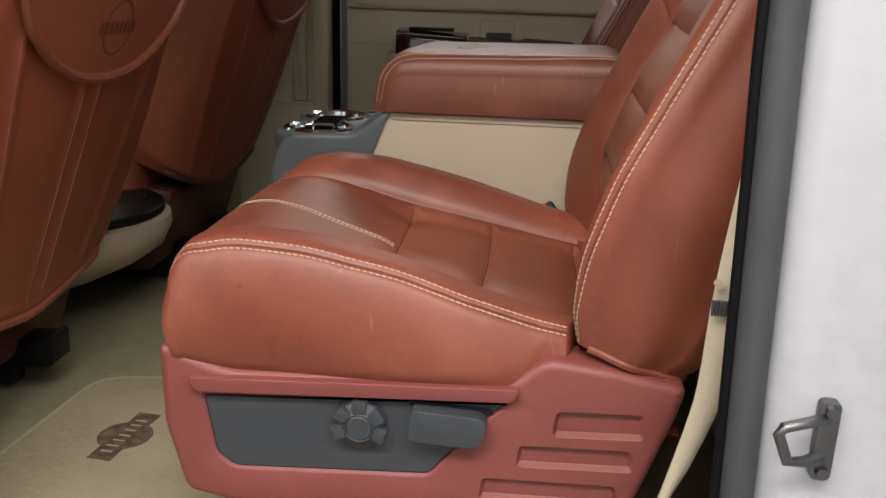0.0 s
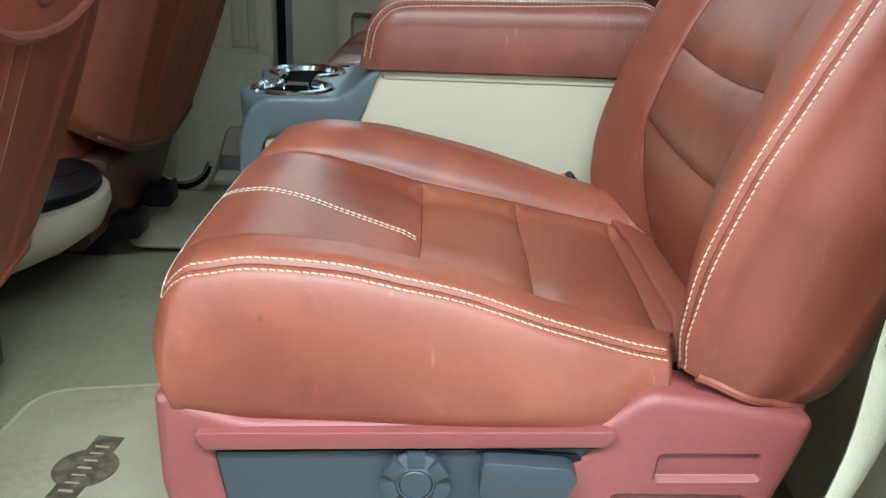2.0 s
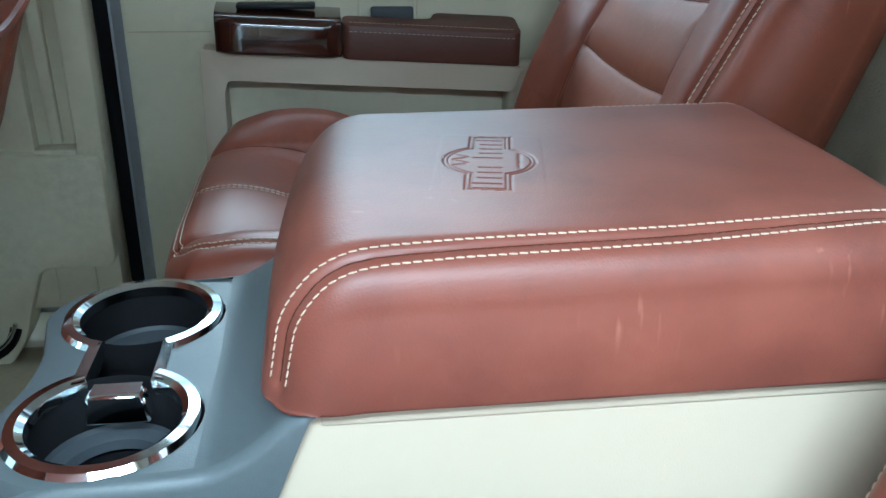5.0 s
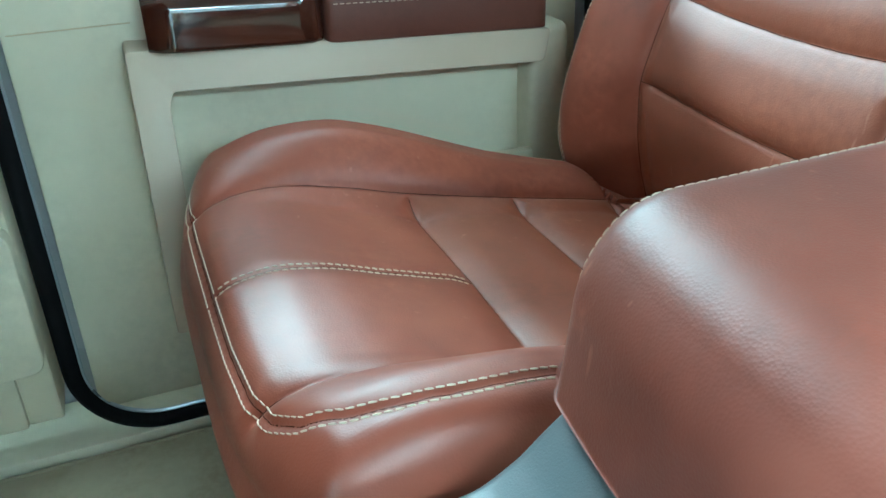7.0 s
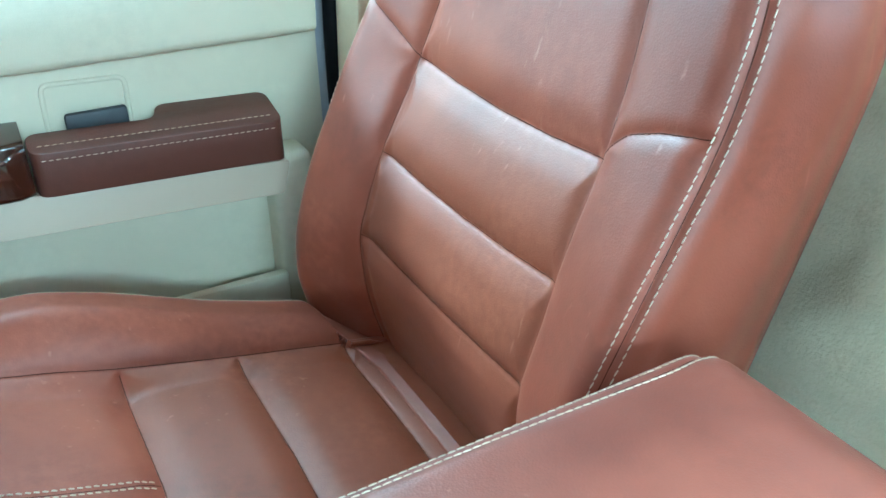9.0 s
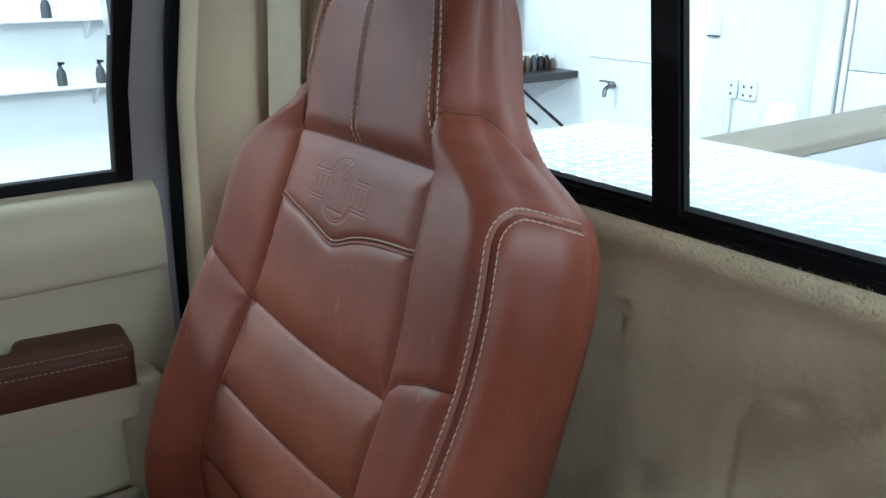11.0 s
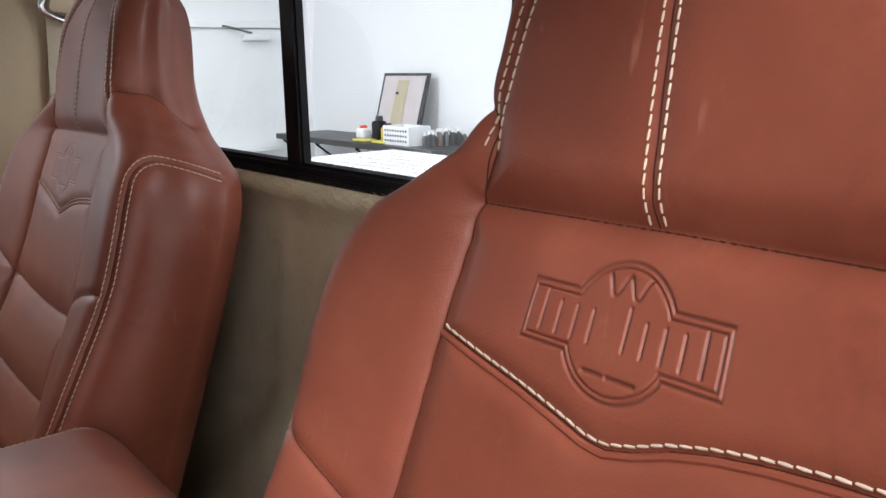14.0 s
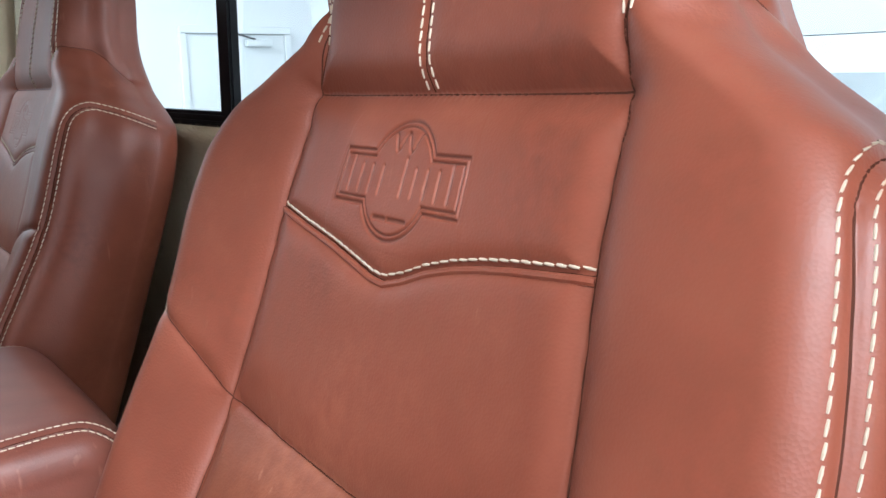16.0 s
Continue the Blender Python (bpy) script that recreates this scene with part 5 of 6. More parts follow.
def far_door():
    d = thing("door_1", (0.0, 0.86, 0.0), "tan plastic rear door trim with leather and burl armrest, closed", "car door", kind="structure")
    # upper trim with rounded top rear corner
    top = rounded([(-0.358, 0.004), (-0.358, 0.735), (0.338, 0.722), (0.340, 0.004)], 0.03)
    part("door_skin", prism(top, 0.865, 0.90, "y", 0.006, 2), TRIM, d)
    part("outer_panel", rbox(-0.325, 0.325, 0.902, 0.945, -0.25, 0.715, 0.01, 2), PAINT, d)
    part("upper_roll", prism(rounded([(0.838, 0.60), (0.835, 0.66), (0.85, 0.712), (0.88, 0.725), (0.90, 0.60)], 0.015), -0.35, 0.330, "x", 0.008, 3), TRIM, d)
    part("panel_joint", rbox(-0.352, -0.225, 0.8635, 0.870, 0.508, 0.5095, 0.0003, 1), PILLAR, d)
    # frame round the map pocket
    rail = prism(rounded([(-0.238, 0.490), (-0.243, 0.15), (-0.205, 0.15), (-0.203, 0.43), (-0.197, 0.446), (0.250, 0.424), (0.266, 0.460)], 0.006), 0.782, 0.87, "y", 0.006, 3)
    for v in rail.verts:
        if v.co.y < 0.83 and v.co.z > 0.40:
            v.co.y += 0.42 * (v.co.z - 0.42)
    part("pocket_frame", rail, BEIGE, d, "cream rail under the armrest")
    part("pocket_end", rbox(0.245, 0.30, 0.81, 0.87, 0.12, 0.462, 0.012, 3), TRIM, d)
    part("pocket_back", rbox(-0.205, 0.25, 0.850, 0.868, 0.12, 0.45, 0.002, 1), TRIM, d)
    part("pocket_lip", rbox(-0.20, 0.25, 0.805, 0.822, 0.12, 0.30, 0.006, 2), TRIM, d)
    # armrest: burl front, leather rear with a hand well
    def rest(x0, x1, mat, name, label):
        n = 14
        bm = bmesh.new()
        rings = []
        for k in range(n):
            t = k / (n - 1)
            x = x0 + (x1 - x0) * t
            drop = 0.024 * (x + 0.21) / 0.47
            end = min(1, min(k, n - 1 - k) / 1.2)
            yf = 0.795 + (1 - end) * 0.012
            sec = rounded([(yf, 0.486 - drop), (yf + 0.002, 0.535 - drop), (yf + 0.012, 0.546 - drop), (0.868, 0.556 - drop), (0.868, 0.486 - drop)], 0.007, 4)
            rings.append([bm.verts.new((x, a, b)) for a, b in sec])
        for a, b in zip(rings, rings[1:]):
            for k in range(len(a)):
                bm.faces.new((a[k], a[(k + 1) % len(a)], b[(k + 1) % len(a)], b[k]))
        bm.faces.new(rings[0])
        bm.faces.new(rings[-1][::-1])
        return part(name, bm, mat, d, label)

    wood = rest(-0.213, -0.022, WOOD, "burl_trim", "glossy dark burl wood armrest front")
    part("switch_bezel", rbox(-0.18, -0.06, 0.815, 0.85, 0.549, 0.557, 0.003, 2), BLACK, wood)
    plan = rounded([(-0.020, 0.797), (0.262, 0.797), (0.262, 0.866), (0.128, 0.866), (0.120, 0.838), (-0.020, 0.838)], 0.015, 6)
    bm = prism(plan, 0.4862, 0.554, "z", 0.010, 4)
    for v in bm.verts:
        if v.co.z > 0.53:
            v.co.z -= 0.24 * (0.866 - v.co.y)
        v.co.z -= 0.024 * (v.co.x + 0.21) / 0.47
    pad = part("armrest_pad", bm, LEATHER_DARK, d, "dark brown leather armrest pad with a hand notch")
    well = part("hand_well", rbox(-0.018, 0.121, 0.839, 0.866, 0.49, 0.521, 0.002, 1), BLACK, pad, "black hand well")
    part("well_grip", rbox(0.026, 0.094, 0.842, 0.853, 0.522, 0.549, 0.004, 2), GREY_PLASTIC, well)
    rows = []
    for yy, zz in ((0.8115, 0.5408), (0.7966, 0.5290)):
        xs = np.arange(-0.01, 0.252, 0.0075)
        for x in xs:
            dr = 0.024 * (x + 0.21) / 0.47
            rows.append((np.array([x, yy, zz - dr]), np.array([x + 0.005, yy, zz - dr - 0.0001]), np.array([0, -0.9, 0.4]) / np.linalg.norm([0.9, 0.4]), 0.0, 0.00055, 0.0010))
    thread("pad_stitching", rows, pad)
    ring = rounded([(0.008, 0.520), (0.010, 0.580), (0.100, 0.576), (0.098, 0.515)], 0.010, 5)
    part("pull_handle", tube([(x, 0.866, z) for x, z in ring], 0.0035, 8, closed=True), TRIM, d, "tan pull handle surround")
    # window frame and glass
    part("window_seal", prism(rounded([(0.862, 0.724), (0.874, 0.738), (0.89, 0.738), (0.89, 0.724)], 0.003), -0.35, 0.30, "x"), RUBBER, d)
    poly = [(0.283, 0.72), (0.290, 0.84), (0.322, 1.07), (0.35, 1.27), (0.378, 1.27), (0.352, 1.07), (0.313, 0.84), (0.306, 0.72)]
    part("window_frame", prism(poly, 0.868, 0.895, "y", 0.004, 2), RUBBER, d)
    part("window_frame", rbox(-0.37, -0.34, 0.868, 0.895, 0.72, 1.27, 0.004, 2), RUBBER, d)
    part("window_frame", rbox(-0.37, 0.37, 0.868, 0.895, 1.245, 1.28, 0.004, 2), RUBBER, d)
    bm = bmesh.new()
    bm.faces.new([bm.verts.new(v) for v in ((-0.35, 0.882, 0.73), (0.295, 0.882, 0.73), (0.36, 0.882, 1.26), (-0.35, 0.882, 1.26))])
    g = part("pane", bm, GLASS, d, smooth=False)
    g.visible_shadow = False
    return d


far_door()
structure("sill_far", rbox(-0.60, 0.40, 0.79, 0.90, -0.09, 0.012, 0.008, 2), TRIM, "tan plastic door sill trim")
structure("sill_near", rbox(-0.60, 0.36, -0.88, -0.80, -0.09, 0.0, 0.008, 2), TRIM, "tan plastic door sill trim")


# near rear pillar, seal and painted quarter seen past the open door
def near_jamb():
    zs = np.linspace(-0.05, 1.25, 60)

    def sx(z):
        return float(smooth_interp(z, [-0.05, 0.26, 0.54, 0.66, 1.25], [0.372, 0.363, 0.354, 0.350, 0.43]))

    structure("weatherstrip_near", tube([(sx(z), -0.865, float(z)) for z in zs], 0.0135, 12), SEAL_GREY, "grey-black rubber seal round the open door")
    structure("seal_lip_near", tube([(sx(z) - 0.014, -0.856, float(z)) for z in zs], 0.006, 8), RUBBER, "black seal lip")
    # painted jamb: a stepped sweep from the seal out to the body side
    sec = [(0.012, -0.86), (0.020, -0.875), (0.030, -0.880), (0.085, -0.885), (0.100, -0.893), (0.108, -0.91), (0.118, -0.95), (0.135, -0.985), (0.17, -1.0), (0.32, -1.005)]
    bm = bmesh.new()
    rings = []
    for z in zs:
        rings.append([bm.verts.new((sx(z) + dx + (0.03 * ease(np.array((0.62 - z) / 0.3)).item() if k > 3 else 0), y - (0.01 if 0.36 < z < 0.52 and k > 5 else 0), z)) for k, (dx, y) in enumerate(sec)])
    for a, b in zip(rings, rings[1:]):
        for k in range(len(sec) - 1):
            bm.faces.new((a[k], a[k + 1], b[k + 1], b[k]))
    structure("jamb_near", bm, PAINT, "white painted door jamb and rear quarter of the cab")
    structure("body_side_near", rbox(0.62, 0.66, -1.0, -0.80, -0.4, 1.3, 0.01, 2), PAINT, "white painted cab corner")
    st = thing("door_striker", (0.425, -0.90, 0.32), "dark steel door striker loop on the white jamb", "striker")
    part("striker_plate", prism(rounded([(0.408, 0.300), (0.408, 0.368), (0.424, 0.368), (0.424, 0.300)], 0.006), -0.892, -0.882, "y", 0.002, 2), DULL_METAL, st)
    part("striker_loop", tube([(0.416, -0.888, 0.353), (0.398, -0.902, 0.355), (0.378, -0.908, 0.352), (0.375, -0.908, 0.346), (0.384, -0.908, 0.324), (0.398, -0.902, 0.321), (0.416, -0.888, 0.322)], 0.0045, 10), DULL_METAL, st)
    for z in (0.308, 0.361):
        part("bolt", cylinder((0.416, -0.890, z), (0.416, -0.897, z), 0.005, 8), DULL_METAL, st)


near_jamb()


def belt(name_label, pts, half, up):
    b = thing("seat_belt", pts[-1], name_label, "seat belt", "rear seat belts")
    ob = part("webbing", tube(pts, 0, flat=(half, 0.0009, up)), WEB, b)
    return b


near_belt = thing("seat_belt", (0.305, -0.75, 0.0), "tan seat belt webbing hanging loose beside the seat", "seat belt", "rear seat belts")


def near_webbing():
    zs = np.linspace(1.0, 0.0, 90)
    mid = smooth_interp(zs, [0.0, 0.08, 0.19, 0.24, 0.325, 0.40, 0.55, 0.70, 1.0], [0.285, 0.295, 0.3155, 0.331, 0.350, 0.354, 0.370, 0.386, 0.40])
    half = smooth_interp(zs, [0.0, 0.12, 0.19, 0.24, 0.325, 0.40, 0.60, 1.0], [0.0035, 0.0035, 0.005, 0.009, 0.012, 0.0125, 0.015, 0.018])
    turn = smooth_interp(zs, [0.0, 0.10, 0.25, 0.42, 1.0], [1.2, 0.9, 0.1, -0.5, -0.5])
    bm = bmesh.new()
    rings = []
    for z, x, hh, a in zip(zs, mid, half, turn):
        y = -0.785 + 0.035 * max(0, 0.15 - z) / 0.15
        row = []
        for t in np.linspace(-1, 1, 9):
            bow = 0.006 * (1 - t * t) * (1 - hh / 0.024)
            row.append((x + t * hh, y + t * hh * 0.6 * math.sin(a) - bow - 0.0005 * (round(t * 4) % 2), z))
        rings.append([bm.verts.new(p) for p in row] + [bm.verts.new((p[0], p[1] + 0.0014, p[2])) for p in row[::-1]])
    for a, b in zip(rings, rings[1:]):
        for k in range(18):
            bm.faces.new((a[k], a[(k + 1) % 18], b[(k + 1) % 18], b[k]))
    part("webbing", bm, WEB, near_belt)
    for k in range(9):
        part("stop_thread", rbox(0.339 + k * 0.0026, 0.3408 + k * 0.0026, -0.7965, -0.7925, 0.396, 0.410, 0.0004, 1), GREY_PLASTIC, near_belt)
    part("stop_nub", cylinder((0.3430, -0.788, 0.424), (0.3430, -0.796, 0.424), 0.0035, 10), BEIGE, near_belt)


near_webbing()
far_belt = belt("tan seat belt webbing from the pillar guide", [(0.49, 0.758, 1.0), (0.480, 0.757, 0.83), (0.468, 0.757, 0.62), (0.455, 0.757, 0.35)], 0.023, (0, -1, 0.1))


def belt_guide():
    g = thing("belt_guide", (0.50, 0.765, 1.0), "tan belt guide with a chrome ring on the pillar", "belt guide")
    part("cover", prism(rounded([(0.464, 0.986), (0.470, 1.008), (0.490, 1.032), (0.512, 1.034), (0.544, 1.000), (0.546, 0.982)], 0.010), 0.735, 0.772, "y", 0.006, 3), PILLAR, g)
    arc = [(0.503 + 0.044 * math.cos(t), 0.750, 0.994 + 0.022 * math.sin(t)) for t in np.linspace(0, 2 * math.pi, 40, endpoint=False)]
    part("ring", tube(arc, 0.0065, 10, closed=True), CHROME, g, "chrome ring")


belt_guide()


def buckle():
    b = thing("belt_buckle", (0.23, -0.165, 0.33), "black belt buckle with a red button between seat and console", "buckle")
    bm = rbox(-0.014, 0.014, -0.011, 0.011, -0.05, 0.035, 0.005, 2)
    m = Matrix.Translation((0.218, -0.168, 0.304)) @ Matrix.Rotation(radians(-38), 4, "Y")
    bmesh.ops.transform(bm, matrix=m, verts=bm.verts)
    part("housing", bm, BLACK, b)
    bm = rbox(-0.0125, 0.004, -0.009, 0.009, 0.030, 0.037, 0.002, 2)
    bmesh.ops.transform(bm, matrix=m, verts=bm.verts)
    part("release_button", bm, BUCKLE_RED, b, "red release button")
    part("stalk", tube([(0.245, -0.166, 0.28), (0.265, -0.166, 0.2), (0.27, -0.166, 0.0)], 0.007, 8), BLACK, b)


buckle()


# ---------------------------------------------------------------- front seats
def front_seat(y, dx, label, dz=0.0):
    s = thing("front_chair", (-0.7 + dx, y, 0), label, "car seat", "front bucket seats")

    def fn(U, S):
        half = smooth_interp(U, [0, 0.05, 0.3, 0.6, 0.8], [0.235, 0.262, 0.285, 0.27, 0.22])
        thick = 0.15 + 0 * U
        t = np.clip(S, -1, 1)
        w = half * (0.6 * np.sin(t * math.pi / 2) + 0.4 * t)
        k = np.clip((np.abs(w) - (half - 0.06)) / 0.06, 0, 1)
        f = -0.06 * (1 - np.sqrt(np.maximum(1 - k * k, 0))) + 0.016 * (1 - (w / half) ** 2)
        sd1, sd2 = np.clip(S - 1, 0, 1), np.clip(S - 4, 0, 1)
        q = np.clip(S - 3, -1, 1)
        W = np.where(S <= 1, w, np.where(S <= 2, half, np.where(S <= 4, -half * q, -half)))
        F = np.where(S <= 1, f, np.where(S <= 2, -0.06 - (thick - 0.06) * sd1, np.where(S <= 4, -thick, -thick + (thick - 0.06) * sd2)))
        lower = 0.055 * np.clip(np.abs(W) / 0.26, 0, 1) ** 1.3
        uu = U + lower * (1 - np.clip(U / 0.25, 0, 1))
        x = -0.592 + dx + 0.363 * uu + 0.932 * F
        z = 0.165 + dz + 0.932 * uu - 0.363 * F
        return np.stack([x, y + W, z], -1)

    sk = Skin(fn, np.linspace(0, 0.8, 120), np.r_[np.linspace(-1, 1, 120), np.linspace(1.04, 1.96, 14), np.linspace(2, 4, 20), np.linspace(4.04, 4.96, 14)], closed=True)
    for q in (-1, 1):
        sk.press([(0.03, q * 0.38), (0.3, q * 0.46), (0.78, q * 0.70)], 0.003, 0.003, 0.003, 0.012)
        sk.press([(0.03, q * 0.72), (0.3, q * 0.80), (0.78, q * 0.92)], 0.003, 0.003, 0.003, 0.012)
    for q in (-0.055, 0.055):
        sk.press([(0.0, q), (0.78, q)], 0.002, 0.0025, 0.001, 0.01)
    sk.press([(0.03, -0.98), (0.03, 0.0), (0.03, 0.98)], 0.003, 0.003, 0.003, 0.012)
    sk.done()
    b = sk.mesh("seat_back", LEATHER_FRONT, s, "worn brown leather seat back")
    rows = []
    for q in (-0.055, 0.055):
        rows += sk.stitches([[(0.0, q), (0.45, q)]], side=0.002)
    for q in (-1, 1):
        rows += sk.stitches([[(0.03, q * 0.38), (0.3, q * 0.46), (0.78, q * 0.70)]], side=-q * 0.004)
    thread("back_stitching", rows, b)
    pts = sk.at(np.full(50, 0.012), np.linspace(-0.97, 0.97, 50))
    part("hem", tube([tuple(v) for v in pts], 0.009, 8), LEATHER_FRONT if y < 0 else LEATHER_DARK, s, "rolled leather hem")
    # saddle flap of the map pocket
    fv, ff = [], []
    nx, ny = 60, 40
    edge_line = []
    for i in range(nx + 1):
        w = -0.24 + 0.48 * i / nx
        a = abs(w) / 0.24
        low = float(smooth_interp(a, [0, 0.22, 0.5, 0.8, 1.0], [0.402, 0.406, 0.426, 0.474, 0.56]))
        for j in range(ny + 1):
            u = low + (0.80 - low) * j / ny
            half = 0.27
            t = w / half
            f = 0.016 * (1 - t * t) + 0.012
            P = (-0.592 + dx + 0.363 * u + 0.932 * f, y + w, 0.165 + dz + 0.932 * u - 0.363 * f)
            fv.append(P)
            if j == 0:
                edge_line.append((P[0] + 0.002, P[1], P[2]))
    for i in range(nx):
        for j in range(ny):
            k = i * (ny + 1) + j
            ff.append((k, k + 1, k + ny + 2, k + ny + 1))
    flap = raw("pocket_flap", fv, ff, LEATHER_FRONT, s, "saddle-shaped leather pocket flap")
    part("flap_welt", tube(edge_line, 0.007, 8), LEATHER, flap, "rolled leather welt")
    # emblem on the flap
    ev, ef = [], []

    def on(w, u):
        f = 0.016 * (1 - (w / 0.27) ** 2) + 0.0135
        return (-0.592 + dx + 0.363 * u + 0.932 * f, y + w, 0.165 + dz + 0.932 * u - 0.363 * f)

    for r0, r1 in ((0.036, 0.040),):
        for k in range(40):
            a0, a1 = 2 * math.pi * k / 40, 2 * math.pi * (k + 1) / 40
            bse = len(ev)
            ev += [on(r0 * math.cos(a0), 0.475 + r0 * math.sin(a0)), on(r1 * math.cos(a0), 0.475 + r1 * math.sin(a0)), on(r1 * math.cos(a1), 0.475 + r1 * math.sin(a1)), on(r0 * math.cos(a1), 0.475 + r0 * math.sin(a1))]
            ef.append((bse, bse + 1, bse + 2, bse + 3))
    for x0 in np.arange(-0.05, 0.05, 0.013):
        bse = len(ev)
        ev += [on(x0, 0.466), on(x0 + 0.007, 0.466), on(x0 + 0.007, 0.484), on(x0, 0.484)]
        ef.append((bse, bse + 1, bse + 2, bse + 3))
    # flat strips on the flap; their darker colour stands in for pressed grooves
    raw("emblem", ev, ef, LEATHER_EMBOSS_SHADE, flap, "pressed emblem of plain bars in an oval", kind="stuff")
    part("seat_cushion", rbox(-1.15 + dx, -0.66 + dx, y - 0.26, y + 0.26, 0.16, 0.34, 0.05, 4), LEATHER_FRONT, s)
    part("lower_shield", prism(rounded([(-0.60 + dx, 0.23), (-0.66 + dx, 0.05), (-1.0 + dx, 0.05), (-1.0 + dx, 0.25)], 0.02), y - 0.22, y + 0.22, "y", 0.01, 2), LEATHER_DARK, s, "dark brown lower seat shield")
    for sy in (-1, 1):
        yy = y + sy * 0.10
        rail = part("seat_rail", rbox(-1.05 + dx, -0.67 + dx, yy - 0.018, yy + 0.018, 0.0, 0.050, 0.005, 2), BLACK, s, "black steel seat rail")
        part("rail_cap", prism(rounded([(-0.70 + dx, 0.04), (-0.596 + dx, 0.044), (-0.590 + dx, 0.050), (-0.588 + dx, 0.094), (-0.594 + dx, 0.100), (-0.600 + dx, 0.092), (-0.70 + dx, 0.085)], 0.006), yy - 0.026, yy + 0.026, "y", 0.003, 2), BLACK, rail)
    return s


front_seat(-0.375, 0.0, "worn brown leather front seat, seen from behind, with saddle flap pocket")
front_seat(0.40, 0.02, "brown leather front seat across the cab, seen from behind", 0.045)


def front_console():
    c = thing("front_console", (-0.9, 0, 0), "beige front console tail with a black cup tray", "console")
    n = 40
    poly = [(-0.73 + 0.20 * math.cos(t), 0.02 + 0.185 * math.sin(t)) for t in np.linspace(-math.pi / 2, math.pi / 2, n)]
    poly = poly + [(-1.3, 0.205), (-1.3, -0.165)]
    bm = bmesh.new()
    rings = []
    for k, z in ((0.60, 0.085), (0.82, 0.125), (0.95, 0.158), (1.0, 0.196), (0.995, 0.216), (0.95, 0.221)):
        rings.append([bm.verts.new((-0.9 + (x + 0.9) * k, 0.02 + (y - 0.02) * k, z)) for x, y in poly])
    for a, b in zip(rings, rings[1:]):
        for i in range(len(poly)):
            j = (i + 1) % len(poly)
            bm.faces.new((a[i], a[j], b[j], b[i]))
    bm.faces.new(rings[-1])
    part("body", bm, BEIGE, c, "beige rounded console tail")
    ins = [(-0.9 + (x + 0.9) * 0.965, 0.02 + (y - 0.02) * 0.965) for x, y in poly[:n]] + [(-1.0, 0.18), (-1.0, -0.14)]
    tray = part("cup_tray", prism(ins, 0.219, 0.238, "z", 0.006, 3), BLACK, c, "black plastic cup tray")
    for cy in (-0.055, 0.085):
        part("tray_ring", lathe([(0.038, 0.0), (0.040, 0.0012), (0.044, 0.0014), (0.047, 0.0)], (-0.64, cy, 0.238), "z", 30), BLACK, tray)
    return c


front_console()


# plain closing parts of the cab round the front seats
structure("wall_front", rbox(-1.95, -1.90, -0.86, 0.86, -0.09, 0.62, 0.01, 2), GREY_PLASTIC, "dark dashboard wall")
for s in (-1, 1):
    structure("door_front_panel", rbox(-1.88, -0.64, min(s * 0.84, s * 0.90), max(s * 0.84, s * 0.90), -0.06, 0.70, 0.01, 2), TRIM, "tan front door trim, closed")
# unseen panes, added with a tint to hold back light on the front seats
for s in (-1, 1):
    structure("window_front_side", prism([(-1.86, 0.702), (-0.625, 0.702), (-0.625, 1.328), (-1.46, 1.328)], min(s * 0.868, s * 0.872), max(s * 0.868, s * 0.872), "y"), TINTED, "front door glass out of view, tinted to dim the front")
structure("window_front", prism([(-1.925, 0.622), (-1.918, 0.622), (-1.478, 1.330), (-1.485, 1.330)], -0.84, 0.84, "y"), SCREEN, "clear windscreen")
structure("pillar_b_near", rbox(-0.62, -0.46, -0.88, -0.80, -0.06, 1.30, 0.012, 3), TRIM, "tan plastic pillar behind the front door")


def near_door():
    """The open rear door, swung out from its hinge at the pillar."""
    d = thing("door_2", (-0.42, -0.93, 0), "open rear door with cream trim and leather armrest", "car door", kind="structure")
    m = Matrix.Translation((-0.40, -0.93, 0)) @ Matrix.Rotation(radians(-65), 4, "Z")

    def put(name, bm, mat, label="", parent=None):
        bmesh.ops.transform(bm, matrix=m, verts=bm.verts)
        return part(name, bm, mat, parent or d, label)

    put("outer_panel", rbox(0.10, 0.86, -0.01, 0.03, -0.25, 0.70, 0.012, 2), PAINT)
    put("trim_panel", rbox(0.12, 0.84, 0.031, 0.085, 0.02, 0.69, 0.02, 3), TRIM, "tan door trim panel")
    put("armrest_front", prism(rounded([(0.318, 0.500), (0.322, 0.540), (0.337, 0.562), (0.54, 0.568), (0.54, 0.505)], 0.008), 0.086, 0.156, "y", 0.008, 3), LEATHER, "tan leather armrest front")
    put("armrest_pad", prism(rounded([(0.542, 0.503), (0.542, 0.568), (0.70, 0.571), (0.70, 0.506)], 0.010), 0.086, 0.156, "y", 0.010, 3), LEATHER_DARK, "dark leather armrest pad")
    put("pocket_frame", prism(rounded([(0.312, 0.498), (0.296, 0.10), (0.325, 0.10), (0.345, 0.452), (0.71, 0.458), (0.71, 0.503)], 0.006), 0.086, 0.154, "y", 0.006, 3), BEIGE, "cream rail under the armrest")
    put("pocket_lip", rbox(0.34, 0.71, 0.12, 0.135, 0.10, 0.27, 0.006, 2), TRIM)


near_door()


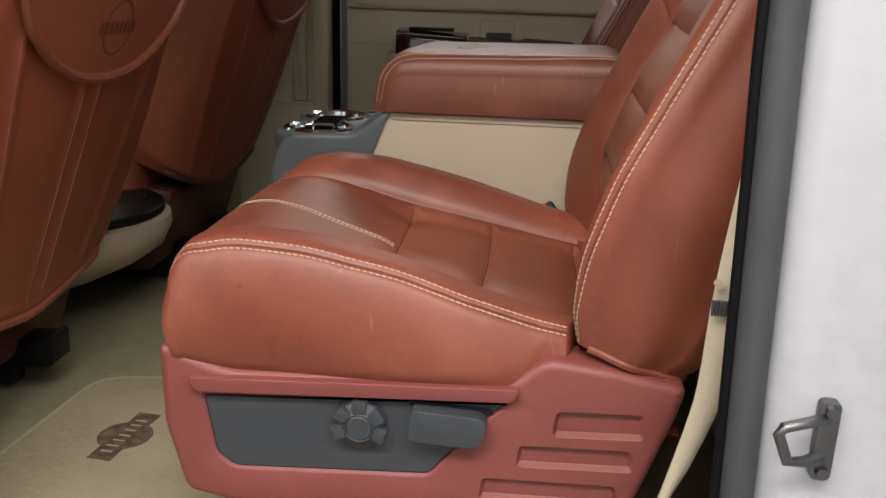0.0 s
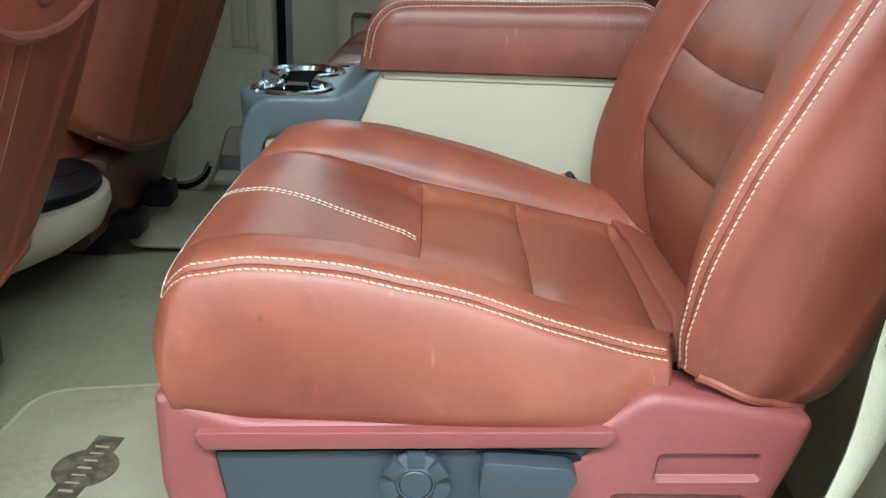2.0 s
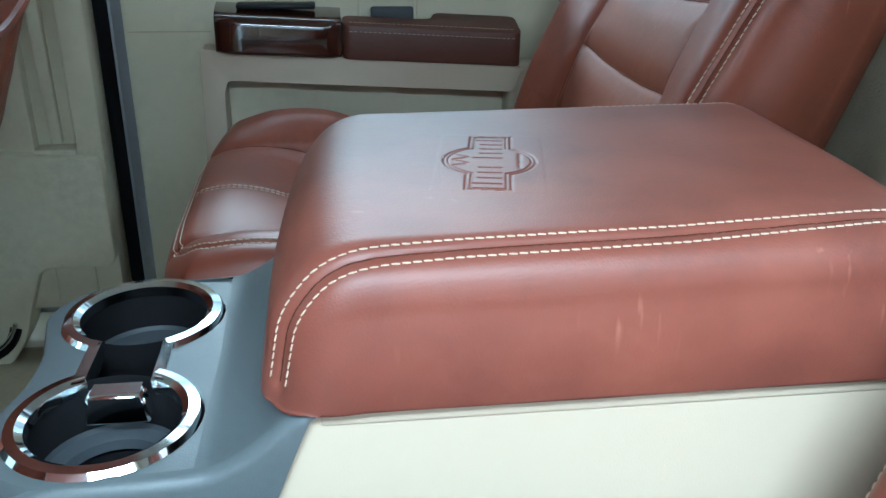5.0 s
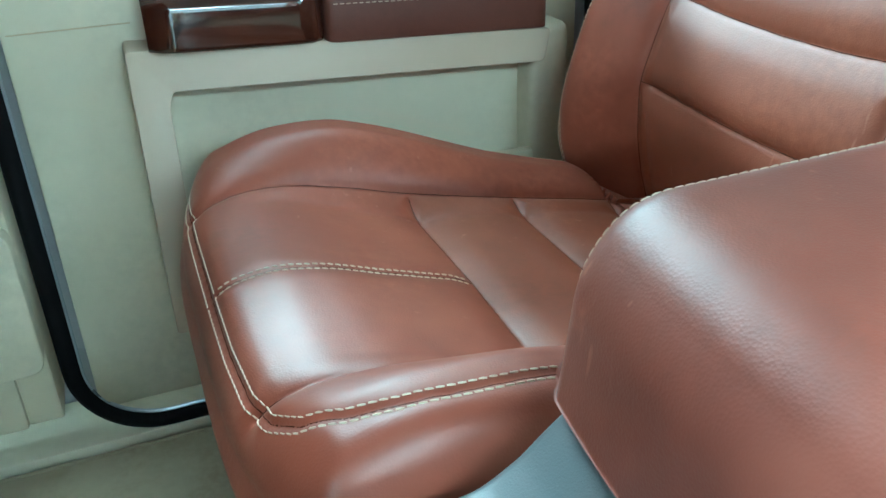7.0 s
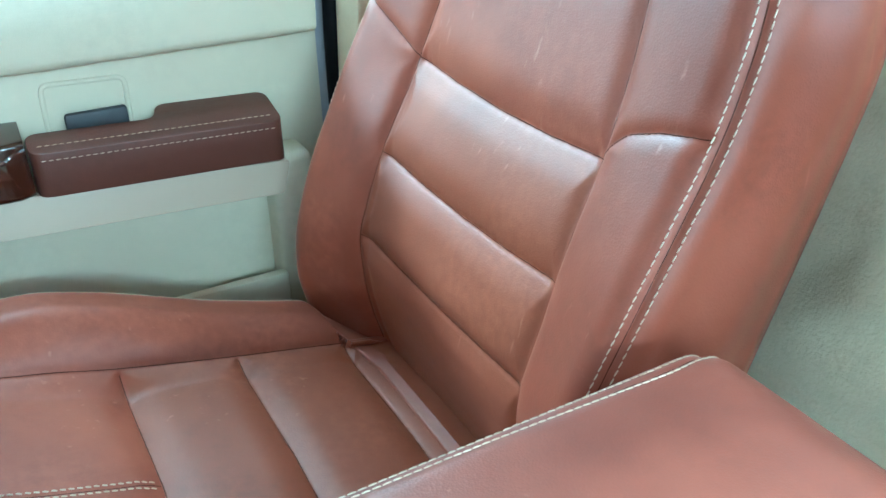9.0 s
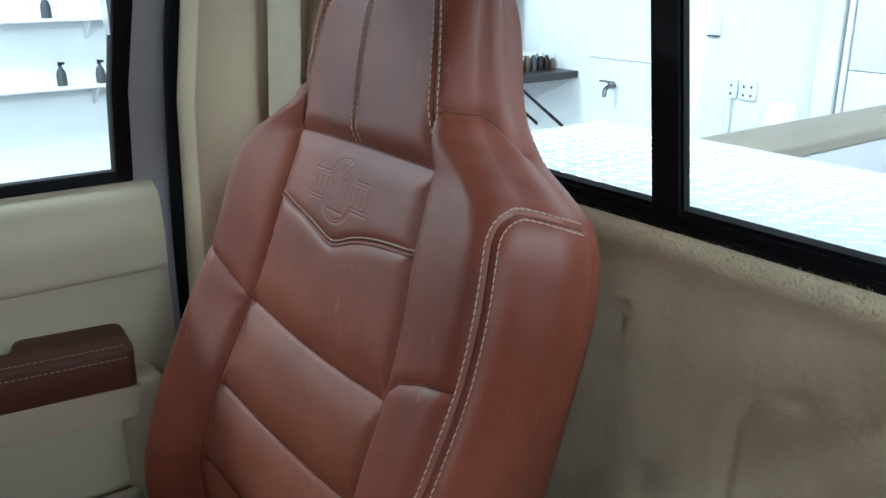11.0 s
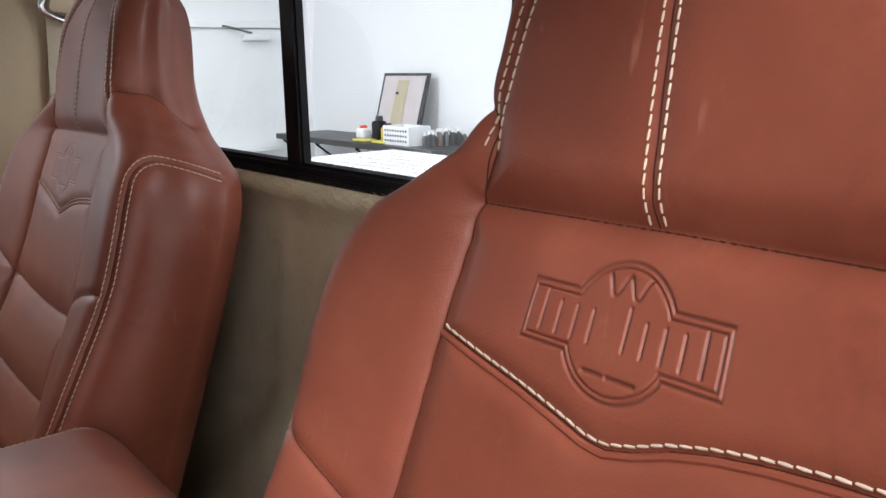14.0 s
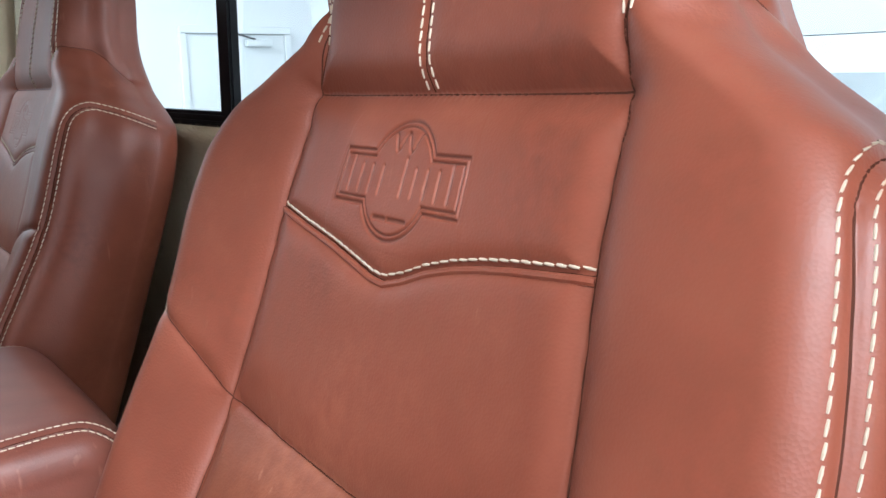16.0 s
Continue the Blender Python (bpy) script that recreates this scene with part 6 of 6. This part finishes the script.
# ---------------------------------------------------------------- truck bed behind the window
def toolbox():
    t = thing("tool_box", (0.9, 0, 0.5), "silver diamond-plate tool box lid across the truck bed", "tool box")
    lid = part("lid", rbox(0.665, 1.155, -0.83, 0.83, 0.69, 0.722, 0.008, 2), ALU, t, "diamond-plate aluminium lid")
    part("box", rbox(0.68, 1.14, -0.80, 0.80, 0.25, 0.688, 0.006, 1), ALU, t)
    verts, faces = [], []
    # two crossing sets of bars on a grid that lies at 45 degrees to the lid's edges
    step, c = 0.0228, math.sqrt(0.5)
    for i in range(-52, 53):
        for j in range(-52, 53):
            cx, cy = 0.91 + (i + j) * step * c, (j - i) * step * c
            if not (0.685 < cx < 1.135 and abs(cy) < 0.81):
                continue
            l, w, h = 0.0138, 0.0019, 0.0015
            dx, dy = (c, -c) if (i + j) % 2 else (c, c)
            ring = [(l, 0), (l * 0.5, w), (-l * 0.5, w), (-l, 0), (-l * 0.5, -w), (l * 0.5, -w)]
            b = len(verts)
            for p, q in ring:
                verts.append((cx + p * dx - q * dy, cy + p * dy + q * dx, 0.7219))
            for p in (-0.45, 0.45):
                verts.append((cx + l * p * dx, cy + l * p * dy, 0.722 + h))
            c0, c1 = b + 6, b + 7
            faces += [(b, b + 1, c1), (b + 1, b + 2, c0, c1), (b + 2, b + 3, c0), (b + 3, b + 4, c0), (b + 4, b + 5, c1, c0), (b + 5, b, c1)]
    raw("tread_bars", verts, faces, ALU_BRIGHT, lid, "raised tread bars in a crossing pattern", smooth=False, kind="stuff")


toolbox()


def bed():
    b = thing("truck_bed", (2.0, 0, 0), "white pickup bed with tan rail caps", "truck bed")
    for s in (-1, 1):
        wall = part("bed_side", rbox(0.70, 3.05, min(s * 0.86, s * 0.95), max(s * 0.86, s * 0.95), 0.0, 0.555, 0.01, 2), PAINT, b)
        part("rail_cap", prism(rounded([(s * 0.85, 0.552), (s * 0.85, 0.585), (s * 0.87, 0.612), (s * 0.97, 0.612), (s * 0.985, 0.56)], 0.008), 0.70, 3.06, "x", 0.004, 2), RAIL_TAN, b, "tan plastic rail cap")
        for x in (2.55, 2.72):
            part("tie_hole", cylinder((x, s * 0.861, 0.47), (x, s * 0.855, 0.47), 0.016, 14), BLACK, wall)
        part("bed_rib", rbox(2.62, 2.66, min(s * 0.845, s * 0.865), max(s * 0.845, s * 0.865), 0.0, 0.55, 0.006, 2), PAINT, wall)
    part("tailgate", rbox(3.03, 3.10, -0.86, 0.86, 0.0, 0.56, 0.01, 2), PAINT, b)
    part("bed_floor", rbox(0.70, 3.05, -0.90, 0.90, -0.05, 0.0, 0.004, 1), BLACK, b)
    for x in (1.9,):
        for s in (-1, 1):
            w = part("wheel", cylinder((x, s * 0.72, -0.45), (x, s * 0.95, -0.45), 0.40, 32), RUBBER, b)
            part("rim", cylinder((x, s * 0.945, -0.45), (x, s * 0.955, -0.45), 0.23, 24), CHROME, w)


bed()


# ---------------------------------------------------------------- shop
XW, YW = 4.1, 6.3
structure("ground", rbox(-8.6, XW + 0.2, -9.2, YW + 0.2, GROUND - 0.1, GROUND, 0), CONCRETE, "sealed grey concrete shop floor")
structure("wall_east", rbox(XW, XW + 0.15, -9.2, YW + 0.15, GROUND, CEIL, 0), SHOP_WHITE, "white painted shop wall behind the truck")
structure("wall_north", rbox(-8.5, XW, YW, YW + 0.15, GROUND, CEIL, 0), SHOP_WHITE, "white painted shop side wall")
structure("wall_south", rbox(-8.5, XW, -9.2, -9.05, GROUND, CEIL, 0), SHOP_WHITE, "white painted shop wall")
structure("wall_west", rbox(-8.65, -8.5, -9.2, YW + 0.15, GROUND, CEIL, 0), SHOP_WHITE, "white painted shop wall")
structure("shop_ceiling", rbox(-8.65, XW + 0.15, -9.2, YW + 0.15, CEIL, CEIL + 0.1, 0), SHOP_WHITE, "white shop ceiling")


def side_door():
    d = thing("door_3", (3.34, YW, GROUND), "pale grey steel side door with a closer arm, shut", "door", kind="structure")
    x0, x1, z1 = 2.90, 3.80, 1.21
    part("door_leaf", rbox(x0, x1, YW - 0.03, YW - 0.004, GROUND + 0.01, z1, 0.004, 1), SHOP_DOOR, d)
    for a, b in ((x0 - 0.06, x0 - 0.003), (x1 + 0.003, x1 + 0.06)):
        part("frame_post", rbox(a, b, YW - 0.05, YW - 0.002, GROUND, z1 + 0.003, 0.004, 1), SHOP_DOOR, d)
    part("frame_head", rbox(x0 - 0.06, x1 + 0.06, YW - 0.053, YW - 0.002, z1 + 0.004, z1 + 0.065, 0.004, 1), SHOP_DOOR, d)
    cl = part("closer_box", rbox(3.42, 3.66, YW - 0.09, YW - 0.03, z1 - 0.10, z1 - 0.045, 0.006, 2), SHOP_DOOR, d)
    part("closer_arm", tube([(3.50, YW - 0.075, z1 - 0.04), (3.36, YW - 0.12, z1 - 0.012), (3.24, YW - 0.06, z1 + 0.02)], 0.009, 6), DULL_METAL, cl)
    part("push_bar", rbox(x0 + 0.08, x1 - 0.08, YW - 0.09, YW - 0.05, 0.16, 0.21, 0.008, 2), SHOP_DOOR, d)
    sg = thing("exit_sign", (3.3, YW - 0.05, 1.62), "white lit sign box with a red bar", "sign")
    part("sign_box", rbox(3.14, 3.46, YW - 0.06, YW - 0.003, 1.58, 1.78, 0.006, 2), SHOP_WHITE, sg)
    part("red_bar", rbox(3.17, 3.43, YW - 0.063, YW - 0.0605, 1.61, 1.70, 0), BUCKLE_RED, sg)


side_door()


def shelves():
    rnd = random.Random(3)
    for z in (0.20, 0.66, 1.10):
        s = thing("wall_shelf", (0.9, YW - 0.1, z), "white wall shelf on the shop side wall", "shelf", "wall shelves")
        part("board", rbox(-1.5, 2.0, YW - 0.22, YW - 0.002, z - 0.02, z, 0.003, 1), SHOP_WHITE, s)
        for x in (-1.2, 0.2, 1.6):
            part("bracket", prism([(YW - 0.002, z - 0.02), (YW - 0.2, z - 0.02), (YW - 0.002, z - 0.16)], x - 0.008, x + 0.008, "x"), SHOP_WHITE, s)
        for k in range(9):
            x = -1.35 + k * 0.38 + rnd.uniform(-0.1, 0.1)
            b = thing("spray_bottle", (x, YW - 0.12, z), "small grey spray bottle on a white shelf", "bottle", "shelf bottles")
            part("flask", lathe([(0.0, 0.0), (0.034, 0.0), (0.036, 0.06), (0.028, 0.10), (0.012, 0.125), (0.012, 0.14)], (x, YW - 0.12, z), "z", 14), GREY_PLASTIC, b)
            part("trigger_head", prism([(x - 0.014, z + 0.135), (x - 0.014, z + 0.165), (x + 0.03, z + 0.16), (x + 0.03, z + 0.148)], YW - 0.13, YW - 0.11, "y"), BLACK, b)


shelves()


def bench():
    t = thing("work_bench", (XW - 0.3, 5.1, GROUND), "black wall bench on folding steel brackets", "bench")
    z = 0.325
    part("top", rbox(XW - 0.52, XW - 0.003, 3.86, 6.05, z - 0.045, z, 0.004, 1), DESK_BLACK, t, "black laminate bench top")
    for y in (3.95, 4.25, 4.55, 4.85, 5.45, 6.0):
        part("bracket", prism([(XW - 0.004, z - 0.046), (XW - 0.48, z - 0.046), (XW - 0.48, z - 0.062), (XW - 0.03, z - 0.40), (XW - 0.004, z - 0.42), (XW - 0.004, z - 0.395), (XW - 0.03, z - 0.375), (XW - 0.455, z - 0.062), (XW - 0.004, z - 0.062)], y - 0.006, y + 0.006, "y"), BLACK, t)
    b = thing("picture_board", (XW - 0.1, 4.82, z), "black-framed print leaning on the wall above the bench", "picture")
    part("frame", prism([(XW - 0.22, z + 0.001), (XW - 0.20, z + 0.001), (XW - 0.065, z + 0.50), (XW - 0.085, z + 0.50)], 4.42, 5.00, "y"), BLACK, b)
    part("print", prism([(XW - 0.2225, z + 0.03), (XW - 0.22, z + 0.03), (XW - 0.092, z + 0.48), (XW - 0.0945, z + 0.48)], 4.45, 4.97, "y"), material("pale_print", (0.44, 0.40, 0.40), 0.5, scale=6), b, smooth=False)
    part("print_band", prism([(XW - 0.2235, z + 0.05), (XW - 0.2225, z + 0.05), (XW - 0.099, z + 0.46), (XW - 0.1, z + 0.46)], 4.64, 4.79, "y"), material("tan_print_band", (0.36, 0.31, 0.20), 0.5, scale=6), b, smooth=False)
    for k in (0.24, 0.34):
        part("print_mark", prism([(XW - 0.226 + 0.275 * k * 0.96 - 0.0, z + k), (XW - 0.224 + 0.275 * k * 0.96, z + k), (XW - 0.224 + 0.275 * (k + 0.02) * 0.96, z + k + 0.02), (XW - 0.226 + 0.275 * (k + 0.02) * 0.96, z + k + 0.02)], 4.75, 4.79, "y"), BLACK, b, smooth=False)
    # basket with a grid of round holes
    k = thing("plastic_basket", (XW - 0.4, 4.72, z), "white perforated plastic basket on the bench", "basket")
    y0, y1, zt = 4.19, 4.50, z + 0.135
    part("basket_wall", rbox(XW - 0.46, XW - 0.455, y0, y1, z + 0.001, zt, 0.001, 1), SHOP_WHITE, k)
    part("basket_back", rbox(XW - 0.27, XW - 0.265, y0, y1, z + 0.001, zt, 0.001, 1), SHOP_WHITE, k)
    for yy in (y0, y1):
        part("basket_end", rbox(XW - 0.46, XW - 0.265, yy - 0.003, yy + 0.003, z + 0.001, zt, 0.001, 1), SHOP_WHITE, k)
    for i in range(9):
        for j in range(3):
            part("basket_hole", cylinder((XW - 0.462, y0 + 0.029 + i * 0.0315, z + 0.032 + j * 0.036), (XW - 0.4605, y0 + 0.029 + i * 0.0315, z + 0.032 + j * 0.036), 0.0095, 10), GREY_PLASTIC, k)
    rnd = random.Random(9)
    inks = [BLACK, BLACK, GREY_PLASTIC, material("brown_flask", (0.06, 0.035, 0.02), 0.3, scale=20)]
    for i in range(18):
        y = 4.03 + (i % 3) * 0.050
        x = XW - 0.36 + (i // 3) * 0.056
        b = thing("small_bottle", (x, y, z), "small dark bottle with a white cap on the bench", "bottle", "bench bottles")
        hgt = rnd.uniform(0.07, 0.11)
        part("flask", lathe([(0.0, 0.0), (0.019, 0.0), (0.019, hgt * 0.75), (0.01, hgt * 0.9), (0.01, hgt)], (x, y, z + 0.001), "z", 12), inks[i % 4], b)
        part("cap", cylinder((x, y, z + hgt), (x, y, z + hgt + 0.022), 0.012, 10), SHOP_WHITE, b)
    for y, mat, w, hgt, lab in ((4.98, SHOP_WHITE, 0.11, 0.085, "white and red sprayer head"), (4.76, BLACK, 0.10, 0.15, "black canister with tools"), (4.65, material("yellow_plastic", (0.6, 0.45, 0.05), 0.4, scale=20), 0.08, 0.11, "yellow plastic tool case"), (4.565, BLACK, 0.06, 0.06, "black pouch")):
        b = thing("bench_item", (XW - 0.3, y, z), lab + " on the bench", "tool")
        part("shell", rbox(XW - 0.36, XW - 0.27, y - w / 2, y + w / 2, z + 0.001, z + hgt, 0.02, 3), mat, b)
        part("tip", rbox(XW - 0.34, XW - 0.29, y - w / 5, y + w / 5, z + hgt * 0.9, z + hgt * 1.25, 0.008, 2), BUCKLE_RED if mat is SHOP_WHITE else BLACK if mat is not BLACK else GREY_PLASTIC, b)
    for y in (4.56, 4.82):
        b = thing("cloth", (XW - 0.35, y, z), "folded yellow cloth on the bench", "cloth")
        part("fold", rbox(XW - 0.47, XW - 0.36, y - 0.09, y + 0.09, z + 0.001, z + 0.018, 0.008, 2), material("yellow_cloth", (0.55, 0.50, 0.12), 0.9, scale=20), b)
    c = thing("hanging_cloth", (XW - 0.5, 4.58, 0.1), "teal cloth and blue brush hanging under the bench", "cloth")
    bm = lathe([(0.0, 0.0), (0.03, -0.01), (0.07, -0.07), (0.105, -0.16), (0.10, -0.20), (0.0, -0.215)], (XW - 0.45, 4.62, 0.20), "z", 18, 1.0)
    for v in bm.verts:
        v.co += Vector((noise.noise(v.co * 14), noise.noise(v.co * 14 + Vector((3, 1, 7))), 0)) * 0.03
    part("rag", bm, material("teal_cloth", (0.10, 0.28, 0.28), 0.9, scale=15), c)
    part("brush_handle", rbox(XW - 0.48, XW - 0.43, 4.50, 4.58, -0.05, 0.08, 0.01, 2), material("blue_plastic", (0.03, 0.09, 0.30), 0.4, scale=15), c)
    part("cord", tube([(XW - 0.46, 4.70, 0.28), (XW - 0.46, 4.68, -0.1), (XW - 0.44, 4.62, -0.35), (XW - 0.44, 4.68, -0.55)], 0.004, 6), BLACK, c)


bench()


def wall_fittings():
    p = thing("wall_panel", (XW, 3.46, -0.2), "white access panel with a water tap", "panel")
    part("sheet", rbox(XW - 0.012, XW - 0.002, 3.20, 3.74, GROUND + 0.02, 0.425, 0.003, 1), SHOP_WHITE, p)
    part("top_edge", rbox(XW - 0.018, XW - 0.002, 3.19, 3.75, 0.427, 0.437, 0.002, 1), SHOP_DOOR, p)
    tp = thing("water_tap", (XW - 0.05, 3.52, 0.25), "brushed steel hose tap on the wall panel", "tap")
    part("spout", tube([(XW - 0.012, 3.52, 0.262), (XW - 0.07, 3.52, 0.262), (XW - 0.10, 3.52, 0.245), (XW - 0.105, 3.52, 0.20)], 0.014, 10), DULL_METAL, tp)
    part("handle", rbox(XW - 0.075, XW - 0.06, 3.475, 3.60, 0.285, 0.297, 0.003, 1), DULL_METAL, tp)
    part("stem", cylinder((XW - 0.067, 3.52, 0.262), (XW - 0.067, 3.52, 0.296), 0.008, 10), DULL_METAL, tp)
    s = thing("wall_box", (XW, 2.80, 0.68), "white wall sensor box", "switch")
    part("case", rbox(XW - 0.016, XW - 0.002, 2.765, 2.852, 0.618, 0.735, 0.004, 2), SHOP_WHITE, s)
    part("lower_lip", rbox(XW - 0.018, XW - 0.002, 2.768, 2.849, 0.609, 0.616, 0.002, 1), DULL_METAL, s)
    for y0, y1 in ((2.62, 2.69), (2.495, 2.605)):
        o = thing("outlet", (XW, (y0 + y1) / 2, 0.33), "white outlet plate with socket openings", "outlet", "wall outlets")
        pl = part("plate", rbox(XW - 0.014, XW - 0.002, y0, y1, 0.285, 0.392, 0.003, 1), SHOP_DOOR, o)
        for k in range(2 if y1 - y0 > 0.09 else 1):
            for zz in (0.312, 0.358):
                yc = y0 + (y1 - y0) * ((0.28, 0.72)[k] if y1 - y0 > 0.09 else 0.5)
                part("socket", rbox(XW - 0.0165, XW - 0.0145, yc - 0.006, yc + 0.006, zz - 0.007, zz + 0.007, 0), GREY_PLASTIC, pl)
    c = thing("conduit", (XW - 0.02, 2.66, -0.2), "white conduit below the outlet", "pipe")
    part("pipe", cylinder((XW - 0.022, 2.66, GROUND), (XW - 0.022, 2.66, 0.283), 0.016, 12), SHOP_WHITE, c)
    b = thing("bollard", (XW - 0.35, 2.23, GROUND), "white domed steel bollard before the wall", "bollard")
    part("post", lathe([(0.09, 0.0), (0.09, 1.14), (0.082, 1.175), (0.056, 1.198), (0.0, 1.206)], (XW - 0.3, 2.15, GROUND), "z", 28), SHOP_WHITE, b)


wall_fittings()


def garage_door():
    g = thing("door_4", (XW, 0.4, GROUND), "white sectional garage door with a small window, shut", "garage door", kind="structure")
    part("jamb", rbox(XW - 0.07, XW - 0.003, 2.03, 2.14, GROUND, CEIL - 0.1, 0.004, 1), SHOP_DOOR, g)
    part("track", rbox(XW - 0.06, XW - 0.003, 1.985, 2.01, GROUND, CEIL - 0.1, 0.003, 1), SHOP_WHITE, g)
    z = GROUND + 0.005
    for k in range(8):
        z1 = z + (0.37 if k == 0 else 0.49)
        part("section", rbox(XW - 0.05, XW - 0.004, -2.0, 1.975, z, z1 - 0.004, 0.003, 2), SHOP_WHITE, g)
        z = z1
    w = part("door_window", rbox(XW - 0.075, XW - 0.051, 0.98, 1.72, 0.60, 0.86, 0.012, 2), SHOP_WHITE, g)
    part("pane", rbox(XW - 0.079, XW - 0.0755, 1.03, 1.67, 0.645, 0.82, 0.002, 1), material("frosted_pane", (0.42, 0.46, 0.48), 0.25, scale=6), w)


garage_door()
